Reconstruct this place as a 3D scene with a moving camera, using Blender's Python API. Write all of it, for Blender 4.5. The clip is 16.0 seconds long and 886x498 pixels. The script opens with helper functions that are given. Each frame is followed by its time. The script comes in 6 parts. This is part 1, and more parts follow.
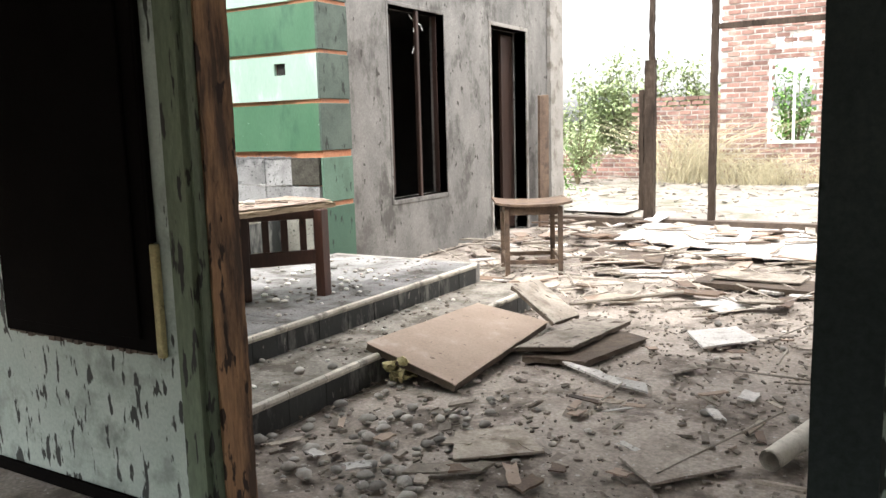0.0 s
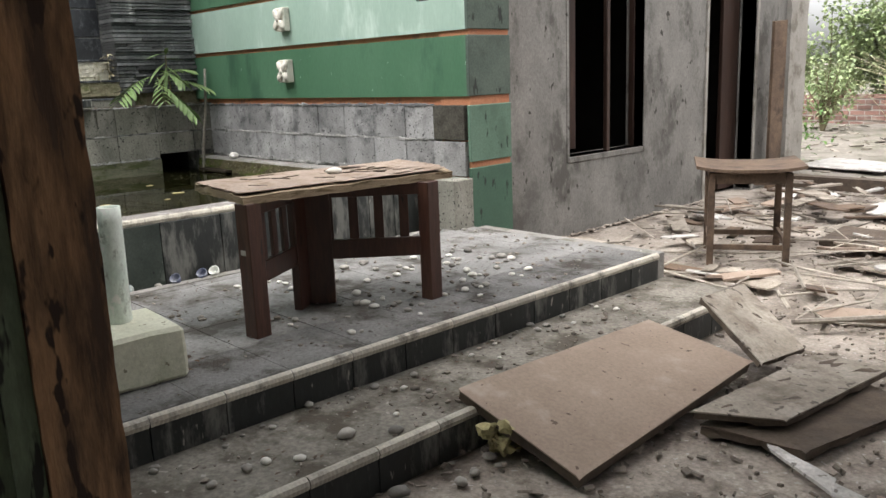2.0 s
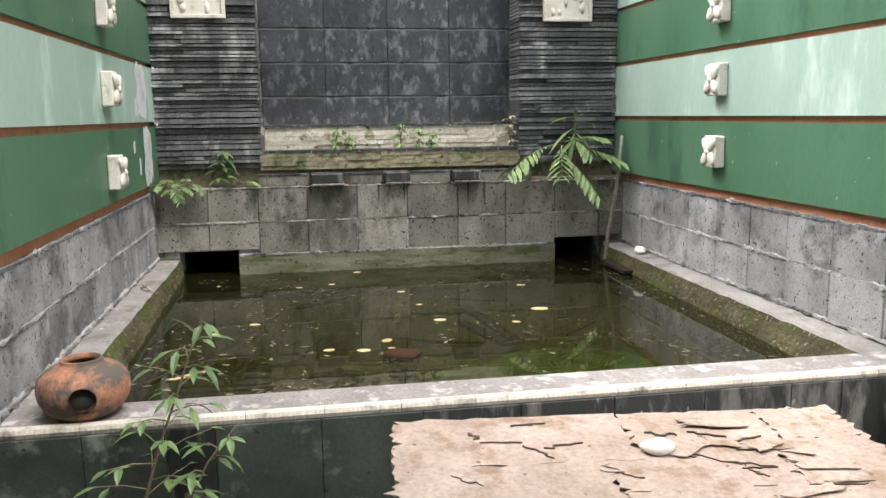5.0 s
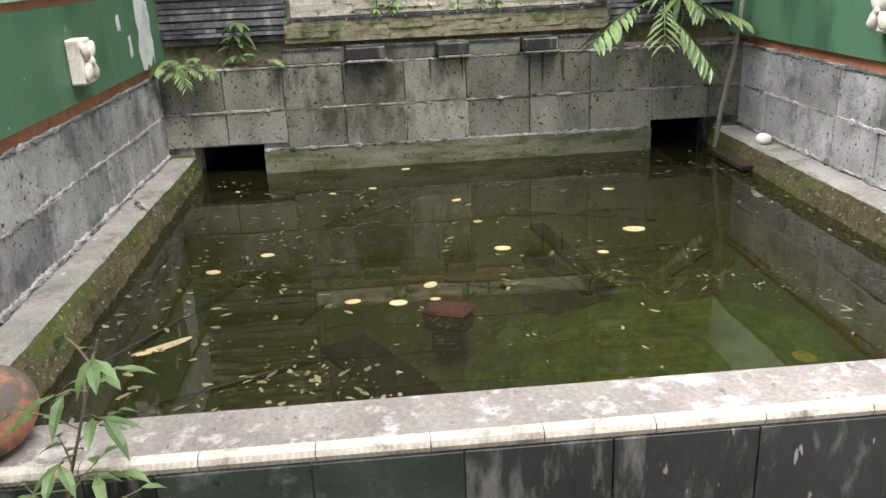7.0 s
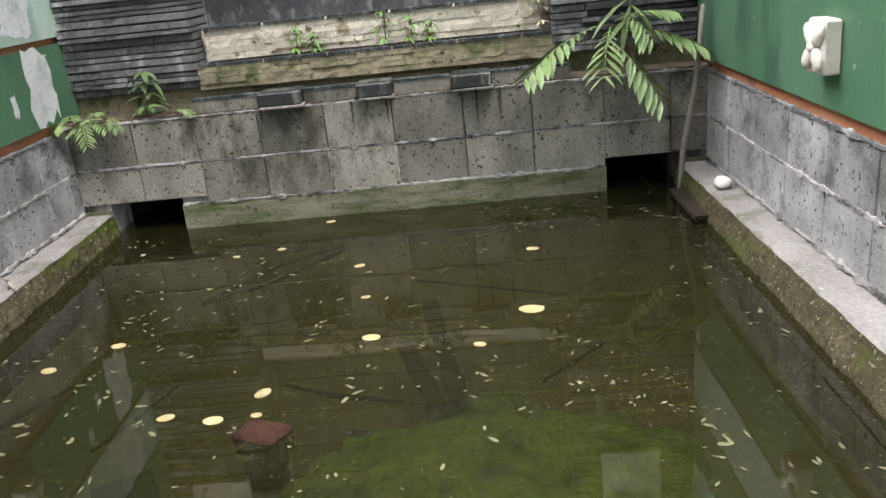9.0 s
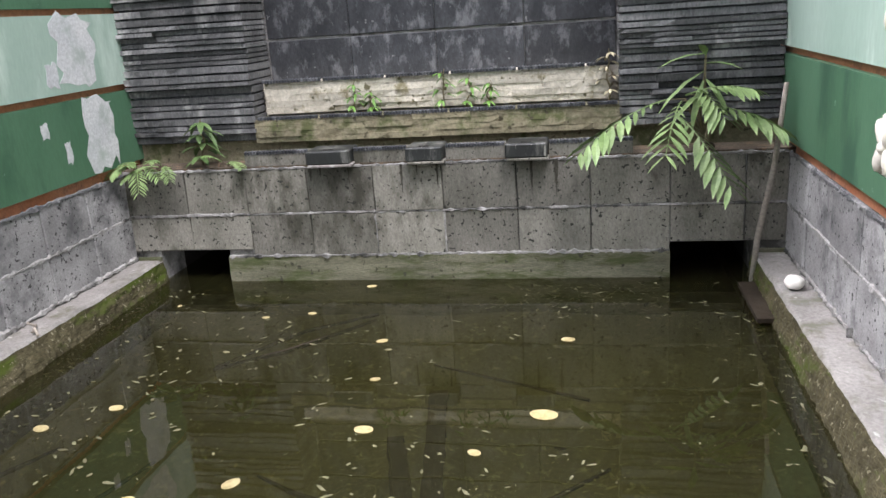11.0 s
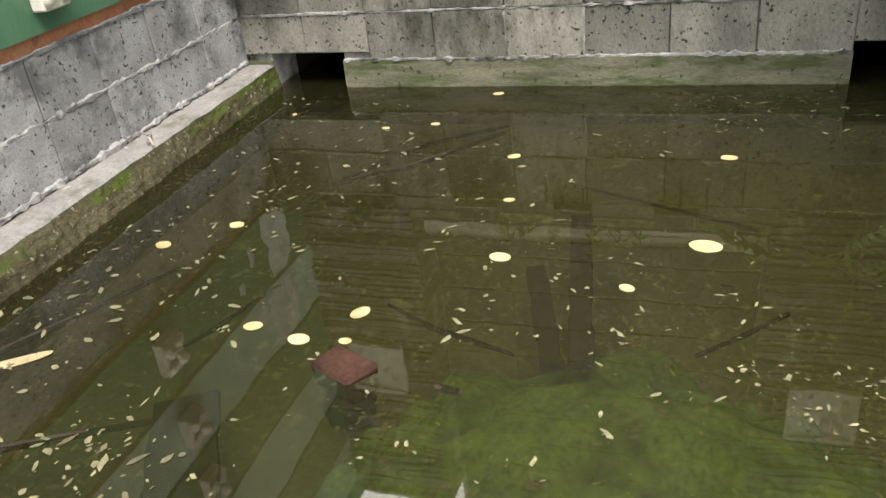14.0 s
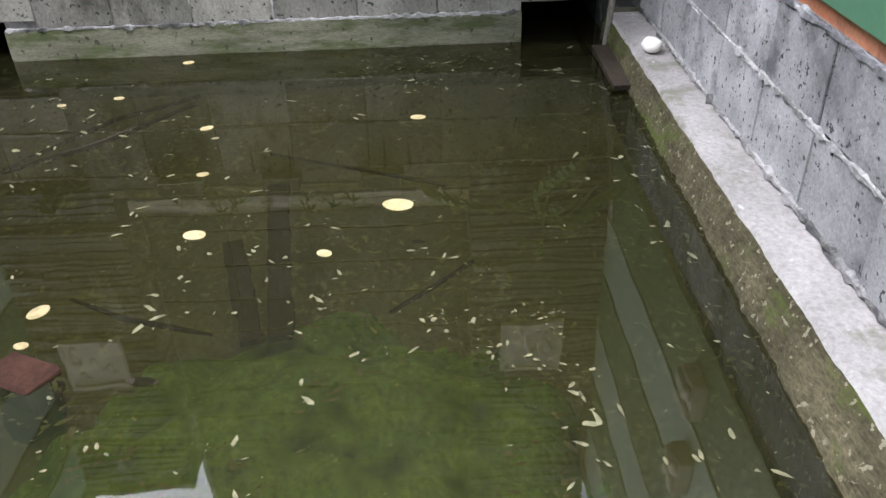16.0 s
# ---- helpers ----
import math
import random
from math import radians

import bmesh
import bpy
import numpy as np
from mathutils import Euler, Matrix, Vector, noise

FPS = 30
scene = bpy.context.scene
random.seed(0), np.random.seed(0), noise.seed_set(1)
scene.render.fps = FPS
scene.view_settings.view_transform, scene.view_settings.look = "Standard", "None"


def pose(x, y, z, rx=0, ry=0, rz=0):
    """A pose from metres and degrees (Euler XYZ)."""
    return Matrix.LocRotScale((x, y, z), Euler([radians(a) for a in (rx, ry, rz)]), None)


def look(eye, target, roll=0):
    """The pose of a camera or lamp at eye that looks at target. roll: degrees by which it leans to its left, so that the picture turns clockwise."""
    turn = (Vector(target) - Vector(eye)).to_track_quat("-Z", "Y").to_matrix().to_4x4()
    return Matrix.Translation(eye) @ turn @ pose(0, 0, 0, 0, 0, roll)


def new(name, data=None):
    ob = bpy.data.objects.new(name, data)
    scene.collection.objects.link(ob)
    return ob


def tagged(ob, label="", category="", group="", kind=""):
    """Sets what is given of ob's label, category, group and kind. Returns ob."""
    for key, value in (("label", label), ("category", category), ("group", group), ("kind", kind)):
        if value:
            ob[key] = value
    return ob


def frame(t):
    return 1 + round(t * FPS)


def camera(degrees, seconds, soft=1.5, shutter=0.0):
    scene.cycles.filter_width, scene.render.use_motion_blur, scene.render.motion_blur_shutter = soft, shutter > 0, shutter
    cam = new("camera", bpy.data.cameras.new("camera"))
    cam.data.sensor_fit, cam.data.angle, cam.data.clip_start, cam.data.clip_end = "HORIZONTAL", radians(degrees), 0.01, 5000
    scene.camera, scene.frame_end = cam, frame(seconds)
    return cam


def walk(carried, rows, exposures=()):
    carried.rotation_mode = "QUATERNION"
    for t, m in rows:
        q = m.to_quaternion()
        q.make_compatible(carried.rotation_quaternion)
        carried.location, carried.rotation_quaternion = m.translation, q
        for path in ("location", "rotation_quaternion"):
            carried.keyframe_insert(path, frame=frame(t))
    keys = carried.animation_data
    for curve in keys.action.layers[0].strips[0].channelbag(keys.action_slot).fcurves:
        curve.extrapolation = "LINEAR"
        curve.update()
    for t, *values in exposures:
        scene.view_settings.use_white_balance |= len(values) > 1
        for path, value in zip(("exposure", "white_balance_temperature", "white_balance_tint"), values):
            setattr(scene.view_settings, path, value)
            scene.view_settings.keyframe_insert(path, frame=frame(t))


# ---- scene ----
cam = camera(57.4, 16.0)
PATH = [
    (0, (-0.159, 0.264, 1.48), (-1.181, 1.958, 1.187), -1.6),
    (0.5, (-0.264, 0.74, 1.515), (-1.316, 2.422, 1.254), -1.9),
    (1, (-0.355, 1.058, 1.482), (-1.474, 2.69, 1.19), -0.7),
    (1.5, (-0.576, 1.535, 1.437), (-1.835, 3.043, 1.065), -0.7),
    (2, (-0.772, 1.918, 1.481), (-2.2, 3.253, 1.058), -2.2),
    (2.5, (-1.154, 2.434, 1.538), (-2.743, 3.537, 1.028), -4.8),
    (3, (-1.327, 2.642, 1.72), (-3.01, 3.573, 1.172), -3.8),
    (3.5, (-1.657, 2.876, 1.737), (-3.402, 3.728, 1.257), -1.3),
    (4, (-1.863, 3.104, 1.801), (-3.712, 3.771, 1.433), -1.1),
    (4.2, (-2.005, 3.154, 1.807), (-3.885, 3.758, 1.486), -1.9),
    (4.5, (-2.162, 3.311, 1.8), (-4.082, 3.786, 1.501), -1.0),
    (5, (-2.419, 3.533, 1.825), (-4.365, 3.864, 1.497), -0.7),
    (5.2, (-2.513, 3.582, 1.817), (-4.456, 3.893, 1.457), -0.1),
    (7.3, (-3.74, 3.939, 1.911), (-5.612, 4.04, 1.214), -2.6),
    (7.5, (-3.774, 4.078, 1.926), (-5.659, 4.154, 1.262), -2.0),
    (8, (-3.835, 4.315, 1.93), (-5.728, 4.379, 1.287), -2.2),
    (8.5, (-4.02, 4.573, 1.897), (-5.903, 4.577, 1.223), -4.2),
    (9, (-4.208, 4.808, 2.039), (-6.087, 4.726, 1.357), -5.9),
    (9.2, (-4.26, 4.859, 2.063), (-6.136, 4.723, 1.384), -6.2),
    (11.3, (-4.585, 5.235, 2.099), (-6.461, 4.849, 1.52), -3.7),
    (11.5, (-4.59, 5.234, 2.094), (-6.437, 4.847, 1.431), -4.2),
    (12, (-4.585, 5.178, 2.033), (-6.331, 4.65, 1.214), -5.2),
    (12.5, (-4.568, 5.111, 1.996), (-6.166, 4.336, 1.078), -6.8),
    (13, (-4.65, 5.058, 1.976), (-6.153, 4.16, 1.009), -8.0),
    (13.5, (-4.784, 5.027, 1.983), (-6.315, 4.205, 0.994), -8.2),
    (14, (-4.898, 5.006, 2.012), (-6.53, 4.402, 1.028), -7.0),
    (14.5, (-4.944, 5.048, 2.031), (-6.636, 4.638, 1.046), -5.4),
    (15, (-4.939, 5.109, 2.012), (-6.62, 4.911, 0.947), -3.8),
    (15.5, (-4.941, 5.144, 1.993), (-6.604, 5.133, 0.881), -2.5),
    (16, (-4.929, 5.144, 2.009), (-6.599, 5.168, 0.908), -1.9),
]
walk(cam, [(t, look(eye, target, roll)) for t, eye, target, roll in PATH],
     [(0.0, 2.45, 6500, 11), (1.0, 1.75, 6500, 11), (2.0, 1.65, 6500, 11), (2.6, 2.05, 6500, 12), (3.0, 1.95, 6500, 13), (4.0, 1.95, 6500, 14), (5.0, 2.1, 6500, 14), (9.0, 2.15, 6400, 16), (11.5, 2.2, 6200, 19), (12.0, 2.25, 7000, 14), (12.5, 2.45, 6600, 16), (13.0, 2.38, 6600, 17), (14.0, 2.5, 6700, 13), (14.5, 2.82, 6600, 14), (15.0, 2.8, 6600, 13), (15.45, 2.2, 5900, 18), (16.0, 2.25, 5900, 18)])

# ---- light ----
world = bpy.data.worlds.new("sky")
scene.world = world
world.use_nodes = True
wn = world.node_tree.nodes
sky = wn.new("ShaderNodeTexSky")
sky.sky_type = "NISHITA"
sky.sun_disc = False
sky.sun_elevation, sky.sun_rotation = radians(58), radians(200)
sky.dust_density, sky.air_density, sky.ozone_density = 4.0, 1.0, 1.0
haze = wn.new("ShaderNodeHueSaturation")
haze.inputs["Saturation"].default_value = 0.12
world.node_tree.links.new(sky.outputs[0], haze.inputs["Color"])
world.node_tree.links.new(haze.outputs[0], wn["Background"].inputs[0])
wn["Background"].inputs[1].default_value = 0.15

sun = new("sun", bpy.data.lights.new("sun", "SUN"))
sun.data.energy, sun.data.angle, sun.data.color = 0.9, radians(25), (1.0, 0.97, 0.92)
sun.matrix_world = look((1.5, 9.0, 12.0), (-4.0, 5.0, 0.0))


# ---- materials ----
def surface(name, c1, c2, scale=2.5, fine=70.0, rough=0.85, bump=0.25, stain=None, stain_scale=1.2, stain_cut=0.56,
            stretch=(1, 1, 1), rand=0.0, spots=None, spot_scale=14.0, spot_cut=0.68, metal=0.0, spot_stretch=(1, 1, 1), grain=0.25, island=0.0):
    """Two colours mixed by a broad pattern, fine grain, optional stains and spots, and relief."""
    m = bpy.data.materials.new(name)
    m.use_nodes = True
    n, ln = m.node_tree.nodes, m.node_tree.links
    bsdf = n["Principled BSDF"]
    geo = n.new("ShaderNodeNewGeometry")

    def mapped(s):
        v = n.new("ShaderNodeVectorMath")
        v.operation = "MULTIPLY"
        v.inputs[1].default_value = s
        ln.new(geo.outputs["Position"], v.inputs[0])
        return v.outputs[0]

    def pattern(sc, detail, vec, rgh=0.6):
        t = n.new("ShaderNodeTexNoise")
        t.inputs["Scale"].default_value, t.inputs["Detail"].default_value, t.inputs["Roughness"].default_value = sc, detail, rgh
        ln.new(vec, t.inputs["Vector"])
        return t.outputs["Fac"]

    def ramp(src, a, b):
        r = n.new("ShaderNodeMapRange")
        r.inputs["From Min"].default_value, r.inputs["From Max"].default_value = a, b
        ln.new(src, r.inputs["Value"])
        return r.outputs[0]

    def mix(fac, a, b, kind="MIX"):
        x = n.new("ShaderNodeMix")
        x.data_type, x.blend_type = "RGBA", kind
        for sock, val in ((x.inputs["Factor"], fac), (x.inputs["A"], a), (x.inputs["B"], b)):
            if isinstance(val, (int, float)):
                sock.default_value = val
            elif isinstance(val, tuple):
                sock.default_value = (*val, 1)
            else:
                ln.new(val, sock)
        return x.outputs["Result"]

    vec = mapped(stretch)
    broad = pattern(scale, 7, vec)
    small = pattern(fine, 4, vec, 0.7)
    col = mix(ramp(broad, 0.32, 0.68), c1, c2)
    dark = ramp(small, 0.25, 0.75)
    shade = n.new("ShaderNodeMapRange")
    shade.inputs["To Min"].default_value, shade.inputs["To Max"].default_value = 1 - grain, 1 + grain
    ln.new(dark, shade.inputs["Value"])
    tone = n.new("ShaderNodeVectorMath")
    tone.operation = "SCALE"
    ln.new(col, tone.inputs[0])
    ln.new(shade.outputs[0], tone.inputs["Scale"])
    col = tone.outputs[0]
    if stain:
        st = pattern(stain_scale, 9, mapped(stretch), 0.68)
        col = mix(ramp(st, stain_cut - 0.05, stain_cut + 0.07), col, stain)
    if spots:
        sp = pattern(spot_scale, 3, mapped(spot_stretch), 0.5)
        col = mix(ramp(sp, spot_cut - 0.015, spot_cut + 0.02), col, spots)
    if rand or island:
        info = geo if island else n.new("ShaderNodeObjectInfo")
        r = n.new("ShaderNodeMapRange")
        r.inputs["To Min"].default_value, r.inputs["To Max"].default_value = 1 - rand - island, 1 + rand + island
        ln.new(info.outputs["Random Per Island" if island else "Random"], r.inputs["Value"])
        t2 = n.new("ShaderNodeVectorMath")
        t2.operation = "SCALE"
        ln.new(col, t2.inputs[0])
        ln.new(r.outputs[0], t2.inputs["Scale"])
        col = t2.outputs[0]
    ln.new(col, bsdf.inputs["Base Color"])
    rr = n.new("ShaderNodeMapRange")
    rr.inputs["To Min"].default_value, rr.inputs["To Max"].default_value = max(0.05, rough - 0.12), min(1.0, rough + 0.1)
    ln.new(broad, rr.inputs["Value"])
    ln.new(rr.outputs[0], bsdf.inputs["Roughness"])
    bsdf.inputs["Metallic"].default_value = metal
    b1 = n.new("ShaderNodeBump")
    b1.inputs["Strength"].default_value, b1.inputs["Distance"].default_value = bump, 0.02
    ln.new(broad, b1.inputs["Height"])
    b2 = n.new("ShaderNodeBump")
    b2.inputs["Strength"].default_value, b2.inputs["Distance"].default_value = bump, 0.004
    ln.new(small, b2.inputs["Height"])
    ln.new(b1.outputs[0], b2.inputs["Normal"])
    ln.new(b2.outputs[0], bsdf.inputs["Normal"])
    return m


def leafy(name, c1, c2):
    m = surface(name, c1, c2, scale=9, fine=40, rough=0.5, bump=0.1, island=0.22)
    b = m.node_tree.nodes["Principled BSDF"]
    b.inputs["Subsurface Weight"].default_value = 0.0
    return m


M = {
    "dirt": surface("earth_floor", (0.22, 0.184, 0.153), (0.43, 0.38, 0.33), 1.6, 45, 0.95, 0.7, stain=(0.115, 0.092, 0.073), stain_scale=2.6, stain_cut=0.555, spots=(0.46, 0.43, 0.39), spot_scale=30, spot_cut=0.67, grain=0.45),
    "dirt_far": surface("yard_earth", (0.17, 0.15, 0.125), (0.27, 0.245, 0.21), 1.2, 30, 0.95, 0.6, stain=(0.12, 0.115, 0.075), stain_scale=1.8, stain_cut=0.54, spots=(0.36, 0.33, 0.28), spot_scale=6, spot_cut=0.66, grain=0.4),
    "green_dark": surface("dark_green_paint", (0.052, 0.135, 0.073), (0.088, 0.19, 0.112), 1.5, 60, 0.5, 0.15, stain=(0.04, 0.1, 0.06), stain_scale=2.6, stain_cut=0.59, stretch=(1, 1, 0.35), spots=(0.3, 0.42, 0.34), spot_scale=16, spot_cut=0.745, grain=0.12),
    "green_light": surface("pale_green_paint", (0.29, 0.41, 0.335), (0.38, 0.5, 0.425), 1.5, 50, 0.55, 0.12, stain=(0.5, 0.62, 0.54), stain_scale=3, stain_cut=0.6, stretch=(1, 1, 0.3), spots=(0.2, 0.3, 0.24), spot_scale=10, spot_cut=0.75, grain=0.08),
    # three column colours, lowered to include the shade on the hall-side face
    "column_green": surface("faded_green_paint_shaded", (0.08, 0.145, 0.1), (0.125, 0.205, 0.15), 2.5, 60, 0.7, 0.2, stain=(0.07, 0.12, 0.085), stain_scale=3, spots=(0.02, 0.035, 0.025), spot_scale=13, spot_cut=0.67, spot_stretch=(1, 1, 0.4), grain=0.2),
    "column_dark": surface("green_paint_shaded", (0.042, 0.092, 0.062), (0.062, 0.125, 0.084), 2.5, 60, 0.7, 0.2, spots=(0.015, 0.025, 0.02), spot_scale=13, spot_cut=0.69, spot_stretch=(1, 1, 0.4), grain=0.15),
    "column_grey": surface("green_grey_plaster_shaded", (0.06, 0.082, 0.066), (0.10, 0.128, 0.105), 3, 60, 0.85, 0.3, stain=(0.055, 0.07, 0.057), stain_scale=4, spots=(0.025, 0.03, 0.026), spot_scale=14, spot_cut=0.66, spot_stretch=(1, 1, 0.4), grain=0.25),
    "orange": surface("orange_trim_paint", (0.42, 0.15, 0.07), (0.52, 0.24, 0.13), 4, 60, 0.7, 0.2, stain=(0.2, 0.09, 0.06), stain_scale=6, stain_cut=0.6),
    "block": surface("grey_stone_block", (0.19, 0.187, 0.184), (0.37, 0.365, 0.36), 3.2, 90, 0.92, 0.6, stain=(0.105, 0.105, 0.106), stain_scale=2.8, stain_cut=0.56, rand=0.2, spots=(0.042, 0.042, 0.04), spot_scale=46, spot_cut=0.65, grain=0.32),
    "block_moss": surface("mossy_stone_block", (0.13, 0.127, 0.103), (0.272, 0.26, 0.225), 3.2, 90, 0.92, 0.7, stain=(0.065, 0.063, 0.046), stain_scale=3.0, stain_cut=0.57, stretch=(1, 1, 0.55), rand=0.28, spots=(0.028, 0.03, 0.024), spot_scale=46, spot_cut=0.645, grain=0.35),
    "mortar": surface("rough_mortar", (0.2, 0.195, 0.185), (0.4, 0.39, 0.375), 9, 60, 0.95, 0.7, stain=(0.06, 0.06, 0.055), stain_scale=3.0, stain_cut=0.54, grain=0.3),
    "ledge": surface("grey_cement_ledge", (0.2, 0.19, 0.175), (0.325, 0.306, 0.288), 3, 60, 0.95, 0.5, stain=(0.15, 0.145, 0.11), stain_scale=5, stain_cut=0.57, spots=(0.42, 0.41, 0.38), spot_scale=16, spot_cut=0.70, grain=0.3),
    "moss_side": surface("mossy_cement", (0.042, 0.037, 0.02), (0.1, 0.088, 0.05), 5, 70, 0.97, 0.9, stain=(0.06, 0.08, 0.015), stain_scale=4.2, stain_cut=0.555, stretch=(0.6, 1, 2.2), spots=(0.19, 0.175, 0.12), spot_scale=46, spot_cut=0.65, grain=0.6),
    "plinth": surface("mossy_footing", (0.10, 0.1, 0.062), (0.2, 0.195, 0.135), 4, 70, 0.95, 0.7, stain=(0.07, 0.085, 0.03), stain_scale=4.5, stain_cut=0.53, stretch=(1, 0.5, 2.5), spots=(0.05, 0.05, 0.03), spot_scale=24, spot_cut=0.66, grain=0.4),
    "rim_top": surface("flaking_white_cement", (0.175, 0.158, 0.148), (0.275, 0.25, 0.235), 3, 60, 0.92, 0.5, stain=(0.46, 0.44, 0.425), stain_scale=11, stain_cut=0.575, spots=(0.15, 0.12, 0.10), spot_scale=26, spot_cut=0.68, grain=0.3),
    "nosing": surface("cream_ribbed_nosing", (0.44, 0.40, 0.33), (0.62, 0.58, 0.5), 5, 70, 0.7, 0.3, stain=(0.2, 0.18, 0.15), stain_scale=7, stain_cut=0.58, rand=0.12),
    "black_tile": surface("black_glazed_tile", (0.013, 0.015, 0.015), (0.032, 0.036, 0.034), 3, 60, 0.55, 0.15, stain=(0.17, 0.17, 0.155), stain_scale=8, stain_cut=0.56, stretch=(1, 1, 0.3), rand=0.2, spots=(0.3, 0.29, 0.26), spot_scale=28, spot_cut=0.70, spot_stretch=(1, 1, 0.35), grain=0.3),
    "green_tile": surface("dark_green_stone_tile", (0.019, 0.027, 0.022), (0.046, 0.058, 0.048), 4, 60, 0.6, 0.25, stain=(0.13, 0.15, 0.13), stain_scale=6, stain_cut=0.61, rand=0.25, spots=(0.012, 0.016, 0.014), spot_scale=20, spot_cut=0.69, grain=0.3),
    "floor_tile": surface("dusty_grey_floor_tile", (0.16, 0.156, 0.15), (0.28, 0.272, 0.262), 3.2, 60, 0.8, 0.3, stain=(0.075, 0.066, 0.055), stain_scale=3.4, stain_cut=0.54, rand=0.06, spots=(0.07, 0.06, 0.048), spot_scale=26, spot_cut=0.69, grain=0.35),
    "tread": surface("dirty_step_tread", (0.16, 0.146, 0.12), (0.285, 0.262, 0.224), 2.5, 50, 0.95, 0.7, stain=(0.095, 0.08, 0.06), stain_scale=4, stain_cut=0.53, spots=(0.38, 0.35, 0.31), spot_scale=34, spot_cut=0.69, grain=0.45),
    "concrete": surface("bare_cement_render", (0.14, 0.134, 0.124), (0.245, 0.235, 0.216), 2.2, 60, 0.92, 0.7, stain=(0.09, 0.085, 0.076), stain_scale=2.8, stain_cut=0.545, stretch=(1, 1, 0.7), spots=(0.05, 0.046, 0.04), spot_scale=14, spot_cut=0.685, spot_stretch=(1, 1, 0.6), grain=0.28),
    "concrete_pale": surface("pale_cement_frame", (0.25, 0.235, 0.21), (0.34, 0.32, 0.29), 3, 60, 0.9, 0.3, stain=(0.17, 0.155, 0.13), stain_scale=4, grain=0.2),
    "inner_wall": surface("pale_green_flaking_wall", (0.28, 0.34, 0.30), (0.40, 0.455, 0.41), 1.8, 60, 0.75, 0.3, stain=(0.17, 0.205, 0.175), stain_scale=2.2, stain_cut=0.565, spots=(0.022, 0.026, 0.022), spot_scale=24, spot_cut=0.61, spot_stretch=(1, 1, 0.3), grain=0.15),
    "jamb_green": surface("mossy_green_jamb_paint", (0.085, 0.115, 0.072), (0.15, 0.19, 0.125), 3, 60, 0.8, 0.4, stain=(0.055, 0.07, 0.045), stain_scale=5, stain_cut=0.56, stretch=(1, 1, 0.25), spots=(0.018, 0.02, 0.016), spot_scale=26, spot_cut=0.60, spot_stretch=(1, 1, 0.22), grain=0.3),
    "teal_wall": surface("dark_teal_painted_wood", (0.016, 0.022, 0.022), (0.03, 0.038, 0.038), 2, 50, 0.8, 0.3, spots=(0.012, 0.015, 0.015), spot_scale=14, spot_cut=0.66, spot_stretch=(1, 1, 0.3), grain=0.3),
    # far darker than wood: the gloom of the room corner is in this colour
    "dark_panel": surface("shade_black_panel", (0.003, 0.0026, 0.0024), (0.006, 0.005, 0.0045), 3, 60, 0.85, 0.2),
    "yellow_edge": surface("yellowed_wood_edge", (0.30, 0.26, 0.12), (0.44, 0.39, 0.21), 6, 60, 0.85, 0.4, stain=(0.16, 0.12, 0.06), stain_scale=14, stain_cut=0.56, grain=0.3),
    "old_post": surface("weathered_brown_post", (0.26, 0.14, 0.07), (0.42, 0.25, 0.135), 5, 60, 0.85, 0.7, stain=(0.075, 0.045, 0.03), stain_scale=6, stain_cut=0.53, stretch=(1, 1, 0.16), spots=(0.035, 0.02, 0.013), spot_scale=21, spot_cut=0.615, spot_stretch=(1, 1, 0.33), grain=0.35),
    "dark_wood": surface("red_brown_stained_wood", (0.042, 0.018, 0.012), (0.085, 0.034, 0.022), 6, 70, 0.45, 0.25, stain=(0.12, 0.057, 0.035), stain_scale=7, stain_cut=0.63, stretch=(1, 1, 0.15), spots=(0.015, 0.009, 0.007), spot_scale=18, spot_cut=0.68, spot_stretch=(1, 1, 0.3), grain=0.35),
    "black_wood": surface("blackened_frame_wood", (0.026, 0.014, 0.010), (0.046, 0.023, 0.016), 6, 70, 0.5, 0.2, stain=(0.085, 0.047, 0.032), stain_scale=6, stain_cut=0.66, stretch=(1, 1, 0.15), grain=0.3),
    "brown_wood": surface("worn_brown_wood", (0.085, 0.055, 0.037), (0.155, 0.105, 0.07), 6, 60, 0.75, 0.35, stain=(0.05, 0.033, 0.024), stain_scale=5, rand=0.2, grain=0.3),
    "table_top": surface("flaking_veneer", (0.28, 0.212, 0.168), (0.41, 0.325, 0.268), 5, 60, 0.85, 0.5, stain=(0.22, 0.15, 0.1), stain_scale=8, stain_cut=0.57, spots=(0.14, 0.1, 0.06), spot_scale=30, spot_cut=0.7, grain=0.3),
    "veneer_edge": surface("split_veneer_edge", (0.3, 0.22, 0.14), (0.42, 0.33, 0.23), 8, 60, 0.85, 0.6, stain=(0.14, 0.1, 0.05), stain_scale=8, stain_cut=0.55, stretch=(1, 1, 5), grain=0.3),
    "board": surface("faded_brown_board", (0.27, 0.2, 0.152), (0.37, 0.285, 0.225), 2, 60, 0.8, 0.2, spots=(0.13, 0.09, 0.065), spot_scale=24, spot_cut=0.7, stain=(0.42, 0.34, 0.28), stain_scale=4, stain_cut=0.6, grain=0.18),
    "board_edge": surface("rotten_board_core", (0.06, 0.045, 0.035), (0.12, 0.09, 0.065), 8, 50, 0.95, 0.7),
    "dead_leaf": surface("dead_brown_leaf", (0.05, 0.032, 0.022), (0.14, 0.088, 0.056), 16, 60, 0.9, 0.3, island=0.45),
    "dry_leaf": surface("spotted_dry_leaf", (0.34, 0.27, 0.14), (0.46, 0.38, 0.22), 12, 60, 0.85, 0.2, spots=(0.09, 0.06, 0.03), spot_scale=60, spot_cut=0.6),
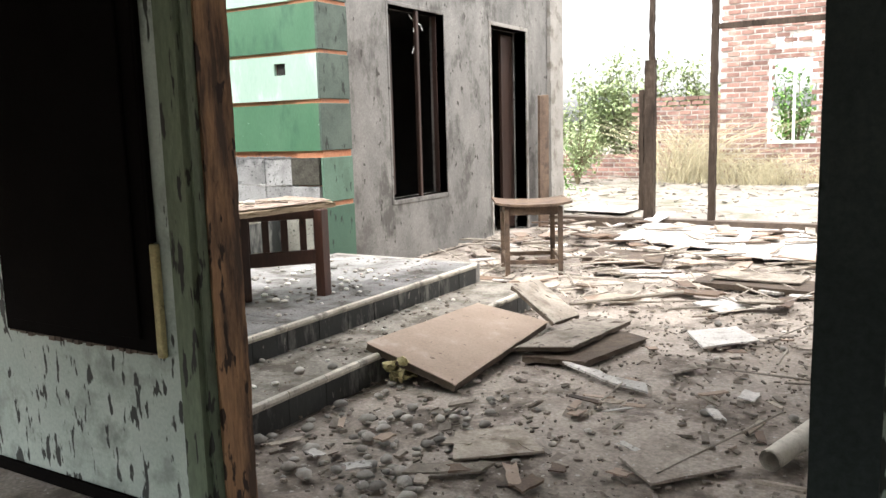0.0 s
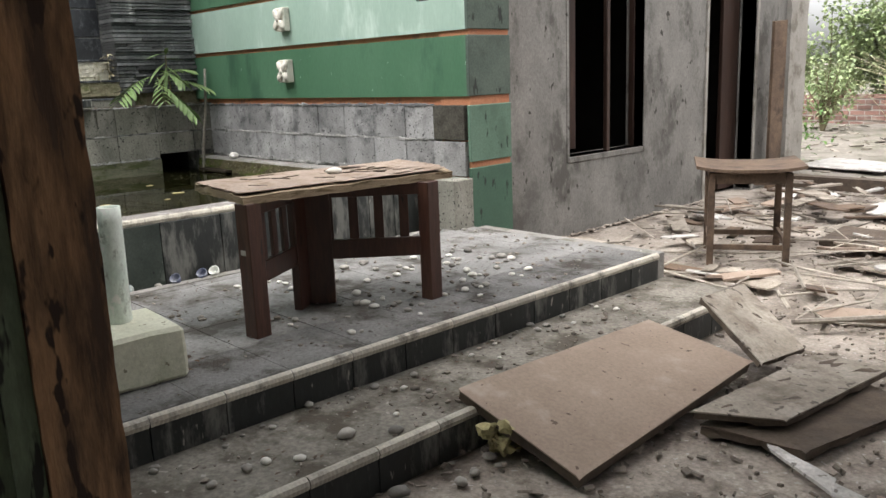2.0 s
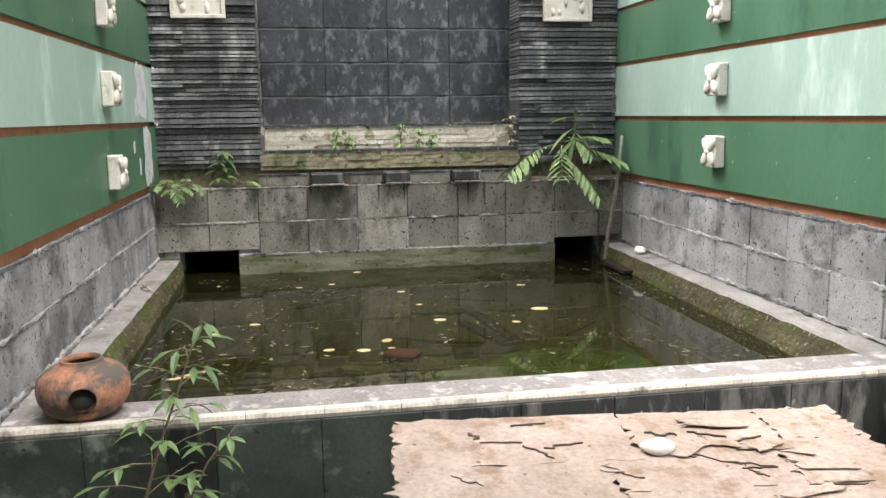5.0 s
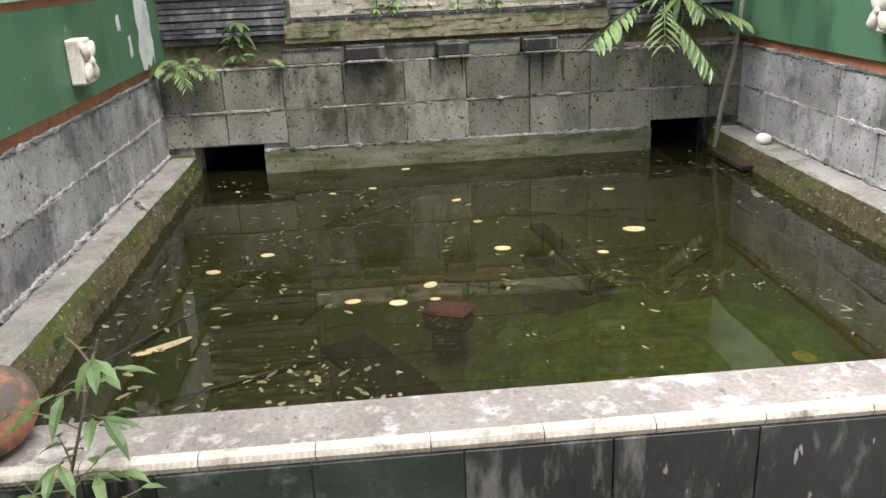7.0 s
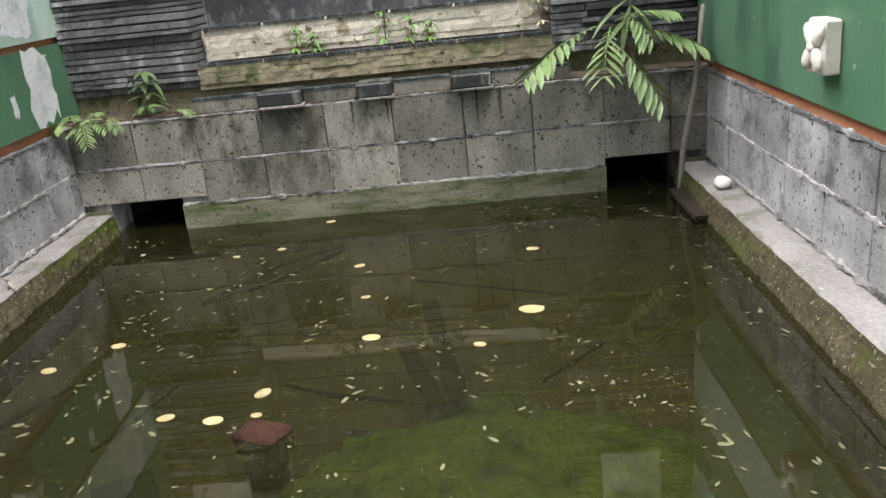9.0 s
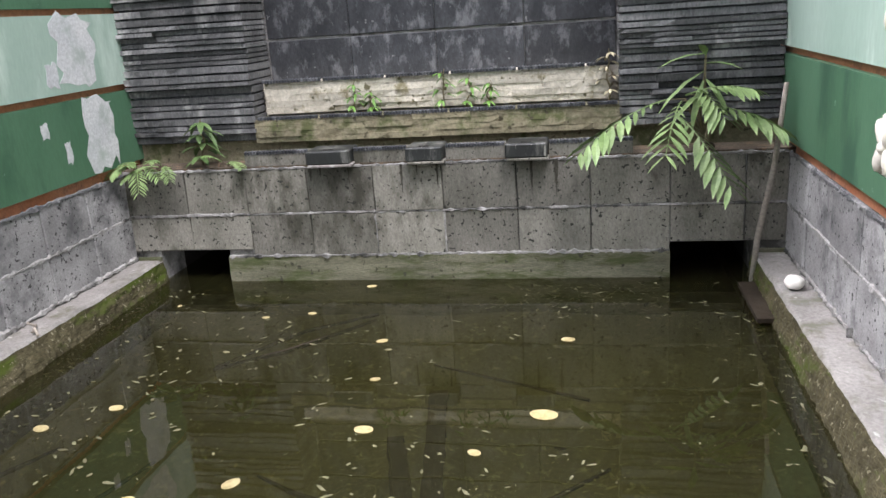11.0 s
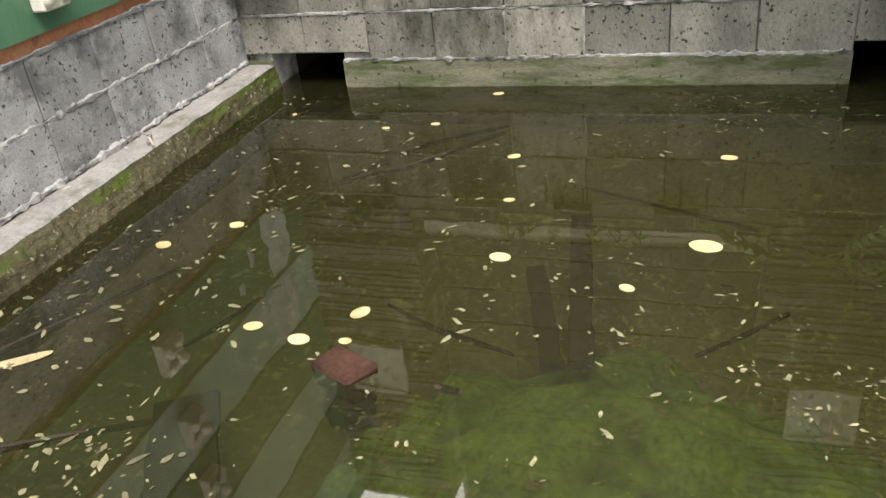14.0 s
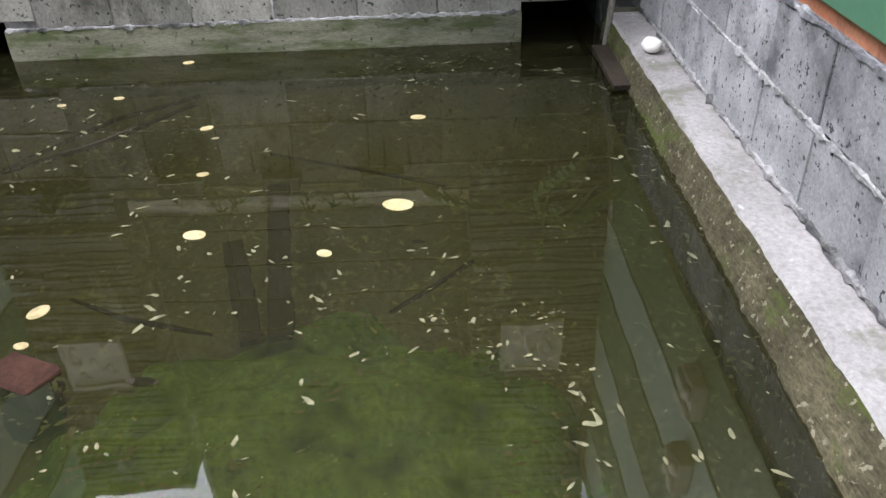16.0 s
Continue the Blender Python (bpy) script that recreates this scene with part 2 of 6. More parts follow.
    "timber": surface("dark_weathered_timber", (0.035, 0.026, 0.02), (0.075, 0.056, 0.042), 6, 60, 0.9, 0.5, stain=(0.02, 0.015, 0.012), stain_scale=5, stretch=(1, 1, 0.2), grain=0.35),
    "scum": surface("pale_scum", (0.105, 0.098, 0.048), (0.21, 0.19, 0.1), 20, 60, 0.95, 0.2, island=0.35),
    "stained_edge": surface("damp_streak", (0.045, 0.042, 0.034), (0.085, 0.08, 0.066), 9, 60, 0.95, 0.3, grain=0.4),
    "sheet": surface("broken_ceiling_sheet", (0.24, 0.205, 0.165), (0.40, 0.355, 0.30), 3.5, 50, 0.92, 0.4, stain=(0.16, 0.13, 0.1), stain_scale=5, stain_cut=0.55, rand=0.35, spots=(0.12, 0.1, 0.08), spot_scale=22, spot_cut=0.66, grain=0.3),
    "sheet_white": surface("white_plaster_sheet", (0.42, 0.40, 0.375), (0.60, 0.58, 0.55), 4, 60, 0.88, 0.35, stain=(0.27, 0.245, 0.21), stain_scale=5, stain_cut=0.57, rand=0.15, spots=(0.2, 0.18, 0.16), spot_scale=26, spot_cut=0.66, grain=0.25),
    "stick": surface("splintered_lath", (0.26, 0.225, 0.185), (0.41, 0.37, 0.315), 8, 50, 0.9, 0.5, rand=0.35, grain=0.3),
    "pebble": surface("river_pebble", (0.2, 0.185, 0.165), (0.38, 0.36, 0.325), 12, 90, 0.75, 0.2, rand=0.4, grain=0.15),
    "pale_pebble": surface("pale_pebble", (0.66, 0.63, 0.57), (0.76, 0.74, 0.69), 14, 90, 0.7, 0.15, rand=0.1, grain=0.08),
    "slate": surface("dark_ledgestone", (0.062, 0.064, 0.066), (0.155, 0.155, 0.155), 5, 80, 0.9, 0.6, stain=(0.36, 0.36, 0.35), stain_scale=3.2, stain_cut=0.605, stretch=(1, 1, 0.45), rand=0.45, grain=0.4),
    "panel_tile": surface("dark_slate_tile", (0.015, 0.017, 0.021), (0.045, 0.048, 0.054), 8, 70, 0.7, 0.4, stain=(0.125, 0.13, 0.138), stain_scale=12, stain_cut=0.565, stretch=(1, 1, 0.6), rand=0.25, spots=(0.2, 0.2, 0.2), spot_scale=24, spot_cut=0.715, grain=0.45),
    "white_stone": surface("split_white_stone", (0.42, 0.39, 0.32), (0.66, 0.62, 0.53), 7, 50, 0.95, 0.9, stain=(0.24, 0.215, 0.13), stain_scale=7, stain_cut=0.585, rand=0.25, spots=(0.13, 0.12, 0.07), spot_scale=20, spot_cut=0.67, grain=0.3),
    "moss_stone": surface("mossy_split_stone", (0.2, 0.176, 0.108), (0.34, 0.305, 0.21), 7, 50, 0.95, 0.8, stain=(0.11, 0.12, 0.05), stain_scale=7, stain_cut=0.55, rand=0.2, spots=(0.09, 0.08, 0.05), spot_scale=22, spot_cut=0.66, grain=0.35),
    "carved": surface("carved_cream_stone", (0.6, 0.56, 0.48), (0.74, 0.7, 0.62), 6, 70, 0.85, 0.3, stain=(0.4, 0.37, 0.3), stain_scale=9, stain_cut=0.6, rand=0.06, grain=0.12),
    "terracotta": surface("burnt_terracotta", (0.30, 0.125, 0.07), (0.42, 0.2, 0.12), 6, 60, 0.88, 0.4, stain=(0.1, 0.082, 0.066), stain_scale=7, stain_cut=0.495, grain=0.35),
    "cement_block": surface("cast_cement_block", (0.55, 0.55, 0.43), (0.68, 0.67, 0.55), 3, 60, 0.92, 0.5, stain=(0.42, 0.44, 0.31), stain_scale=4, stain_cut=0.58, spots=(0.27, 0.25, 0.18), spot_scale=26, spot_cut=0.69, grain=0.15),
    "pipe": surface("flaking_green_pipe", (0.6, 0.72, 0.63), (0.78, 0.83, 0.77), 6, 60, 0.6, 0.35, stain=(0.2, 0.22, 0.17), stain_scale=11, stain_cut=0.615, stretch=(1, 1, 0.6), spots=(0.86, 0.86, 0.82), spot_scale=18, spot_cut=0.64, grain=0.15),
    "soil": surface("leafy_soil", (0.06, 0.045, 0.03), (0.13, 0.1, 0.07), 6, 50, 0.95, 0.8, stain=(0.2, 0.13, 0.08), stain_scale=12, stain_cut=0.58, grain=0.4),
    "pond_bed": surface("olive_pond_bed", (0.074, 0.072, 0.037), (0.13, 0.126, 0.068), 1.4, 50, 0.95, 0.5, stain=(0.26, 0.25, 0.14), stain_scale=9, stain_cut=0.64, grain=0.35),
    "algae": surface("green_algae", (0.072, 0.136, 0.028), (0.176, 0.262, 0.058), 7, 40, 0.95, 0.8, stain=(0.04, 0.08, 0.018), stain_scale=5, stain_cut=0.58, spots=(0.32, 0.32, 0.13), spot_scale=30, spot_cut=0.7, grain=0.5),
    "float_leaf": surface("pale_fallen_leaf", (0.37, 0.3, 0.13), (0.48, 0.4, 0.21), 15, 60, 0.8, 0.1, rand=0.15, spots=(0.36, 0.27, 0.12), spot_scale=40, spot_cut=0.66),
    "yellow_leaf": surface("yellow_fallen_leaf", (0.34, 0.29, 0.04), (0.48, 0.42, 0.08), 15, 60, 0.8, 0.1, spots=(0.26, 0.19, 0.03), spot_scale=50, spot_cut=0.6),
    "speck": surface("floating_scraps", (0.1, 0.098, 0.05), (0.215, 0.205, 0.11), 25, 60, 0.95, 0.1),
    "brick_red": surface("old_red_brick", (0.165, 0.088, 0.068), (0.27, 0.16, 0.128), 4, 50, 0.9, 0.4, island=0.38, stain=(0.33, 0.27, 0.225), stain_scale=4, stain_cut=0.6, grain=0.25),
    "brick_mortar": surface("pale_brick_mortar", (0.36, 0.33, 0.30), (0.5, 0.46, 0.42), 4, 40, 0.95, 0.4, stain=(0.2, 0.18, 0.15), stain_scale=2),
    "wet_brick": surface("wet_brick_chunk", (0.03, 0.015, 0.0105), (0.062, 0.029, 0.019), 9, 60, 0.9, 0.5, grain=0.35),
    "wet_wood": surface("sodden_plank", (0.028, 0.022, 0.016), (0.05, 0.04, 0.028), 7, 60, 0.95, 0.4),
    "fern": leafy("fern_green", (0.13, 0.215, 0.065), (0.25, 0.35, 0.14)),
    "leaf_fresh": leafy("fresh_leaf", (0.08, 0.19, 0.035), (0.16, 0.31, 0.06)),
    "leaf_dull": leafy("dull_leaf", (0.06, 0.115, 0.035), (0.13, 0.2, 0.07)),
    "bush": leafy("bush_leaf", (0.2, 0.27, 0.12), (0.34, 0.4, 0.2)),
    "dry_grass": leafy("dry_stalk", (0.33, 0.29, 0.18), (0.5, 0.45, 0.3)),
    "stem": surface("brown_stem", (0.12, 0.1, 0.055), (0.2, 0.17, 0.1), 9, 60, 0.85, 0.3),
    # near-black colour standing in for shade inside rooms, holes and hollows
    "dark_void": surface("shade_dark_interior", (0.03, 0.028, 0.026), (0.05, 0.047, 0.044), 2, 50, 0.95, 0.2),
    "peel": surface("bare_plaster_patch", (0.5, 0.52, 0.53), (0.63, 0.64, 0.64), 4, 60, 0.85, 0.3, stain=(0.4, 0.45, 0.42), stain_scale=5),
    "black_plastic": surface("black_plastic", (0.016, 0.016, 0.018), (0.03, 0.03, 0.033), 6, 60, 0.4, 0.1),
    "blue": surface("blue_white_plastic", (0.05, 0.065, 0.16), (0.3, 0.31, 0.35), 22, 60, 0.5, 0.1),
    "bottle": surface("dusty_clear_plastic", (0.3, 0.33, 0.31), (0.42, 0.45, 0.43), 16, 60, 0.3, 0.2),
    "grit": surface("splinter_grit", (0.16, 0.135, 0.112), (0.31, 0.27, 0.23), 7, 60, 0.9, 0.3, island=0.4),
    "grit_pale": surface("pale_rubble", (0.17, 0.15, 0.12), (0.32, 0.285, 0.24), 7, 60, 0.9, 0.3, island=0.4),
    "far_wall": surface("pale_far_render", (0.7, 0.72, 0.66), (0.8, 0.8, 0.75), 1, 20, 0.9, 0.1),
}

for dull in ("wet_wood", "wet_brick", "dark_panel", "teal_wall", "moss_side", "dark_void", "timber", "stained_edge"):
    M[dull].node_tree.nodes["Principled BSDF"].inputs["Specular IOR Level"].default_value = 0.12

water_mat = bpy.data.materials.new("murky_water")
water_mat.use_nodes = True
n, ln = water_mat.node_tree.nodes, water_mat.node_tree.links
n.remove(n["Principled BSDF"])
clear = n.new("ShaderNodeBsdfTransparent")
clear.inputs[0].default_value = (0.492, 0.475, 0.297, 1)
murk = n.new("ShaderNodeBsdfDiffuse")
murk.inputs[0].default_value = (0.05, 0.0485, 0.019, 1)
body = n.new("ShaderNodeMixShader")
body.inputs[0].default_value = 0.22
gloss = n.new("ShaderNodeBsdfGlossy")
gloss.inputs["Roughness"].default_value = 0.015
fres = n.new("ShaderNodeFresnel")
fres.inputs[0].default_value = 1.7
ripple = n.new("ShaderNodeTexNoise")
ripple.inputs["Scale"].default_value, ripple.inputs["Detail"].default_value = 3.0, 2
geo = n.new("ShaderNodeNewGeometry")
bmp = n.new("ShaderNodeBump")
bmp.inputs["Strength"].default_value, bmp.inputs["Distance"].default_value = 0.05, 0.02
over = n.new("ShaderNodeMixShader")
ln.new(geo.outputs["Position"], ripple.inputs["Vector"])
ln.new(ripple.outputs["Fac"], bmp.inputs["Height"])
ln.new(bmp.outputs[0], gloss.inputs["Normal"])
ln.new(clear.outputs[0], body.inputs[1])
ln.new(murk.outputs[0], body.inputs[2])
ln.new(fres.outputs[0], over.inputs[0])
ln.new(body.outputs[0], over.inputs[1])
ln.new(gloss.outputs[0], over.inputs[2])
ln.new(over.outputs[0], n["Material Output"].inputs["Surface"])
M["water"] = water_mat
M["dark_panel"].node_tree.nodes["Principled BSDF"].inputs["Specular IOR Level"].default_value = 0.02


# ---- building helpers ----
def mesh_of(name, bm, material, smooth=False):
    me = bpy.data.meshes.new(name)
    bmesh.ops.recalc_face_normals(bm, faces=bm.faces)
    if smooth:
        for f in bm.faces:
            f.smooth = True
    bm.to_mesh(me)
    bm.free()
    if material:
        me.materials.append(M[material])
    return me


def part(name, bm, material, parent, label="", smooth=False):
    ob = new(name, mesh_of(name, bm, material, smooth))
    ob.parent = parent
    if label:
        ob["label"] = label
    return ob


def solid(name, bm, material, label, category, kind="", group="", smooth=False):
    return tagged(new(name, mesh_of(name, bm, material, smooth)), label, category, group, kind)


def holder(name, label, category, at=(0, 0, 0), turn=0, group="", kind=""):
    e = new(name)
    e.matrix_world = pose(*at, 0, 0, turn)
    return tagged(e, label, category, group, kind)


def piece(name, me, parent, m):
    ob = new(name, me)
    ob.parent = parent
    ob.matrix_basis = m
    return ob


def box(bm, x0, x1, y0, y1, z0, z1, m=None):
    vs = [bm.verts.new((x, y, z)) for x in (x0, x1) for y in (y0, y1) for z in (z0, z1)]
    if m is not None:
        for v in vs:
            v.co = m @ v.co
    for q in ((0, 1, 3, 2), (4, 6, 7, 5), (0, 4, 5, 1), (2, 3, 7, 6), (0, 2, 6, 4), (1, 5, 7, 3)):
        bm.faces.new([vs[i] for i in q])
    return vs


def boxed(x0, x1, y0, y1, z0, z1, bevel=0.0, rough=0.0, m=None):
    bm = bmesh.new()
    box(bm, x0, x1, y0, y1, z0, z1)
    if bevel:
        bmesh.ops.bevel(bm, geom=bm.edges[:], offset=bevel, segments=1, affect="EDGES")
    if rough:
        bmesh.ops.subdivide_edges(bm, edges=bm.edges, cuts=4, use_grid_fill=True)
        for v in bm.verts:
            v.co += noise.noise_vector(v.co * 9) * rough
    if m is not None:
        bm.transform(m)
    return bm


def wall_with(bm, axis, a0, a1, z0, z1, c0, c1, openings):
    """A wall along x or y from a0 to a1, c0 to c1 thick, with openings (a, a, z, z)."""
    cuts = sorted({a0, a1, *[o[0] for o in openings], *[o[1] for o in openings]})
    for p, q in zip(cuts, cuts[1:]):
        gaps = sorted((o[2], o[3]) for o in openings if o[0] <= p and o[1] >= q)
        low = z0
        for g0, g1 in gaps + [(z1, z1)]:
            if g0 > low:
                if axis == "x":
                    box(bm, p, q, c0, c1, low, g0)
                else:
                    box(bm, c0, c1, p, q, low, g0)
            low = g1


def slab(bm, points, z0, z1):
    """An upright prism on a polygon."""
    lo = [bm.verts.new((x, y, z0)) for x, y in points]
    hi = [bm.verts.new((x, y, z1)) for x, y in points]
    bm.faces.new(lo[::-1])
    bm.faces.new(hi)
    k = len(points)
    for i in range(k):
        bm.faces.new((lo[i], lo[(i + 1) % k], hi[(i + 1) % k], hi[i]))


def tube(bm, points, radii, sides=8):
    rings = []
    for i, p in enumerate(points):
        a = Vector(points[max(i - 1, 0)])
        b = Vector(points[min(i + 1, len(points) - 1)])
        q = (b - a).to_track_quat("Z", "Y")
        rings.append([bm.verts.new(Vector(p) + q @ Vector((radii[i] * math.cos(t), radii[i] * math.sin(t), 0))) for t in (2 * math.pi * k / sides for k in range(sides))])
    for r, s in zip(rings, rings[1:]):
        for k in range(sides):
            bm.faces.new((r[k], r[(k + 1) % sides], s[(k + 1) % sides], s[k]))
    bm.faces.new(rings[0][::-1])
    bm.faces.new(rings[-1])


def lump(bm, at, radii, seed=0, rough=0.15, sub=2):
    made = bmesh.ops.create_icosphere(bm, subdivisions=sub, radius=1)["verts"]
    for v in made:
        d = 1 + rough * noise.noise(v.co * 1.6 + Vector((seed * 7.1, seed * 3.3, seed)))
        v.co = Vector((at[0] + v.co.x * radii[0] * d, at[1] + v.co.y * radii[1] * d, at[2] + v.co.z * radii[2] * d))


def turned(bm, profile, sides=24):
    """A body of revolution about z from (radius, height) pairs."""
    rings = [[bm.verts.new((r * math.cos(2 * math.pi * k / sides), r * math.sin(2 * math.pi * k / sides), z)) for k in range(sides)] for r, z in profile]
    for a, b in zip(rings, rings[1:]):
        for k in range(sides):
            bm.faces.new((a[k], a[(k + 1) % sides], b[(k + 1) % sides], b[k]))
    return rings


def leaf(bm, at, way, up, length, width, bend=0.25):
    """A folded, drooping leaf of eight triangles."""
    w = Vector(way).normalized()
    side = w.cross(Vector(up)).normalized()
    nrm = side.cross(w)
    base = Vector(at)
    rows = []
    for f, wd in ((0, 0.12), (0.35, 1.0), (0.7, 0.75), (1.0, 0.0)):
        c = base + w * length * f - nrm * bend * length * f * f
        if wd:
            rows.append([bm.verts.new(c - side * width * wd / 2 + nrm * width * 0.12), bm.verts.new(c), bm.verts.new(c + side * width * wd / 2 + nrm * width * 0.12)])
        else:
            rows.append([bm.verts.new(c)])
    for a, b in zip(rows, rows[1:]):
        if len(b) == 3:
            bm.faces.new((a[0], a[1], b[1], b[0]))
            bm.faces.new((a[1], a[2], b[2], b[1]))
        else:
            bm.faces.new((a[0], a[1], b[0]))
            bm.faces.new((a[1], a[2], b[0]))


def ragged(rng, w, d, k=9, jit=0.16):
    """An uneven rectangle outline about the origin."""
    pts = []
    corners = [(-w / 2, -d / 2), (w / 2, -d / 2), (w / 2, d / 2), (-w / 2, d / 2)]
    for i in range(4):
        (ax, ay), (bx, by) = corners[i], corners[(i + 1) % 4]
        for s in range(k // 4 + 1):
            f = s / (k // 4 + 1)
            pts.append((ax + (bx - ax) * f + rng.uniform(-jit, jit) * w * 0.5, ay + (by - ay) * f + rng.uniform(-jit, jit) * d * 0.5))
    return pts

# ---- ground and yard ----
WATER, SHELF, DECK, TOP = 0.555, 0.70, 0.33, 4.25
rng = random.Random(4)


def ground_sheet():
    bm = bmesh.new()
    xs = [-300, -120, -60, -30, -16] + [-12 + 0.25 * i for i in range(0, 61)] + [6, 12, 30, 60, 120, 300]
    ys = [-120, -40, -12, -4] + [0.25 * i for i in range(0, 101)] + [30, 40, 60, 120, 300]
    rows = []
    for x in xs:
        row = []
        for y in ys:
            inside = -3.0 < x < 4 and 2.5 < y < 11.6
            z = 0.03 * noise.noise(Vector((x * 0.9, y * 0.9, 0))) + 0.015 * noise.noise(Vector((x * 3, y * 3, 2))) - 0.01
            if y > 12:
                z += 0.012 * min(y - 12, 14)
            if not inside and y < 11.6:
                z = -0.02
            row.append(bm.verts.new((x, y, z)))
        rows.append(row)
    for a, b in zip(rows, rows[1:]):
        for i in range(len(ys) - 1):
            bm.faces.new((a[i], b[i], b[i + 1], a[i + 1]))
    g = solid("ground", bm, "dirt", "bare trodden earth strewn with dust and grit", "ground", "structure", smooth=True)
    g.data.materials.append(M["dirt_far"])
    for f in g.data.polygons:
        if f.center.y > 12.2 or f.center.y < -3.5 or abs(f.center.x) > 14:
            f.material_index = 1
    return g


ground_sheet()

# ---- front wall with the doorway, and the dark room ----
bm = bmesh.new()
wall_with(bm, "x", -5.0, 3.0, -0.02, 3.1, 2.268, 2.30, [(-2.53, -0.30, -0.02, 2.35)])
front = solid("wall_front", bm, "inner_wall", "flaking pale green wall with dark gouges round a doorway", "wall", "structure")
# walls out of view; their low openings are added to light the front wall
bm = bmesh.new()
wall_with(bm, "x", -5.2, 3.2, -0.02, 3.1, -3.4, -3.2, [(-5.0, 2.6, -0.02, 1.3)])
wall_with(bm, "y", -3.2, 2.268, -0.02, 3.1, -5.2, -5.0, [(-1.8, 2.1, -0.02, 1.2)])
wall_with(bm, "y", -3.2, 2.315, -0.02, 3.1, 3.0, 3.2, [(-2.8, 1.9, -0.02, 1.25)])
solid("wall_room", bm, "inner_wall", "unseen flaking pale green walls with low openings added to light the dark room", "wall", "structure")
# out-of-view ceiling, coloured near-black to hold the room's light down
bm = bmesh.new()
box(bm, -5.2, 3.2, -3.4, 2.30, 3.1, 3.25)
solid("ceiling", bm, "dark_void", "unseen near-black ceiling that keeps the entrance room dim", "ceiling", "structure")


def rough_post(name, x0, x1, y0, y1, z0, z1, material, seed, wave=1.0):
    bm = bmesh.new()
    box(bm, x0, x1, y0, y1, z0, z1)
    bmesh.ops.subdivide_edges(bm, edges=[e for e in bm.edges if abs(e.verts[0].co.z - e.verts[1].co.z) > 0.5], cuts=40)
    bmesh.ops.subdivide_edges(bm, edges=[e for e in bm.edges if abs(e.verts[0].co.z - e.verts[1].co.z) < 0.01], cuts=2)
    for v in bm.verts:
        v.co.x += 0.012 * wave * noise.noise(Vector((seed, v.co.y * 4, v.co.z * 7))) + 0.006 * wave * noise.noise(Vector((v.co.y * 20, seed, v.co.z * 25)))
        v.co.y += 0.008 * noise.noise(Vector((v.co.x * 9, seed + 5, v.co.z * 9)))
    return bm


frame_1 = holder("door_1", "weathered brown wooden door frame with peeling paint", "door frame", kind="structure")
part("post", rough_post("post", -2.53, -2.42, 2.351, 2.51, -0.02, 2.36, "old_post", 1, 0.5), "old_post", frame_1)
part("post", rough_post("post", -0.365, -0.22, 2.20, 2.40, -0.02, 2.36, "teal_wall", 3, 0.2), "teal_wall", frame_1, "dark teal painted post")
part("lintel", boxed(-2.53, -0.22, 2.262, 2.51, 2.36, 2.48, 0.01), "old_post", frame_1)
bm = bmesh.new()
box(bm, -2.53, -2.428, 2.262, 2.348, -0.02, 2.358)
box(bm, -2.427, -2.415, 2.29, 2.32, -0.02, 2.357)
part("strip", bm, "jamb_green", frame_1, "flaking pale green cover strip")

# cabinet panels take their blackness from colour, standing for the unlit corner
cupboard = holder("wall_cabinet", "wooden wall cabinet, coloured near-black for the room's shade, with a yellowed edge", "cabinet")
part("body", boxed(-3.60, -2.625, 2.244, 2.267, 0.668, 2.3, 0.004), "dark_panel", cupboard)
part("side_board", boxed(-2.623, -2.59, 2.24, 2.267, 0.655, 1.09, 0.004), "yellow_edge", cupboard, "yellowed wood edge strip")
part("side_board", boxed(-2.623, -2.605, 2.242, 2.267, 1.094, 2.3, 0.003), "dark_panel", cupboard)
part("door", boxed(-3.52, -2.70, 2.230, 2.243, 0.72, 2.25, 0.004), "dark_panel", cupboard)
bm = bmesh.new()
for i in range(24):
    box(bm, -3.58 + i * 0.04 + rng.uniform(-.01, .01), -3.545 + i * 0.04, 2.246, 2.264, 0.667 - rng.uniform(0.003, 0.02), 0.6675)
part("splinter", bm, "board_edge", cupboard, "rotten splintered lower edge")
skirt = solid("baseboard", boxed(-4.99, -2.535, 2.25, 2.267, -0.02, 0.04, 0.004), "dark_panel", "dark baseboard along the flaking wall", "baseboard", "structure")

# ---- pond side walls with painted bands ----
BANDS = [(1.31, 1.755, "green_dark"), (1.795, 2.215, "green_light"), (2.25, 2.675, "green_dark"), (2.71, 3.13, "green_light"), (3.165, 3.58, "green_dark"), (3.615, 4.03, "green_light"), (4.06, TOP, "green_dark")]


def banded_wall(name, y_face, sign, x0, x1, hole=None):
    """Orange grooves between proud painted bands; sign is the side that the wall lies on."""
    bm = bmesh.new()
    y_core = y_face + sign * 0.035
    opens = [hole] if hole else []
    thick = 0.12 if sign > 0 else 0.025
    wall_with(bm, "x", x0, x1, 1.245, TOP, min(y_core, y_core + sign * thick), max(y_core, y_core + sign * thick), opens)
    w = solid(name, bm, "orange", "wall of dark and pale green painted bands with orange grooves", "wall", "structure")
    for z0, z1, mat in BANDS:
        b = bmesh.new()
        o = [hole] if hole and z0 < hole[2] < z1 else []
        wall_with(b, "x", x0, x1, z0, z1, min(y_face, y_core), max(y_face, y_core), o)
        part("band", b, mat, w, "pale green painted band" if mat == "green_light" else "dark green painted band")
    return w


right_wall = banded_wall("wall_right", 6.265, 1, -9.6, -5.09, (-5.62, -5.48, 2.03, 2.14))
# dark plate set in the socket hole in place of its shade
bm = bmesh.new()
box(bm, -5.62, -5.48, 6.303, 6.32, 2.03, 2.14)
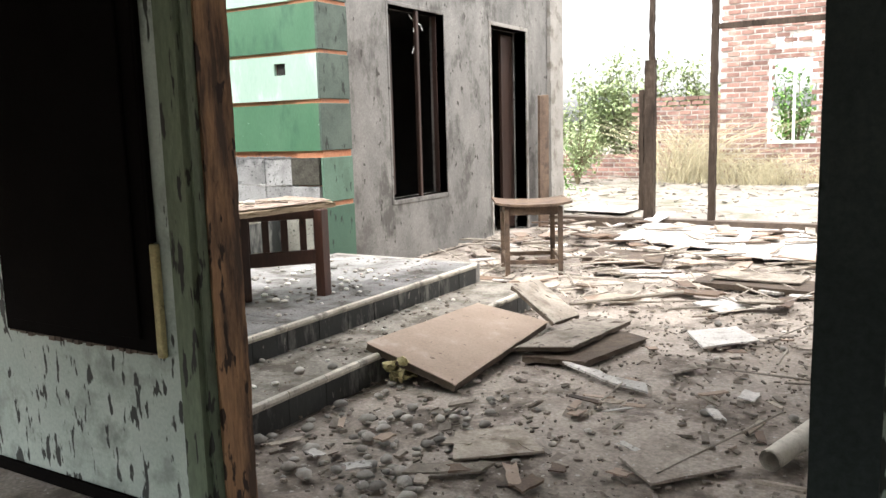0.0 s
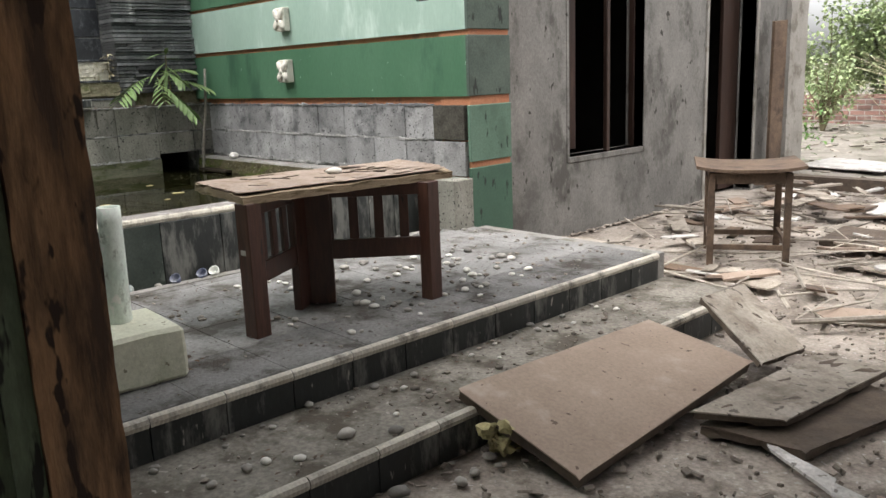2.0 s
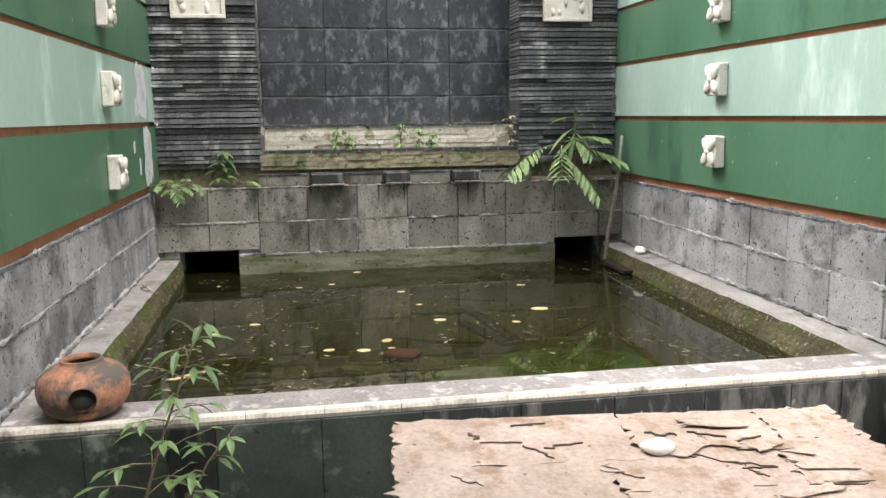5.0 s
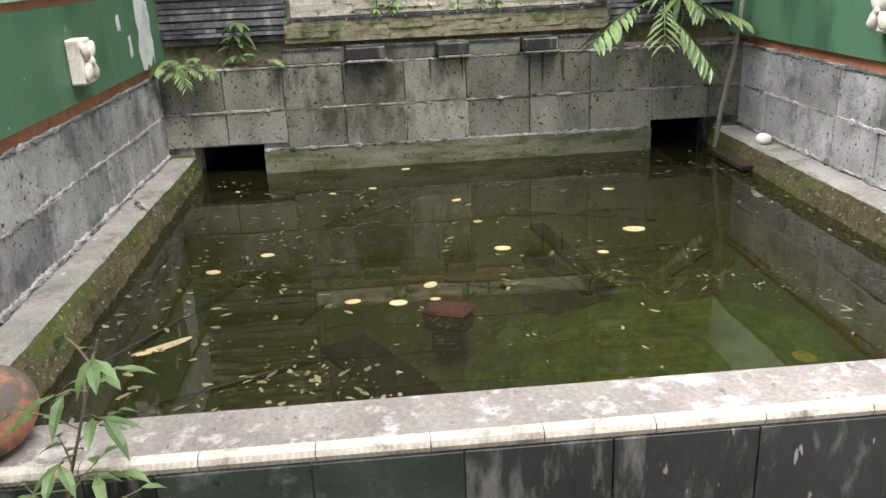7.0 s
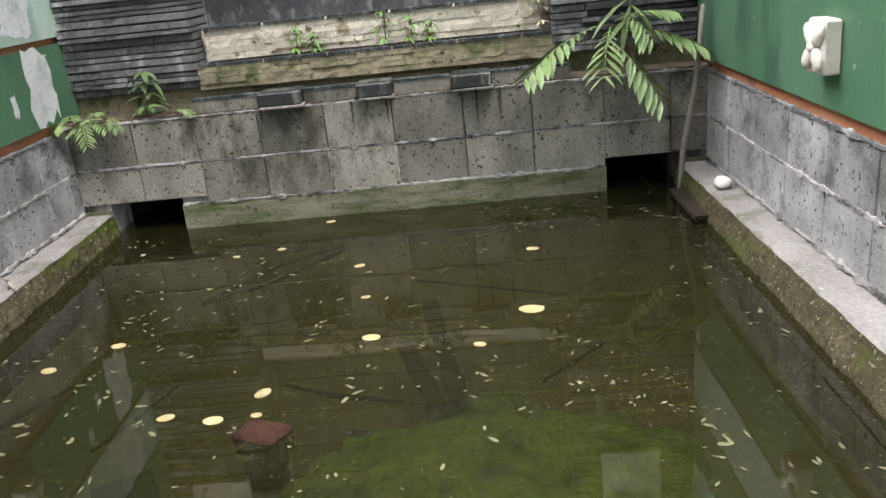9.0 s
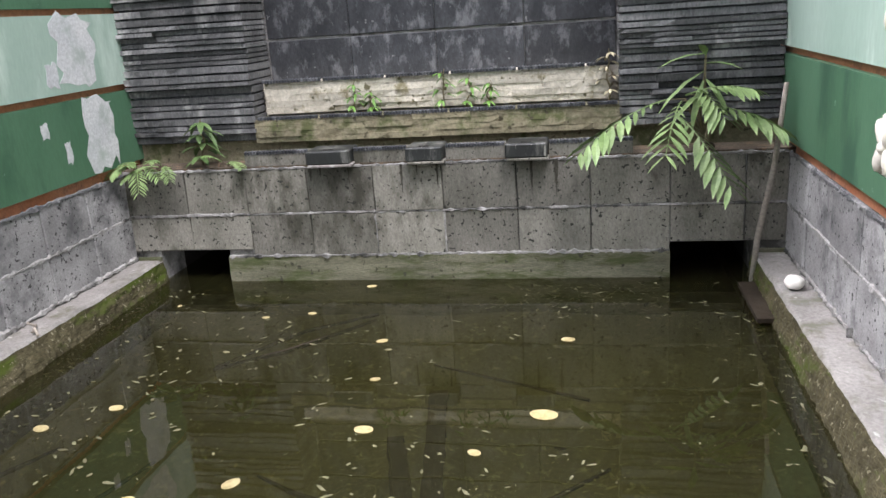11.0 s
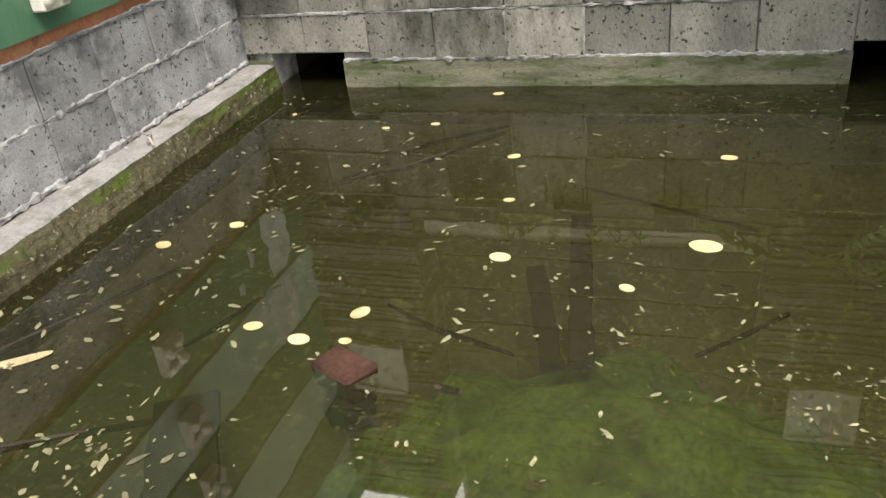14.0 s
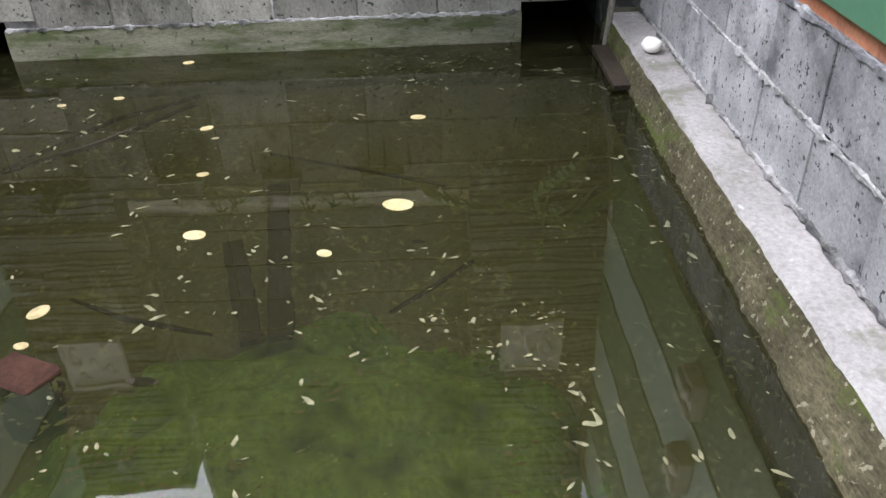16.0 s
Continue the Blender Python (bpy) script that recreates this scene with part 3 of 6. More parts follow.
part("recess", bm, "dark_void", right_wall, "dark plate for the shade in a square socket hole")
left_wall = banded_wall("wall_left", 2.362, -1, -9.6, -2.62)

# rough masonry under the bands
bm = bmesh.new()
box(bm, -9.6, -5.09, 6.30, 6.42, -0.02, 1.245)
base_right = solid("wall_right_base", bm, "mortar", "grey stone block footing with lumpy mortar under the green bands", "wall", "structure")
bm = bmesh.new()
box(bm, -9.6, -2.62, 2.321, 2.327, -0.02, 1.245)
base_left = solid("wall_left_base", bm, "mortar", "grey stone block footing with lumpy mortar under the green bands", "wall", "structure")


def block_mesh(name, w, h, d, material, seed):
    bm = bmesh.new()
    box(bm, -w / 2, w / 2, -d / 2, d / 2, -h / 2, h / 2)
    bmesh.ops.bevel(bm, geom=bm.edges[:], offset=0.004, segments=1, affect="EDGES")
    for v in bm.verts:
        v.co += noise.noise_vector(v.co * 8 + Vector((seed, 0, 0))) * 0.006
    return mesh_of(name, bm, material)


BLOCK_H = 0.262
side_blocks = [block_mesh("block", 0.398, BLOCK_H, 0.05, "block", s) for s in range(5)]
back_blocks = [block_mesh("block", 0.398, BLOCK_H, 0.05, "block_moss", s + 9) for s in range(5)]


def mortar_line(points_from, points_to, thick, depth, seed, parent, material="mortar"):
    """A lumpy bead of mortar between two points, lying against a wall."""
    a, b = Vector(points_from), Vector(points_to)
    k = max(6, int((b - a).length / 0.022))
    along = (b - a).normalized()
    up = Vector((0, 0, 1)) if abs(along.z) < 0.5 else (Vector((1, 0, 0)) if abs(depth[0]) < 0.001 else Vector((0, 1, 0)))
    out = Vector(depth)
    bm = bmesh.new()
    rows = []
    for i in range(k + 1):
        c = a + (b - a) * (i / k)
        s = 0.25 + 1.1 * abs(noise.noise(Vector((i * 0.37, seed, 0)))) + 0.7 * rng.random() ** 2
        t = thick * s
        rows.append([bm.verts.new(c - up * t * 0.5 - out * 0.3), bm.verts.new(c - up * t * rng.uniform(0.1, 0.5) + out * s * rng.uniform(0.4, 1)), bm.verts.new(c + up * t * rng.uniform(0.1, 0.5) + out * s * rng.uniform(0.3, 1)), bm.verts.new(c + up * t * 0.55 - out * 0.3)])
    for r, q in zip(rows, rows[1:]):
        for j in range(3):
            bm.faces.new((r[j], r[j + 1], q[j + 1], q[j]))
    part("mortar", bm, material, parent)


def side_masonry(parent, y, sign, x0, x1, z_low, rows, shift):
    for r in range(rows):
        z = z_low + (r + 0.5) * 0.272
        x = x0 + shift
        while x < x1 - 0.1:
            w = min(0.41, x1 - x)
            sc = (w - 0.005) / 0.398
            m = Matrix.Translation((x + w / 2, y + sign * (0.026 + rng.uniform(-.004, .004)), z)) @ Matrix.Diagonal((sc, 1, 1, 1)) @ pose(0, 0, 0, rng.uniform(-.6, .6), 0, rng.uniform(-.6, .6))
            piece("block", rng.choice(side_blocks), parent, m)
            x += w
        mortar_line((x0, y - sign * 0.0, z + 0.136), (x1, y - sign * 0.0, z + 0.136), 0.028, (0, -sign * 0.008, 0), r + y, parent, "slate" if r == rows - 1 else "mortar")


side_masonry(base_right, 6.268, 1, -9.1, -5.46, 0.702, 2, 0.0)
side_masonry(base_left, 2.36, -1, -9.1, -5.46, 0.702, 2, -0.12 + 0.12)
side_masonry(base_left, 2.36, -1, -5.46, -2.66, 0.158, 4, 0.0)
for wl, y, s in ((base_right, 6.268, 1), (base_left, 2.36, -1)):
    mortar_line((-9.1, y, 0.712), (-5.46, y, 0.712), 0.036, (0, -s * 0.018, 0), 5 + y, wl)
# darker corner stones beside the column
dark_block = block_mesh("block", 0.398, BLOCK_H, 0.05, "stained_edge", 4)
for z in (0.84, 1.112):
    piece("block", side_blocks[1] if z < 1 else dark_block, base_right, Matrix.Translation((-5.28, 6.262, z)) @ Matrix.Diagonal((0.86, 1, 1, 1)))

# peeled paint near the far corner
for cx, cz, w, h, y in ((-8.85, 2.02, 0.34, 0.36, 2.3635), (-8.95, 1.55, 0.30, 0.40, 2.3635), (-8.6, 1.9, 0.1, 0.14, 2.3635), (-8.45, 1.62, 0.06, 0.08, 2.3635), (-8.62, 1.48, 0.05, 0.12, 2.3635)):
    bm = bmesh.new()
    pts = ragged(rng, w, h, 16, 0.22)
    vs = [bm.verts.new((cx + px, y, cz + pz)) for px, pz in pts]
    ws = [bm.verts.new((cx + px, y - 0.003, cz + pz)) for px, pz in pts]
    bm.faces.new(vs)
    for i in range(len(pts)):
        bm.faces.new((vs[i], vs[(i + 1) % len(pts)], ws[(i + 1) % len(pts)], ws[i]))
    part("bare_patch", bm, "peel", left_wall, "bare grey plaster where paint has peeled")

# ---- column at the end of the right wall ----
bm = bmesh.new()
box(bm, -5.40, -5.082, 6.284, 6.715, -0.02, TOP)
column = solid("column", bm, "orange", "square column with faded green bands and orange grooves", "column", "structure")
for z0, z1, mat in ((0.0, 0.775, "column_dark"), (0.82, 1.245, "column_green"), (1.31, 1.755, "column_grey"), (1.795, 2.215, "column_grey"), (2.25, 2.675, "column_grey"), (2.71, TOP, "column_grey")):
    part("band", boxed(-5.10, -5.065, 6.262, 6.72, z0, z1, 0.006), mat, column, "faded green band darkened for the shaded hall side" if "grey" not in mat else "green-grey weathered band darkened for the shaded hall side")

# ---- cement rendered wall with window and door ----
bm = bmesh.new()
wall_with(bm, "y", 6.721, 12.42, -0.02, TOP, -5.46, -5.26, [(7.70, 8.87, 0.71, 2.83), (10.08, 11.17, -0.02, 2.83)])
cement = solid("wall_cement", bm, "concrete", "bare grey cement rendered wall with damp blotches", "wall", "structure")
bm = bmesh.new()
for i in range(320):
    y = rng.uniform(6.74, 10.1)
    r_ = rng.uniform(0.005, 0.02)
    lump(bm, (-5.258 + rng.uniform(-0.01, 0.06) * rng.random(), y, r_ * 0.2), (r_, r_ * 1.6, r_ * 0.7), i, 1.3, 1)
part("broken_footing", bm, "dirt", cement, "crumbled render along the footing")["kind"] = "stuff"
# closed box behind the openings; its darkness is put into the wall colour
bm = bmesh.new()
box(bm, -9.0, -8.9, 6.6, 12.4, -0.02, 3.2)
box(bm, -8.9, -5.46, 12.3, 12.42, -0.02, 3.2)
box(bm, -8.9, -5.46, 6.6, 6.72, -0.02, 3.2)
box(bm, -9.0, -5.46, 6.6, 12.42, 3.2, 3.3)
solid("wall_back_room", bm, "dark_void", "near-black walls standing for the unlit room behind the window", "wall", "structure")

window_1 = holder("window_1", "tall empty window opening with a dark wooden mullion", "window", kind="structure")
for y0, y1, z0, z1 in ((7.66, 7.70, 0.66, 2.87), (8.87, 8.91, 0.66, 2.87), (7.70, 8.87, 0.655, 0.71), (7.70, 8.87, 2.83, 2.87)):
    part("window_frame", boxed(-5.44, -5.252, y0, y1, z0, z1, 0.006), "concrete", window_1)
part("mullion", boxed(-5.31, -5.265, 8.275, 8.325, 0.71, 2.83, 0.006), "black_wood", window_1)
for y0, y1 in ((7.701, 7.72), (8.85, 8.869)):
    part("jamb", boxed(-5.42, -5.36, y0, y1, 0.711, 2.829, 0.003), "black_wood", window_1)
part("shutter", boxed(-5.60, -5.57, 7.76, 8.20, 0.73, 2.8, 0.004), "black_wood", window_1, "dark shutter ajar")
bm = bmesh.new()
tube(bm, [(-5.35, 8.26, 2.78), (-5.31, 8.30, 2.70), (-5.30, 8.27, 2.60), (-5.30, 8.31, 2.5), (-5.32, 8.26, 2.35)], [0.006] * 5, 6)
tube(bm, [(-5.31, 8.30, 2.70), (-5.30, 8.42, 2.68), (-5.30, 8.46, 2.62)], [0.006] * 3, 6)
part("wire", bm, "far_wall", window_1, "pale hanging wire")

door_3 = holder("door_3", "tall empty doorway with a pale frame", "doorway", kind="structure")
for y0, y1, z0, z1 in ((10.03, 10.08, 0.0, 2.88), (11.17, 11.22, 0.0, 2.88), (10.08, 11.17, 2.83, 2.88)):
    part("door_frame", boxed(-5.44, -5.24, y0, y1, z0, z1, 0.004), "concrete_pale", door_3)
part("door_leaf", boxed(-5.51, -5.465, 10.80, 11.165, 0.02, 2.78, 0.004), "black_wood", door_3, "dark wooden door leaf pushed inward")
plank = solid("leaning_plank", boxed(-0.12, 0.12, -0.02, 0.02, 0, 1.95, 0.004, m=pose(-5.14, 11.50, -0.01, 3, -4, 80)), "brown_wood", "brown plank leaning beside the doorway", "plank")
pilaster_end = solid("wall_end_pilaster", rough_post("p", -5.48, -5.2, 11.95, 12.43, -0.02, TOP, "concrete", 8), "concrete_pale", "ragged pale end of the cement wall", "wall", "structure")

# ---- back of the hall: sill, posts, beam ----
sill = holder("sill_beam", "low dark timber sill across the open back of the hall", "sill", kind="structure")
part("timber", rough_post("t", -5.2, 3.0, 11.60, 11.78, -0.02, 0.13, "board_edge", 2), "board_edge", sill)


def timber(name, pts, label):
    t = holder(name, label, "post")
    for (x0, x1, y0, y1, z0, z1, s) in pts:
        part("timber", rough_post("t", x0, x1, y0, y1, z0, z1, "timber", s), "timber", t)
    return t


timber("timber_post", [(-3.65, -3.51, 11.64, 11.76, 0.12, 2.35, 4), (-3.60, -3.53, 11.66, 11.74, 2.351, 3.6, 5), (-3.73, -3.66, 11.66, 11.74, 0.25, 1.95, 6)], "weathered timber post with a split broken top")
timber("timber_post", [(-2.76, -2.67, 11.66, 11.75, 0.12, 3.6, 7)], "slim weathered timber post")
timber("timber_post", [(-0.95, -0.87, 11.66, 11.75, 0.12, 3.6, 9)], "slim weathered timber post")
bm = bmesh.new()
box(bm, -2.665, -0.955, 11.67, 11.74, 2.70, 2.77)
solid("timber_rail", bm, "timber", "weathered timber rail between two posts", "rail")
bm = bmesh.new()
lump(bm, (-3.58, 11.5, 0.05), (0.28, 0.12, 0.07), 3, 0.5, 2)
solid("charred_heap", bm, "board_edge", "charred dark heap at the foot of a timber post", "rubble", smooth=True)

# added slab out of view, sized to block skylight from the front hall
bm = bmesh.new()
box(bm, -2.8, 3.2, 2.325, 7.0, 3.45, 3.6)
solid("ceiling_hall", bm, "sheet", "unseen ceiling added to shade the front half of the hall", "ceiling", "structure")
# side wall of the hall and side wall beyond the pond, both plain
bm = bmesh.new()
box(bm, 3.0, 3.2, 2.32, 11.7, -0.02, 3.4)
solid("wall_hall_side", bm, "concrete", "bare grey cement rendered side wall of the hall", "wall", "structure")

# ---- steps and deck ----
bm = bmesh.new()
box(bm, -5.22, -3.47, 2.37, 6.255, -0.02, 0.3252)
box(bm, -5.03, -3.47, 6.2552, 6.36, -0.02, 0.3252)
deck = solid("deck", bm, "ledge", "raised platform of dusty grey tiles beside the pond", "platform", "structure")
bm = bmesh.new()
box(bm, -3.50, -2.93, 2.37, 6.36, -0.02, 0.152)
box(bm, -3.46, -2.94, 2.375, 6.35, 0.152, 0.165)
step = solid("step", bm, "tread", "dirt-covered step with black tiled riser and ribbed cream nosing", "step", "structure")
bm = bmesh.new()
box(bm, -5.45, -5.22, 2.37, 6.05, -0.02, 0.27)
for i in range(60):
    lump(bm, (rng.uniform(-5.43, -5.24), rng.uniform(2.4, 6.0), 0.27), (0.05, 0.07, 0.03), i, 0.4, 1)
solid("gutter_soil", bm, "soil", "dark leaf-strewn soil in the gutter below the pond rim", "soil", "structure", smooth=True)
bm = bmesh.new()
box(bm, -5.25, -5.18, 3.25, 6.05, 0.20, 0.335)
solid("deck_kerb", bm, "ledge", "pale cement edge of the platform along the gutter", "kerb", "structure")


def nosing_mesh():
    bm = bmesh.new()
    prof = [(-0.028, 0.0), (-0.018, 0.012), (0.0, 0.017), (0.016, 0.010), (0.022, -0.006), (0.016, -0.024)]
    rows, k, length = [], 34, 0.296
    for i in range(k + 1):
        y = -length / 2 + length * i / k
        s = 1.0 if i % 2 else 0.955
        rows.append([bm.verts.new((x * s, y, z * s)) for x, z in prof])
    for a, b in zip(rows, rows[1:]):
        for j in range(len(prof) - 1):
            bm.faces.new((a[j], a[j + 1], b[j + 1], b[j]))
    return mesh_of("nosing", bm, "nosing")


nose = nosing_mesh()


def tile_mesh(name, w, d, h, material, seed=0, bevel=0.002):
    bm = bmesh.new()
    box(bm, -w / 2, w / 2, -d / 2, d / 2, -h / 2, h / 2)
    bmesh.ops.bevel(bm, geom=bm.edges[:], offset=bevel, segments=1, affect="EDGES")
    return mesh_of(name, bm, material)


riser = tile_mesh("riser_tile", 0.012, 0.296, 0.145, "black_tile")
for parent, x, z in ((deck, -3.465, 0.318), (step, -2.932, 0.156)):
    y = 2.52
    while y < 6.34:
        w = min(0.30, 6.36 - (y - 0.15))
        f = (w - 0.004) / 0.296
        piece("nosing", nose, parent, Matrix.Translation((x, y - 0.15 + w / 2, z)) @ Matrix.Diagonal((1, f, 1, 1)))
        piece("riser_tile", riser, parent, Matrix.Translation((x + 0.004, y - 0.15 + w / 2, z - 0.092)) @ Matrix.Diagonal((1, f, 1, 1)))
        y += 0.30
end_riser = tile_mesh("riser_tile", 0.32, 0.012, 0.29, "black_tile")
for i in range(5):
    piece("riser_tile", end_riser, deck, Matrix.Translation((-3.64 - i * 0.325, 6.365, 0.155)))

deck_tile = [tile_mesh("floor_tile", 0.397, 0.397, 0.016, "floor_tile", s) for s in range(2)]


def ribbed_tile():
    """A tile with fine ribs running along y."""
    bm = bmesh.new()
    k = 36
    prof = [(-0.1985, -0.008)]
    for i in range(k):
        x = -0.1985 + 0.397 * i / k
        prof += [(x, 0.0045), (x + 0.002, 0.008), (x + 0.007, 0.008), (x + 0.009, 0.0045)]
    prof += [(0.1985, 0.0045), (0.1985, -0.008)]
    a = [bm.verts.new((x, -0.1985, z)) for x, z in prof]
    b = [bm.verts.new((x, 0.1985, z)) for x, z in prof]
    for i in range(len(prof) - 1):
        bm.faces.new((a[i], b[i], b[i + 1], a[i + 1]))
    bm.faces.new(a)
    bm.faces.new(b[::-1])
    return mesh_of("floor_tile", bm, "floor_tile")


front_tile = ribbed_tile()
i = 0
x = -3.495
while x > -5.15:
    w = min(0.40, x + 5.18)
    y = 2.38
    while y < 6.24:
        d = min(0.40, 6.255 - y)
        if d > 0.05 and w > 0.05:
            m = Matrix.Translation((x - w / 2, y + d / 2, 0.3215 + rng.uniform(0, .001))) @ pose(0, 0, 0, rng.uniform(-.05, .05), rng.uniform(-.05, .05), 0) @ Matrix.Diagonal(((w - 0.0035) / 0.397, (d - 0.0035) / 0.397, 1, 1))
            piece("floor_tile", front_tile if x > -3.55 else deck_tile[i % 2], deck, m)
        i += 1
        y += 0.40
    x -= 0.40

# ---- pond: bed, rim, ledges, back wall, water ----
bm = bmesh.new()
xs, ys = [-9.12 + 0.06 * i for i in range(60)], [2.36 + 0.06 * i for i in range(67)]
g = [[bm.verts.new((x, y, 0.33 + 0.03 * noise.noise(Vector((x * 1.5, y * 1.5, 1))))) for y in ys] for x in xs]
for a, b in zip(g, g[1:]):
    for j in range(len(ys) - 1):
        bm.faces.new((a[j], b[j], b[j + 1], a[j + 1]))
solid("pond_bed", bm, "pond_bed", "olive silt bed of the shallow pond", "pond bed", "structure", smooth=True)

bm = bmesh.new()
box(bm, -5.70, -5.46, 2.37, 6.262, 0.0, SHELF - 0.002)
rim = solid("pond_rim", bm, "rim_top", "low pond rim of grey cement with flaking white paint", "rim", "structure")
y = 2.375
while y < 6.03:
    w = min(0.30, 6.05 - y)
    piece("nosing", nose, rim, Matrix.Translation((-5.474, y + w / 2, SHELF - 0.008)) @ Matrix.Diagonal((1.15, (w - 0.003) / 0.296, 1.0, 1)))
    y += 0.30
face = tile_mesh("face_tile", 0.014, 0.396, 0.42, "black_tile")
face_g = tile_mesh("face_tile", 0.014, 0.396, 0.42, "green_tile")
for y0, y1, g in ((2.38, 2.68, 1), (2.68, 2.98, 1), (2.98, 3.16, 0), (3.16, 3.56, 1), (3.56, 3.96, 1), (3.96, 4.36, 0), (4.36, 4.76, 0), (4.76, 5.16, 0), (5.16, 5.56, 0), (5.56, 5.80, 0), (5.80, 6.05, 0)):
    piece("face_tile", face_g if g else face, rim, Matrix.Translation((-5.455, (y0 + y1) / 2, 0.455)) @ Matrix.Diagonal((1, (y1 - y0 - 0.004) / 0.396, 1, 1)))
bm = boxed(-5.46, -5.05, 6.055, 6.262, 0.0, 0.704, 0.008, 0.004)
solid("rim_end_block", bm, "block_moss", "rough grey cement block ending the pond rim", "block", "structure")

for name, y0, y1 in (("ledge_right", 6.10, 6.30), ("ledge_left", 2.325, 2.522)):
    bm = bmesh.new()
    n_x = 240
    rows = []
    inner = y0 if name == "ledge_right" else y1
    outer = y1 if name == "ledge_right" else y0
    s = 1 if name == "ledge_right" else -1
    for i in range(n_x + 1):
        x = -9.11 + (9.11 - 5.70) * i / n_x
        j1 = 0.005 * noise.noise(Vector((x * 6, inner, 0))) + 0.004 * noise.noise(Vector((x * 22, inner, 3)))
        j2 = 0.006 * noise.noise(Vector((x * 9, inner, 9)))
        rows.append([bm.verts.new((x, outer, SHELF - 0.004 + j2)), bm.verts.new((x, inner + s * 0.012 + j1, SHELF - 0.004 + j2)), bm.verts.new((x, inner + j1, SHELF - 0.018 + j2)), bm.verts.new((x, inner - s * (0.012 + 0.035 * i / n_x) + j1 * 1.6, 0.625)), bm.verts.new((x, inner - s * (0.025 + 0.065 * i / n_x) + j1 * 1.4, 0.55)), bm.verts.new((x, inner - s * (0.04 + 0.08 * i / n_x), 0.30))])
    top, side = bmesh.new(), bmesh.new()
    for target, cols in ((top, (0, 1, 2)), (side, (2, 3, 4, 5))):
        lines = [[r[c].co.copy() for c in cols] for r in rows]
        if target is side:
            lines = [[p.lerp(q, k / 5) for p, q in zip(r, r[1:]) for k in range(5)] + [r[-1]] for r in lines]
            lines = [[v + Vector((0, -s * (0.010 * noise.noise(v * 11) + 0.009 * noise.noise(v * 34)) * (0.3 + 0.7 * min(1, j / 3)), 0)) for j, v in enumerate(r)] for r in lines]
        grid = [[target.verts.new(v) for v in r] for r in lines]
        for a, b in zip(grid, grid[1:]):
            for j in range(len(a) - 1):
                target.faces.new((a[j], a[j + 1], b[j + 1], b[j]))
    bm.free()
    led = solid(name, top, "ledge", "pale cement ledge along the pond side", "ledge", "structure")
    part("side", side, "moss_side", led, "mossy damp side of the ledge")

# back wall
B = -9.10
HOLES = [(2.517, 2.985, 0.28, 0.752), (5.652, 6.104, 0.28, 0.758)]
bm = bmesh.new()
wall_with(bm, "y", 2.325, 6.30, -0.02, 1.262, B - 0.30, B - 0.02, HOLES)
back = solid("wall_back", bm, "mortar", "damp mossy stone block back wall of the pond", "wall", "structure")
bm = bmesh.new()
wall_with(bm, "y", 2.325, 6.30, 0.2, 0.712, B - 0.02, B + 0.012, [(o[0], o[1], 0.28, 0.712) for o in HOLES])
bmesh.ops.subdivide_edges(bm, edges=bm.edges, cuts=8, use_grid_fill=True)
for v in bm.verts:
    if v.co.x > B:
        v.co.x += 0.01 * noise.noise(v.co * 7)
part("plinth", bm, "plinth", back, "mossy cement footing at the waterline")
# culvert linings, with the shade of the deep openings coloured in
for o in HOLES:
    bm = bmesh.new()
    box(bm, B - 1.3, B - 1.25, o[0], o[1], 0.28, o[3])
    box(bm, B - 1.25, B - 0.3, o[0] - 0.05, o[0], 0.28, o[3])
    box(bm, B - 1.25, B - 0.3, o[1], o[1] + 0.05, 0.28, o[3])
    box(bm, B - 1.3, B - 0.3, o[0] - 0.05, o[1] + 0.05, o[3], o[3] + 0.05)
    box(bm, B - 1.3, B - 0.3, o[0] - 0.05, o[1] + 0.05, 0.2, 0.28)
    part("culvert", bm, "dark_void", back, "square water opening lined near-black for the shade inside")
for r, (z0, z1) in enumerate(((0.716, 0.980), (0.984, 1.258))):
    edges = [2.35, 2.76, 3.155, 3.55, 3.955, 4.37, 4.80, 5.216, 5.65, 6.05, 6.27]
    for y0, y1 in zip(edges, edges[1:]):
        low = z0
        for o in HOLES:
            if y0 < o[1] - 0.05 and y1 > o[0] + 0.05 and r == 0:
                low = o[3] + 0.004
        m = Matrix.Translation((B - 0.022 + rng.uniform(-.004, .006), (y0 + y1) / 2, (low + z1) / 2)) @ pose(0, 0, 0, 0, rng.uniform(-.7, .7), 90) @ Matrix.Diagonal(((y1 - y0 - 0.005) / 0.398, 1, (z1 - low - 0.008) / BLOCK_H, 1))
        piece("block", rng.choice(back_blocks), back, m)
    mortar_line((B + 0.002, 2.36, z1 + 0.002), (B + 0.002, 6.26, z1 + 0.002), 0.022, (0.012, 0, 0), r + 30, back)
mortar_line((B + 0.006, 2.99, 0.715), (B + 0.006, 5.65, 0.715), 0.03, (0.016, 0, 0), 40, back)
for yy in (3.955, 4.37):
    mortar_line((B + 0.0, yy, 0.73), (B + 0.0, yy, 0.97), 0.02, (0.008, 0, 0), yy, back)

# planter ledge, parapet, stepped stonework
bm = bmesh.new()
box(bm, B - 0.24, B - 0.01, 2.33, 6.30, 1.262, 1.275)
ledge_b = solid("planter_ledge", bm, "soil", "dark soil ledge above the stone block wall", "ledge", "structure")
bm = bmesh.new()
for y0, y1 in ((3.17, 3.57), (3.85, 4.17), (4.40, 4.74), (4.99, 5.45)):
    box(bm, B - 0.13, B - 0.012, y0, y1, 1.275, 1.352)
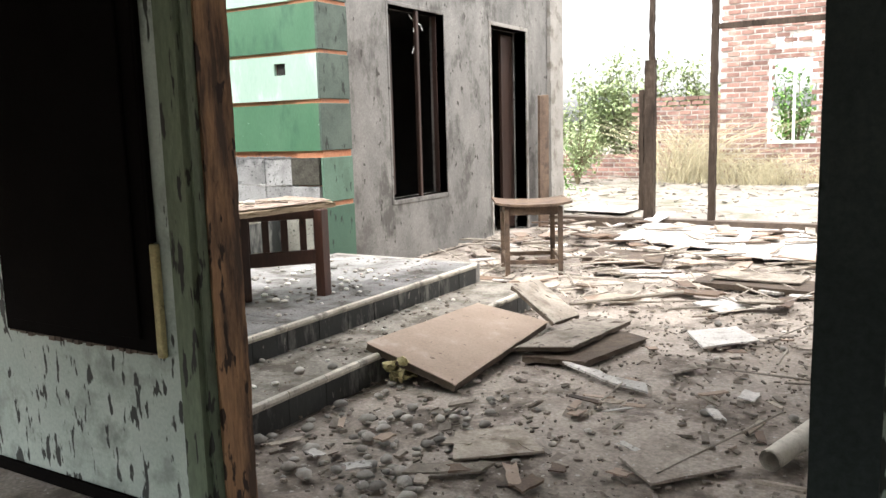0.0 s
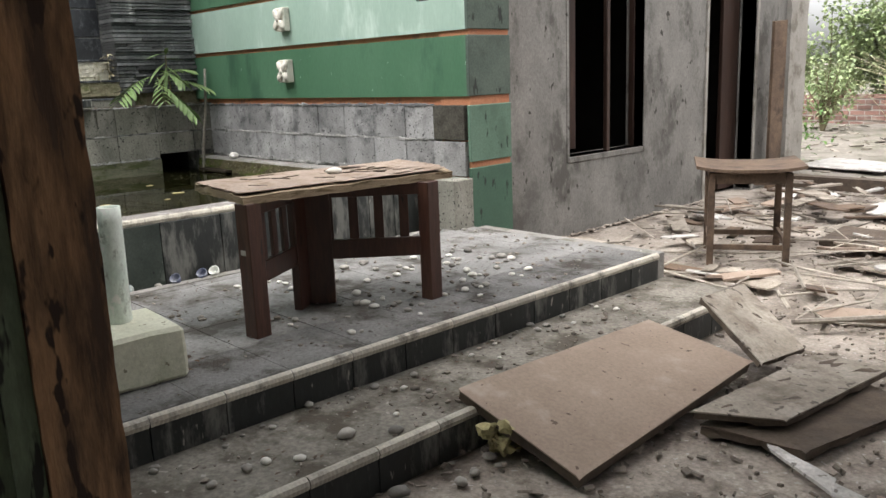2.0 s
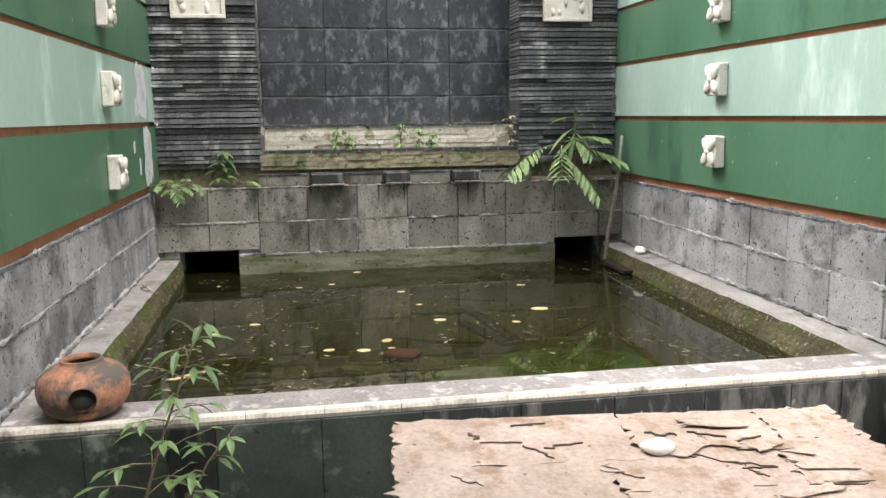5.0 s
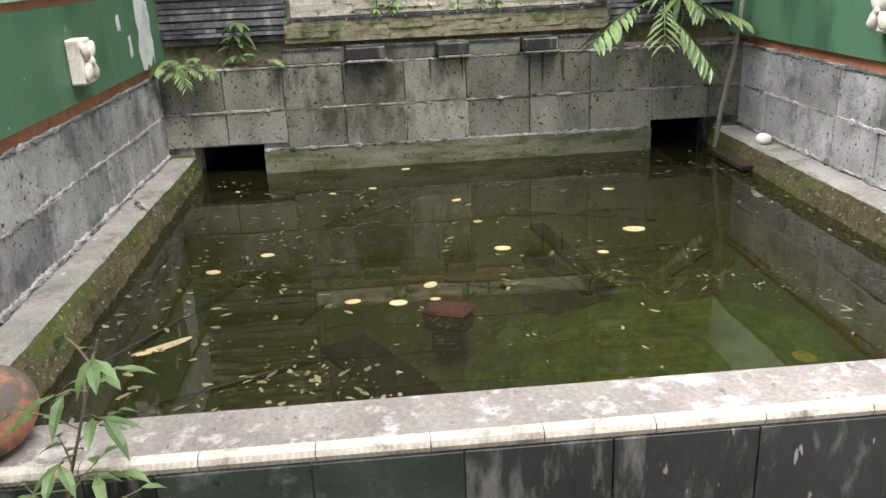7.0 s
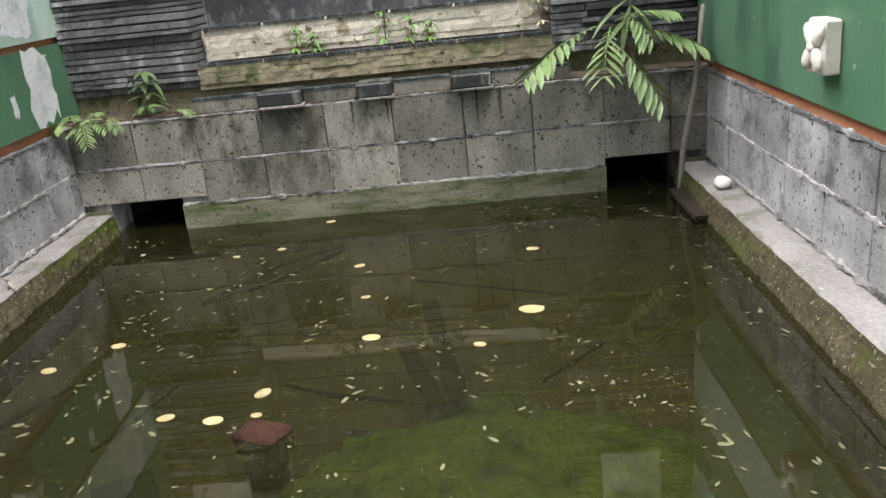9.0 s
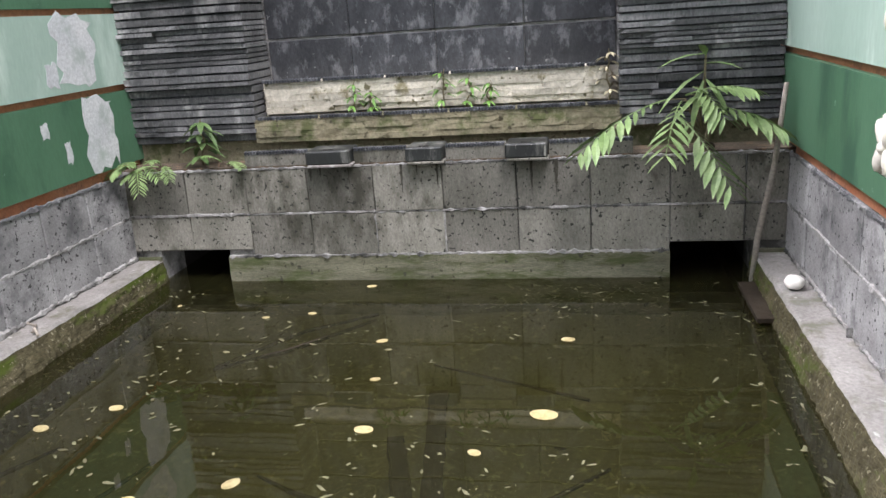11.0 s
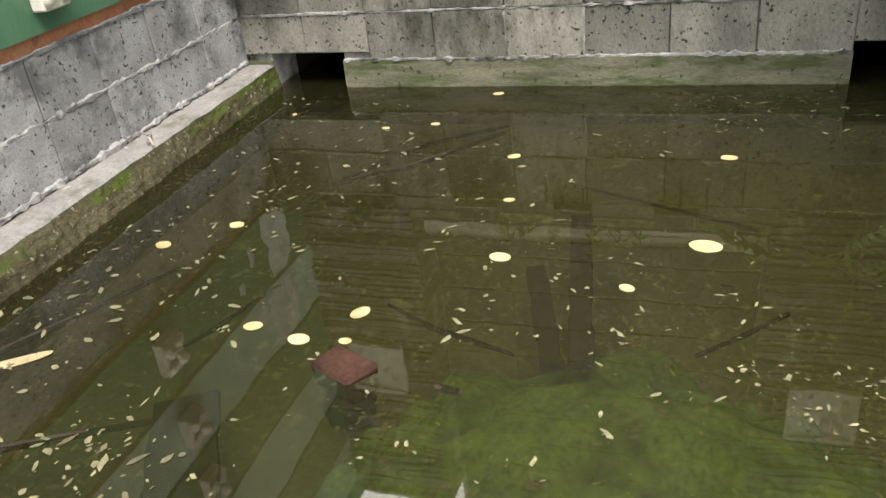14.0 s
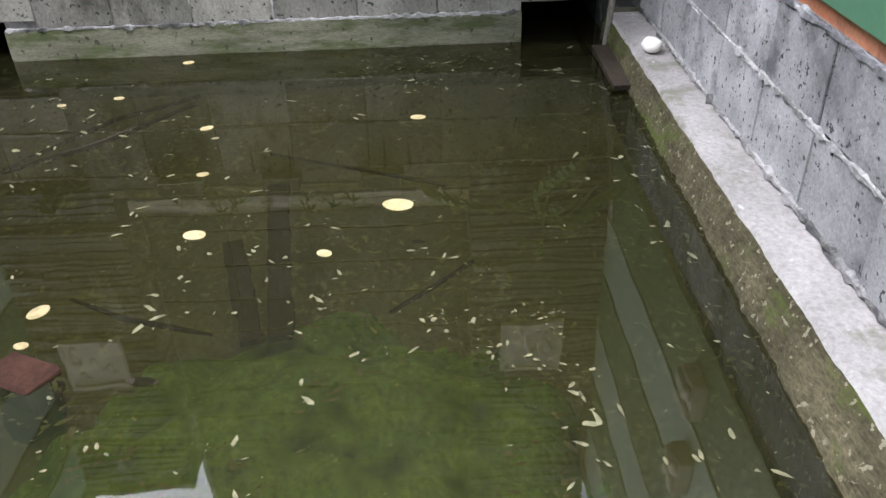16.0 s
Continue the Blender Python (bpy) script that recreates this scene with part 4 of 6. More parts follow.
parapet = solid("parapet", bm, "block_moss", "low stone parapet with a dark ribbed edge", "parapet", "structure")


def ribbed_edge():
    bm = bmesh.new()
    rows, k, length = [], 60, 0.40
    for i in range(k + 1):
        y = -length / 2 + length * i / k
        s = 1.0 if i % 3 else 0.6
        rows.append([bm.verts.new((x * s, y, z * s)) for x, z in ((-0.02, 0.0), (-0.004, 0.013), (0.012, 0.006), (0.012, -0.012))])
    for a, b in zip(rows, rows[1:]):
        for j in range(3):
            bm.faces.new((a[j], a[j + 1], b[j + 1], b[j]))
    return mesh_of("ribbed_edge", bm, "panel_tile")


rib = ribbed_edge()
for y0, y1 in ((3.17, 3.57), (3.85, 4.17), (4.40, 4.74), (4.99, 5.45)):
    piece("ribbed_edge", rib, parapet, Matrix.Translation((B - 0.018, (y0 + y1) / 2, 1.356)) @ Matrix.Diagonal((1, (y1 - y0) / 0.4, 1, 1)))

for y0, y1 in ((3.585, 3.845), (4.18, 4.392), (4.75, 4.984)):
    spout = holder("water_spout", "black tiled water spout box on the stone wall", "spout", group="water spouts")
    part("trough", boxed(B - 0.14, B + 0.08, y0, y1, 1.285, 1.365, 0.008), "black_tile", spout)
    part("lip", boxed(B - 0.02, B + 0.09, y0 + 0.01, y1 + 0.01, 1.270, 1.284, 0.003), "rim_top" if y0 < 4 else "block_moss", spout)
    part("slot", boxed(B + 0.03, B + 0.05, (y0 + y1) / 2 - 0.03, (y0 + y1) / 2 + 0.03, 1.364, 1.369), "dark_void", spout)
    r_s = random.Random(int(y0 * 100))
    for q in range(3):
        ys, wd, ln_s = r_s.uniform(y0 - 0.06, y1 + 0.06), r_s.uniform(0.008, 0.03), r_s.uniform(0.05, 0.2)
        sb = bmesh.new()
        slab(sb, [(wd * (0.5 - 0.42 * f) * s + 0.006 * noise.noise(Vector((f * 9, q, s))), -ln_s * f) for s, fs in ((-1, (0, .15, .3, .45, .6, .75, .9, 1.0)), (1, (1.0, .85, .7, .55, .4, .25, .1, 0.0))) for f in fs], 0.0, 0.0015)
        sb.transform(Matrix.Translation((B + 0.0095 + 0.0006 * q, ys, 1.262)) @ Matrix(((0, 0, 1, 0), (1, 0, 0, 0), (0, 1, 0, 0), (0, 0, 0, 1))))
        part("damp_streak", sb, "stained_edge", back, "dark damp streak below a spout")


def split_rows(parent, x, y0, y1, z0, z1, rows, material, seed, name="stone"):
    """Rough split stone laid in thin uneven rows."""
    r2 = random.Random(seed)
    meshes = []
    for s in range(5):
        bm = bmesh.new()
        box(bm, -0.5, 0.5, -0.5, 0.5, -0.5, 0.5)
        bmesh.ops.subdivide_edges(bm, edges=[e for e in bm.edges if abs(e.verts[0].co.y - e.verts[1].co.y) > 0.5], cuts=6)
        for v in bm.verts:
            v.co.x += 0.12 * noise.noise(Vector((seed + s * 3, v.co.y * 5, v.co.z * 2)))
            v.co.z += 0.07 * noise.noise(Vector((v.co.y * 4, seed + s, v.co.z)))
        meshes.append(mesh_of(name, bm, material))
    h = (z1 - z0) / rows
    for r in range(rows):
        y = y0
        while y < y1 - 0.01:
            w = min(r2.uniform(0.25, 0.55), y1 - y)
            if y1 - y - w < 0.08:
                w = y1 - y
            piece(name, r2.choice(meshes), parent, Matrix.Translation((x - 0.05 + r2.uniform(-.008, .008), y + w / 2, z0 + (r + 0.5) * h)) @ Matrix.Diagonal((0.10, w, h * 0.97, 1)))
            y += w


bm = bmesh.new()
box(bm, B - 0.62, B - 0.27, 2.325, 6.30, 1.20, 1.53)
tier_1 = solid("stone_tier_lower", bm, "moss_stone", "mossy split stone tier above the planter", "stonework", "structure")
split_rows(tier_1, B - 0.205, 3.18, 5.40, 1.385, 1.525, 4, "moss_stone", 3)
bm = bmesh.new()
box(bm, B - 0.70, B - 0.40, 3.18, 5.40, 1.53, 1.735)
tier_2 = solid("stone_tier_upper", bm, "white_stone", "pale split stone tier under the slate panel", "stonework", "structure")
split_rows(tier_2, B - 0.335, 3.22, 5.34, 1.545, 1.735, 5, "white_stone", 5)
for parent, x, z in ((tier_1, B - 0.205, 1.535), (tier_2, B - 0.335, 1.745)):
    y = 3.2
    while y < 5.36:
        w = min(0.4, 5.38 - y)
        piece("ribbed_edge", rib, parent, Matrix.Translation((x, y + w / 2, z)) @ Matrix.Diagonal((1, (w - 0.01) / 0.4, 1, 1)))
        y += 0.4

bm = bmesh.new()
box(bm, B - 0.80, B - 0.55, 3.16, 5.42, 1.735, 5.4)
panel = solid("slate_panel", bm, "mortar", "recessed panel of dark slate tiles with pale joints", "wall panel", "structure")
pt = tile_mesh("slate_tile", 0.02, 0.50, 0.272, "panel_tile", bevel=0.004)
cols, rows_n = 4, 12
for c in range(cols):
    for r in range(rows_n):
        piece("slate_tile", pt, panel, Matrix.Translation((B - 0.546 + rng.uniform(-.001, .001), 3.20 + 0.545 * (c + 0.5), 1.70 + 0.2875 * (r + 0.5))) @ Matrix.Diagonal((1, 0.541 / 0.50, 1, 1)))

strip_meshes = []
for s in range(6):
    bm = bmesh.new()
    box(bm, -0.5, 0.5, -0.5, 0.5, -0.5, 0.5)
    bmesh.ops.subdivide_edges(bm, edges=[e for e in bm.edges if abs(e.verts[0].co.y - e.verts[1].co.y) > 0.5], cuts=4)
    for v in bm.verts:
        v.co.x += 0.02 * noise.noise(Vector((s * 3, v.co.y * 6, v.co.z)))
        v.co.z += 0.04 * noise.noise(Vector((v.co.y * 3, s, v.co.z)))
    strip_meshes.append(mesh_of("ledgestone", bm, "slate"))


def ledgestone_pilaster(y0, y1, top):
    bm = bmesh.new()
    box(bm, B - 0.60, B - 0.235, y0 + 0.02, y1 - 0.02, 1.40, top)
    p = solid("pilaster", bm, "panel_tile", "pilaster of thin dark ledgestone courses with pale lime streaks", "pilaster", "structure")
    z = 1.40
    far = bmesh.new()
    while z < top - 0.02:
        h = rng.choice((0.026, 0.03, 0.036, 0.05))
        cuts = sorted([y0, y1] + [y0 + (y1 - y0) * rng.uniform(0.12 + 0.3 * q, 0.36 + 0.3 * q) for q in range(rng.choice((0, 1, 1, 1, 2)))])
        for a, b in zip(cuts, cuts[1:]):
            if b - a < 0.02:
                continue
            dx = rng.choice((-0.012, 0.0, 0.008, 0.018, 0.028))
            m = Matrix.Translation((B - 0.41 + dx, (a + b) / 2, z + h / 2)) @ Matrix.Diagonal((0.40, b - a - 0.002, h * 0.74, 1))
            if z < 3.15:
                piece("ledgestone", rng.choice(strip_meshes), p, m)
            else:
                box(far, -0.5, 0.5, -0.5, 0.5, -0.5, 0.5, m)
        z += h
    part("far_courses", far, "slate", p)["kind"] = "stuff"
    return p


ledgestone_pilaster(2.362, 3.19, 4.2)
ledgestone_pilaster(5.385, 6.262, 5.4)


def plaque(y0, y1, z0, z1, seed):
    p = holder("carved_plaque", "square cream carved stone plaque with a relief", "plaque", group="carved plaques")
    x = B - 0.18
    part("slab", boxed(x - 0.02, x + 0.012, y0, y1, z0, z1, 0.004), "carved", p)
    for a0, a1, c0, c1 in ((y0, y1, z0, z0 + 0.03), (y0, y1, z1 - 0.03, z1), (y0, y0 + 0.03, z0 + 0.03, z1 - 0.03), (y1 - 0.03, y1, z0 + 0.03, z1 - 0.03)):
        part("border", boxed(x + 0.0125, x + 0.034, a0, a1, c0, c1, 0.004), "carved", p)
    r2 = random.Random(seed)
    for i in range(16):
        bm = bmesh.new()
        lump(bm, (x + 0.012, r2.uniform(y0 + 0.07, y1 - 0.07), r2.uniform(z0 + 0.07, z1 - 0.07)), (0.02, r2.uniform(.012, .035), r2.uniform(.02, .07)), i, 0.3, 1)
        part("relief", bm, "carved", p, smooth=True)


plaque(2.545, 2.965, 2.60, 3.02, 1)
plaque(5.59, 6.015, 2.595, 3.02, 2)


def flower_stone(x, y, z, sign):
    """A carved stone block with a four-petal flower, on a side wall."""
    f = holder("flower_stone", "small cream carved stone block with a four-petal flower", "ornament", group="flower stones")
    d = 0.07
    part("block", boxed(x - 0.08, x + 0.08, min(y, y - sign * d), max(y, y - sign * d), z - 0.105, z + 0.105, 0.008, 0.003), "carved", f)
    yf = y - sign * d
    for a in (45, 135, 225, 315):
        bm = bmesh.new()
        lump(bm, (0, 0, 0), (0.056, 0.018, 0.034), a, 0.25, 2)
        bm.transform(Matrix.Translation((x + 0.056 * math.cos(radians(a)), yf - sign * 0.008, z + 0.064 * math.sin(radians(a)))) @ Matrix.Rotation(radians(-a), 4, "Y"))
        part("petal", bm, "carved", f, smooth=True)
    bm = bmesh.new()
    lump(bm, (x, yf - sign * 0.012, z), (0.024, 0.022, 0.024), 5, 0.2, 2)
    part("flower_centre", bm, "carved", f, smooth=True)


for z in (1.56, 2.03, 2.50, 2.96):
    flower_stone(-7.46, 6.265, z, 1)
for z in (1.50, 2.00, 2.47, 2.94):
    flower_stone(-7.67, 2.362, z, -1)

me = bpy.data.meshes.new("water")
me.from_pydata([(B - 1.25, 2.36, WATER), (-5.705, 2.36, WATER), (-5.705, 6.27, WATER), (B - 1.25, 6.27, WATER)], [], [(0, 1, 2, 3)])
me.materials.append(M["water"])
tagged(new("water", me), "still murky olive green pond water", "water", kind="structure")

# ---- the corner table on the deck ----
def quad_slab(corners, thick, cuts=0, rough=0.0):
    """A slab on four top corners in order, hanging down by its thickness."""
    bm = bmesh.new()
    c = [Vector(p) for p in corners]
    nrm = (c[1] - c[0]).cross(c[3] - c[0]).normalized()
    if nrm.z < 0:
        nrm = -nrm
    k = cuts + 1
    top = [[c[0] * (1 - u) * (1 - v) + c[1] * u * (1 - v) + c[2] * u * v + c[3] * (1 - u) * v for v in [j / k for j in range(k + 1)]] for u in [i / k for i in range(k + 1)]]
    hi = [[bm.verts.new(p + nrm * rough * noise.noise(p * 7)) for p in row] for row in top]
    lo = [[bm.verts.new(p - nrm * thick) for p in row] for row in top]
    for i in range(k):
        for j in range(k):
            bm.faces.new((hi[i][j], hi[i + 1][j], hi[i + 1][j + 1], hi[i][j + 1]))
            bm.faces.new((lo[i][j], lo[i][j + 1], lo[i + 1][j + 1], lo[i + 1][j]))
    for i in range(k):
        bm.faces.new((hi[i][0], lo[i][0], lo[i + 1][0], hi[i + 1][0]))
        bm.faces.new((hi[i][k], hi[i + 1][k], lo[i + 1][k], lo[i][k]))
        bm.faces.new((hi[0][i], hi[0][i + 1], lo[0][i + 1], lo[0][i]))
        bm.faces.new((hi[k][i], lo[k][i], lo[k][i + 1], hi[k][i + 1]))
    return bm


def upright(x, y, w, d, z0, z1, turn, bevel=0.004):
    return boxed(-w / 2, w / 2, -d / 2, d / 2, z0, z1, bevel, m=pose(x, y, 0, 0, 0, turn))


table = holder("corner_table", "dark-stained wooden corner table with slatted sides and a flaking pale top", "table")
LEGS = {"a": (-3.972, 3.728), "b": (-4.25, 4.195), "c": (-3.828, 4.685)}
ab = math.degrees(math.atan2(LEGS["b"][1] - LEGS["a"][1], LEGS["b"][0] - LEGS["a"][0]))
bc = math.degrees(math.atan2(LEGS["c"][1] - LEGS["b"][1], LEGS["c"][0] - LEGS["b"][0]))
part("leg", upright(*LEGS["a"], 0.085, 0.085, 0.331, 0.952, 8), "dark_wood", table)
part("leg", upright(*LEGS["c"], 0.075, 0.085, 0.331, 0.948, 5), "dark_wood", table)
part("leg", upright(-4.25 - 0.062 * math.cos(radians(ab)), 4.195 - 0.062 * math.sin(radians(ab)), 0.135, 0.045, 0.331, 0.95, ab), "dark_wood", table)
part("leg", upright(-4.25 + 0.075 * math.cos(radians(bc)), 4.195 + 0.075 * math.sin(radians(bc)), 0.135, 0.045, 0.332, 0.95, bc), "dark_wood", table)
for p, q, t, k in (("a", "b", ab, 4), ("b", "c", bc, 4)):
    (ax, ay), (bx, by) = LEGS[p], LEGS[q]
    ln_ = math.hypot(bx - ax, by - ay)
    mx, my = (ax + bx) / 2, (ay + by) / 2
    part("rail", boxed(-ln_ / 2 + 0.03, ln_ / 2 - 0.03, -0.014, 0.014, 0.565, 0.665, 0.004, m=pose(mx, my, 0, 0, 0, t)), "dark_wood", table)
    part("top_rail", boxed(-ln_ / 2 + 0.03, ln_ / 2 - 0.03, -0.014, 0.014, 0.885, 0.948, 0.003, m=pose(mx, my, 0, 0, 0, t)), "dark_wood", table)
    for i in range(k):
        f = -ln_ / 2 + ln_ * (i + 1) / (k + 1)
        part("slat", boxed(f - 0.024, f + 0.024, -0.009, 0.009, 0.666, 0.884, 0.002, m=pose(mx, my, 0, 0, 0, t)), "dark_wood", table)
TT = [(-4.495, 3.745, 0.995), (-3.935, 3.685, 0.985), (-3.835, 4.875, 0.98), (-4.378, 4.95, 0.99)]
top_bm = quad_slab(TT, 0.036, 26, 0.004)
for v in top_bm.verts:
    e = min(abs(v.co.y - 3.71), abs(v.co.y - 4.91))
    v.co += noise.noise_vector(v.co * 14) * (0.012 if e < 0.06 else 0.004)
part("tabletop", top_bm, "veneer_edge", table, "swollen splitting tabletop")
r3 = random.Random(12)
c = [Vector(p) + Vector((0, 0, 0.007)) for p in TT]


def on_top(u, w):
    return c[0] * (1 - u) * (1 - w) + c[1] * u * (1 - w) + c[2] * u * w + c[3] * (1 - u) * w


def veneer(u0, u1, w0, w1, lift, seed, curl=0.0):
    """A thin veneer sheet with ragged borders over part of the top."""
    bm = bmesh.new()
    k = 14
    up, dn = [], []
    for i in range(k + 1):
        ru, rd = [], []
        for j in range(k + 1):
            fu, fw = i / k, j / k
            edge = min(fu, 1 - fu, fw, 1 - fw) < 0.01
            ju = 0.035 * noise.noise(Vector((fw * 9, seed, fu * 2))) if edge else 0
            jw = 0.03 * noise.noise(Vector((fu * 9, seed + 4, fw * 2))) if edge else 0
            p = on_top(u0 + (u1 - u0) * fu + ju, w0 + (w1 - w0) * fw + jw)
            z = lift + 0.002 * noise.noise(Vector((p.x * 6, p.y * 6, seed))) + curl * max(0, fw - 0.75) ** 2
            ru.append(bm.verts.new(p + Vector((0, 0, z + 0.0025))))
            rd.append(bm.verts.new(p + Vector((0, 0, z))))
        up.append(ru)
        dn.append(rd)
    for i in range(k):
        for j in range(k):
            bm.faces.new((up[i][j], up[i + 1][j], up[i + 1][j + 1], up[i][j + 1]))
            bm.faces.new((dn[i][j], dn[i][j + 1], dn[i + 1][j + 1], dn[i + 1][j]))
    for i in range(k):
        bm.faces.new((up[i][0], dn[i][0], dn[i + 1][0], up[i + 1][0]))
        bm.faces.new((up[i][k], up[i + 1][k], dn[i + 1][k], dn[i][k]))
        bm.faces.new((up[0][i], up[0][i + 1], dn[0][i + 1], dn[0][i]))
        bm.faces.new((up[k][i], dn[k][i], dn[k][i + 1], up[k][i + 1]))
    part("veneer", bm, "table_top", table)


for a, b_, d, e, sd in ((0.0, 0.52, 0.0, 0.5, 1), (0.523, 0.93, 0.0, 0.42, 2), (0.0, 0.4, 0.503, 0.82, 3), (0.403, 0.8, 0.424, 0.78, 4), (0.803, 0.97, 0.425, 0.97, 5), (0.0, 0.36, 0.824, 1.0, 6), (0.364, 0.8, 0.784, 1.0, 7)):
    veneer(a, b_, d, e, 0.002 + 0.0015 * (sd % 3), sd, 0.12 if sd > 4 else 0.02)
for i in range(9):
    p = on_top(r3.uniform(0.1, 0.9), r3.uniform(0.55, 0.97))
    bm = bmesh.new()
    slab(bm, ragged(r3, r3.uniform(0.04, 0.09), r3.uniform(0.06, 0.16), 9, 0.3), 0.0, 0.002)
    bm.transform(pose(p.x, p.y, p.z + 0.009 + 0.001 * (i % 3), r3.uniform(-3, 3), r3.uniform(-3, 3), r3.uniform(-50, 50)))
    part("veneer_flake", bm, "table_top", table)
for i in range(18):
    u, w, way = r3.uniform(0.1, 0.85), r3.uniform(0.1, 0.8), r3.uniform(0.5, 1.9)
    bm = bmesh.new()
    rows, k, length = [], 10, r3.uniform(0.08, 0.24)
    for q in range(k + 1):
        f = q / k
        uu = u + length * f * math.cos(way) + 0.03 * noise.noise(Vector((f * 3, i, 0)))
        ww = w + length * f * math.sin(way) * 0.5 + 0.02 * noise.noise(Vector((f * 4, 0, i)))
        p, half = on_top(min(uu, 0.97), min(ww, 0.97)), 0.0022 * math.sin(math.pi * f) + 0.0003
        rows.append([bm.verts.new((p.x - half, p.y - half, p.z + 0.0105)), bm.verts.new((p.x + half, p.y + half, p.z + 0.0105)), bm.verts.new((p.x, p.y, p.z + 0.004))])
    for a, b in zip(rows, rows[1:]):
        for q in range(3):
            bm.faces.new((a[q], a[(q + 1) % 3], b[(q + 1) % 3], b[q]))
    part("split", bm, "board_edge", table)
bm = bmesh.new()
box(bm, -0.018, 0.018, -0.002, 0.002, -0.012, 0.012, pose(-3.972, 3.687, 0.73, 0, 0, 8))
part("label_scrap", bm, "sheet_white", table, "white paper scrap on a leg")
bm = bmesh.new()
lump(bm, (-4.185, 4.362, 1.014), (0.034, 0.045, 0.019), 3, 0.2, 2)
solid("pebble", bm, "pale_pebble", "pale smooth pebble on the flaking tabletop", "pebble", smooth=True)

# ---- cement block with pipe ----
post_block = holder("post_base", "cream cement block with an upright flaking green pipe", "post base")
bm = boxed(-0.195, 0.195, -0.165, 0.165, 0.0, 0.215, 0.016, 0.006)
bm.transform(pose(-3.93, 3.11, 0.332, 0, 0, -3))
part("block", bm, "cement_block", post_block)
bm = bmesh.new()
rings = turned(bm, [(0.045, 0.0), (0.045, 0.42), (0.044, 0.475), (0.034, 0.475), (0.034, 0.3)], 20)
bm.transform(pose(-3.985, 3.115, 0.545, 0, 2, 0))
part("pipe", bm, "pipe", post_block, "flaking green pipe", smooth=True)

# ---- pot ----
pot = holder("clay_pot", "squat burnt terracotta pot with round side holes on the pond rim", "pot", (-5.60, 2.665, SHELF))
bm = bmesh.new()
prof = [(0.085, 0.0), (0.125, 0.018), (0.158, 0.06), (0.17, 0.105), (0.163, 0.148), (0.146, 0.172), (0.140, 0.178), (0.118, 0.192), (0.082, 0.207), (0.075, 0.222), (0.066, 0.222), (0.064, 0.2), (0.11, 0.172), (0.145, 0.14), (0.15, 0.1), (0.12, 0.03)]
fine = []
for q in range(len(prof) - 1):
    p0, p1, p2, p3 = prof[max(q - 1, 0)], prof[q], prof[q + 1], prof[min(q + 2, len(prof) - 1)]
    for u in (k / 6 for k in range(6)):
        fine.append(tuple(0.5 * (2 * b + (c_ - a) * u + (2 * a - 5 * b + 4 * c_ - d) * u * u + (3 * b - a - 3 * c_ + d) * u ** 3) for a, b, c_, d in zip(p0, p1, p2, p3)))
turned(bm, fine + [prof[-1]], 96)
for a in (0.2, 2.3, 4.4):
    hub = Vector((0.165 * math.cos(a), 0.165 * math.sin(a), 0.1))
    gone = [f for f in bm.faces if (f.calc_center_median() - hub).length < 0.05 and f.calc_center_median().xy.length > 0.125]
    bmesh.ops.delete(bm, geom=gone, context="FACES")
    for v in bm.verts:
        if v.is_boundary and (v.co - hub).length < 0.075:
            v.co = hub + (v.co - hub).normalized() * 0.05
part("jar", bm, "terracotta", pot, smooth=True)
# inner shell coloured near-black so the hollow pot looks unlit
bm = bmesh.new()
turned(bm, [(0.03, 0.012), (0.125, 0.03), (0.142, 0.1), (0.12, 0.15), (0.05, 0.185)], 24)
part("lining", bm, "dark_void", pot, "dark lining for the unlit inside of the pot", smooth=True)

# ---- stool behind the deck ----
stool = holder("side_table", "worn brown wooden side table with a curved saddle top", "side table", (-3.633, 7.768, 0.0), 31)
for x, y in ((-0.263, -0.29), (0.263, -0.29), (-0.263, 0.29), (0.263, 0.29)):
    part("leg", boxed(x - 0.024, x + 0.024, y - 0.024, y + 0.024, 0.012, 0.70, 0.004), "brown_wood", stool)
for x in (-0.263, 0.263):
    part("stretcher", boxed(x - 0.012, x + 0.012, -0.266, 0.266, 0.16, 0.2, 0.003), "brown_wood", stool)
    part("apron", boxed(x - 0.011, x + 0.011, -0.266, 0.266, 0.62, 0.70, 0.003), "brown_wood", stool)
for y in (-0.29, 0.29):
    part("stretcher", boxed(-0.239, 0.239, y - 0.012, y + 0.012, 0.13, 0.17, 0.003), "brown_wood", stool)
    part("apron", boxed(-0.239, 0.239, y - 0.011, y + 0.011, 0.62, 0.70, 0.003), "brown_wood", stool)
bm = bmesh.new()
rows = []
for i in range(17):
    u = -1 + i / 8
    z = 0.705 + 0.03 * abs(u) ** 3
    rows.append([bm.verts.new((u * 0.375, -0.35, z)), bm.verts.new((u * 0.375, 0.35, z)), bm.verts.new((u * 0.375, 0.35, z + 0.022)), bm.verts.new((u * 0.375, -0.35, z + 0.022))])
for a, b in zip(rows, rows[1:]):
    for j in range(4):
        bm.faces.new((a[j], a[(j + 1) % 4], b[(j + 1) % 4], b[j]))
bm.faces.new(rows[0])
bm.faces.new(rows[-1][::-1])
part("saddle_top", bm, "brown_wood", stool, "dusty curved top")

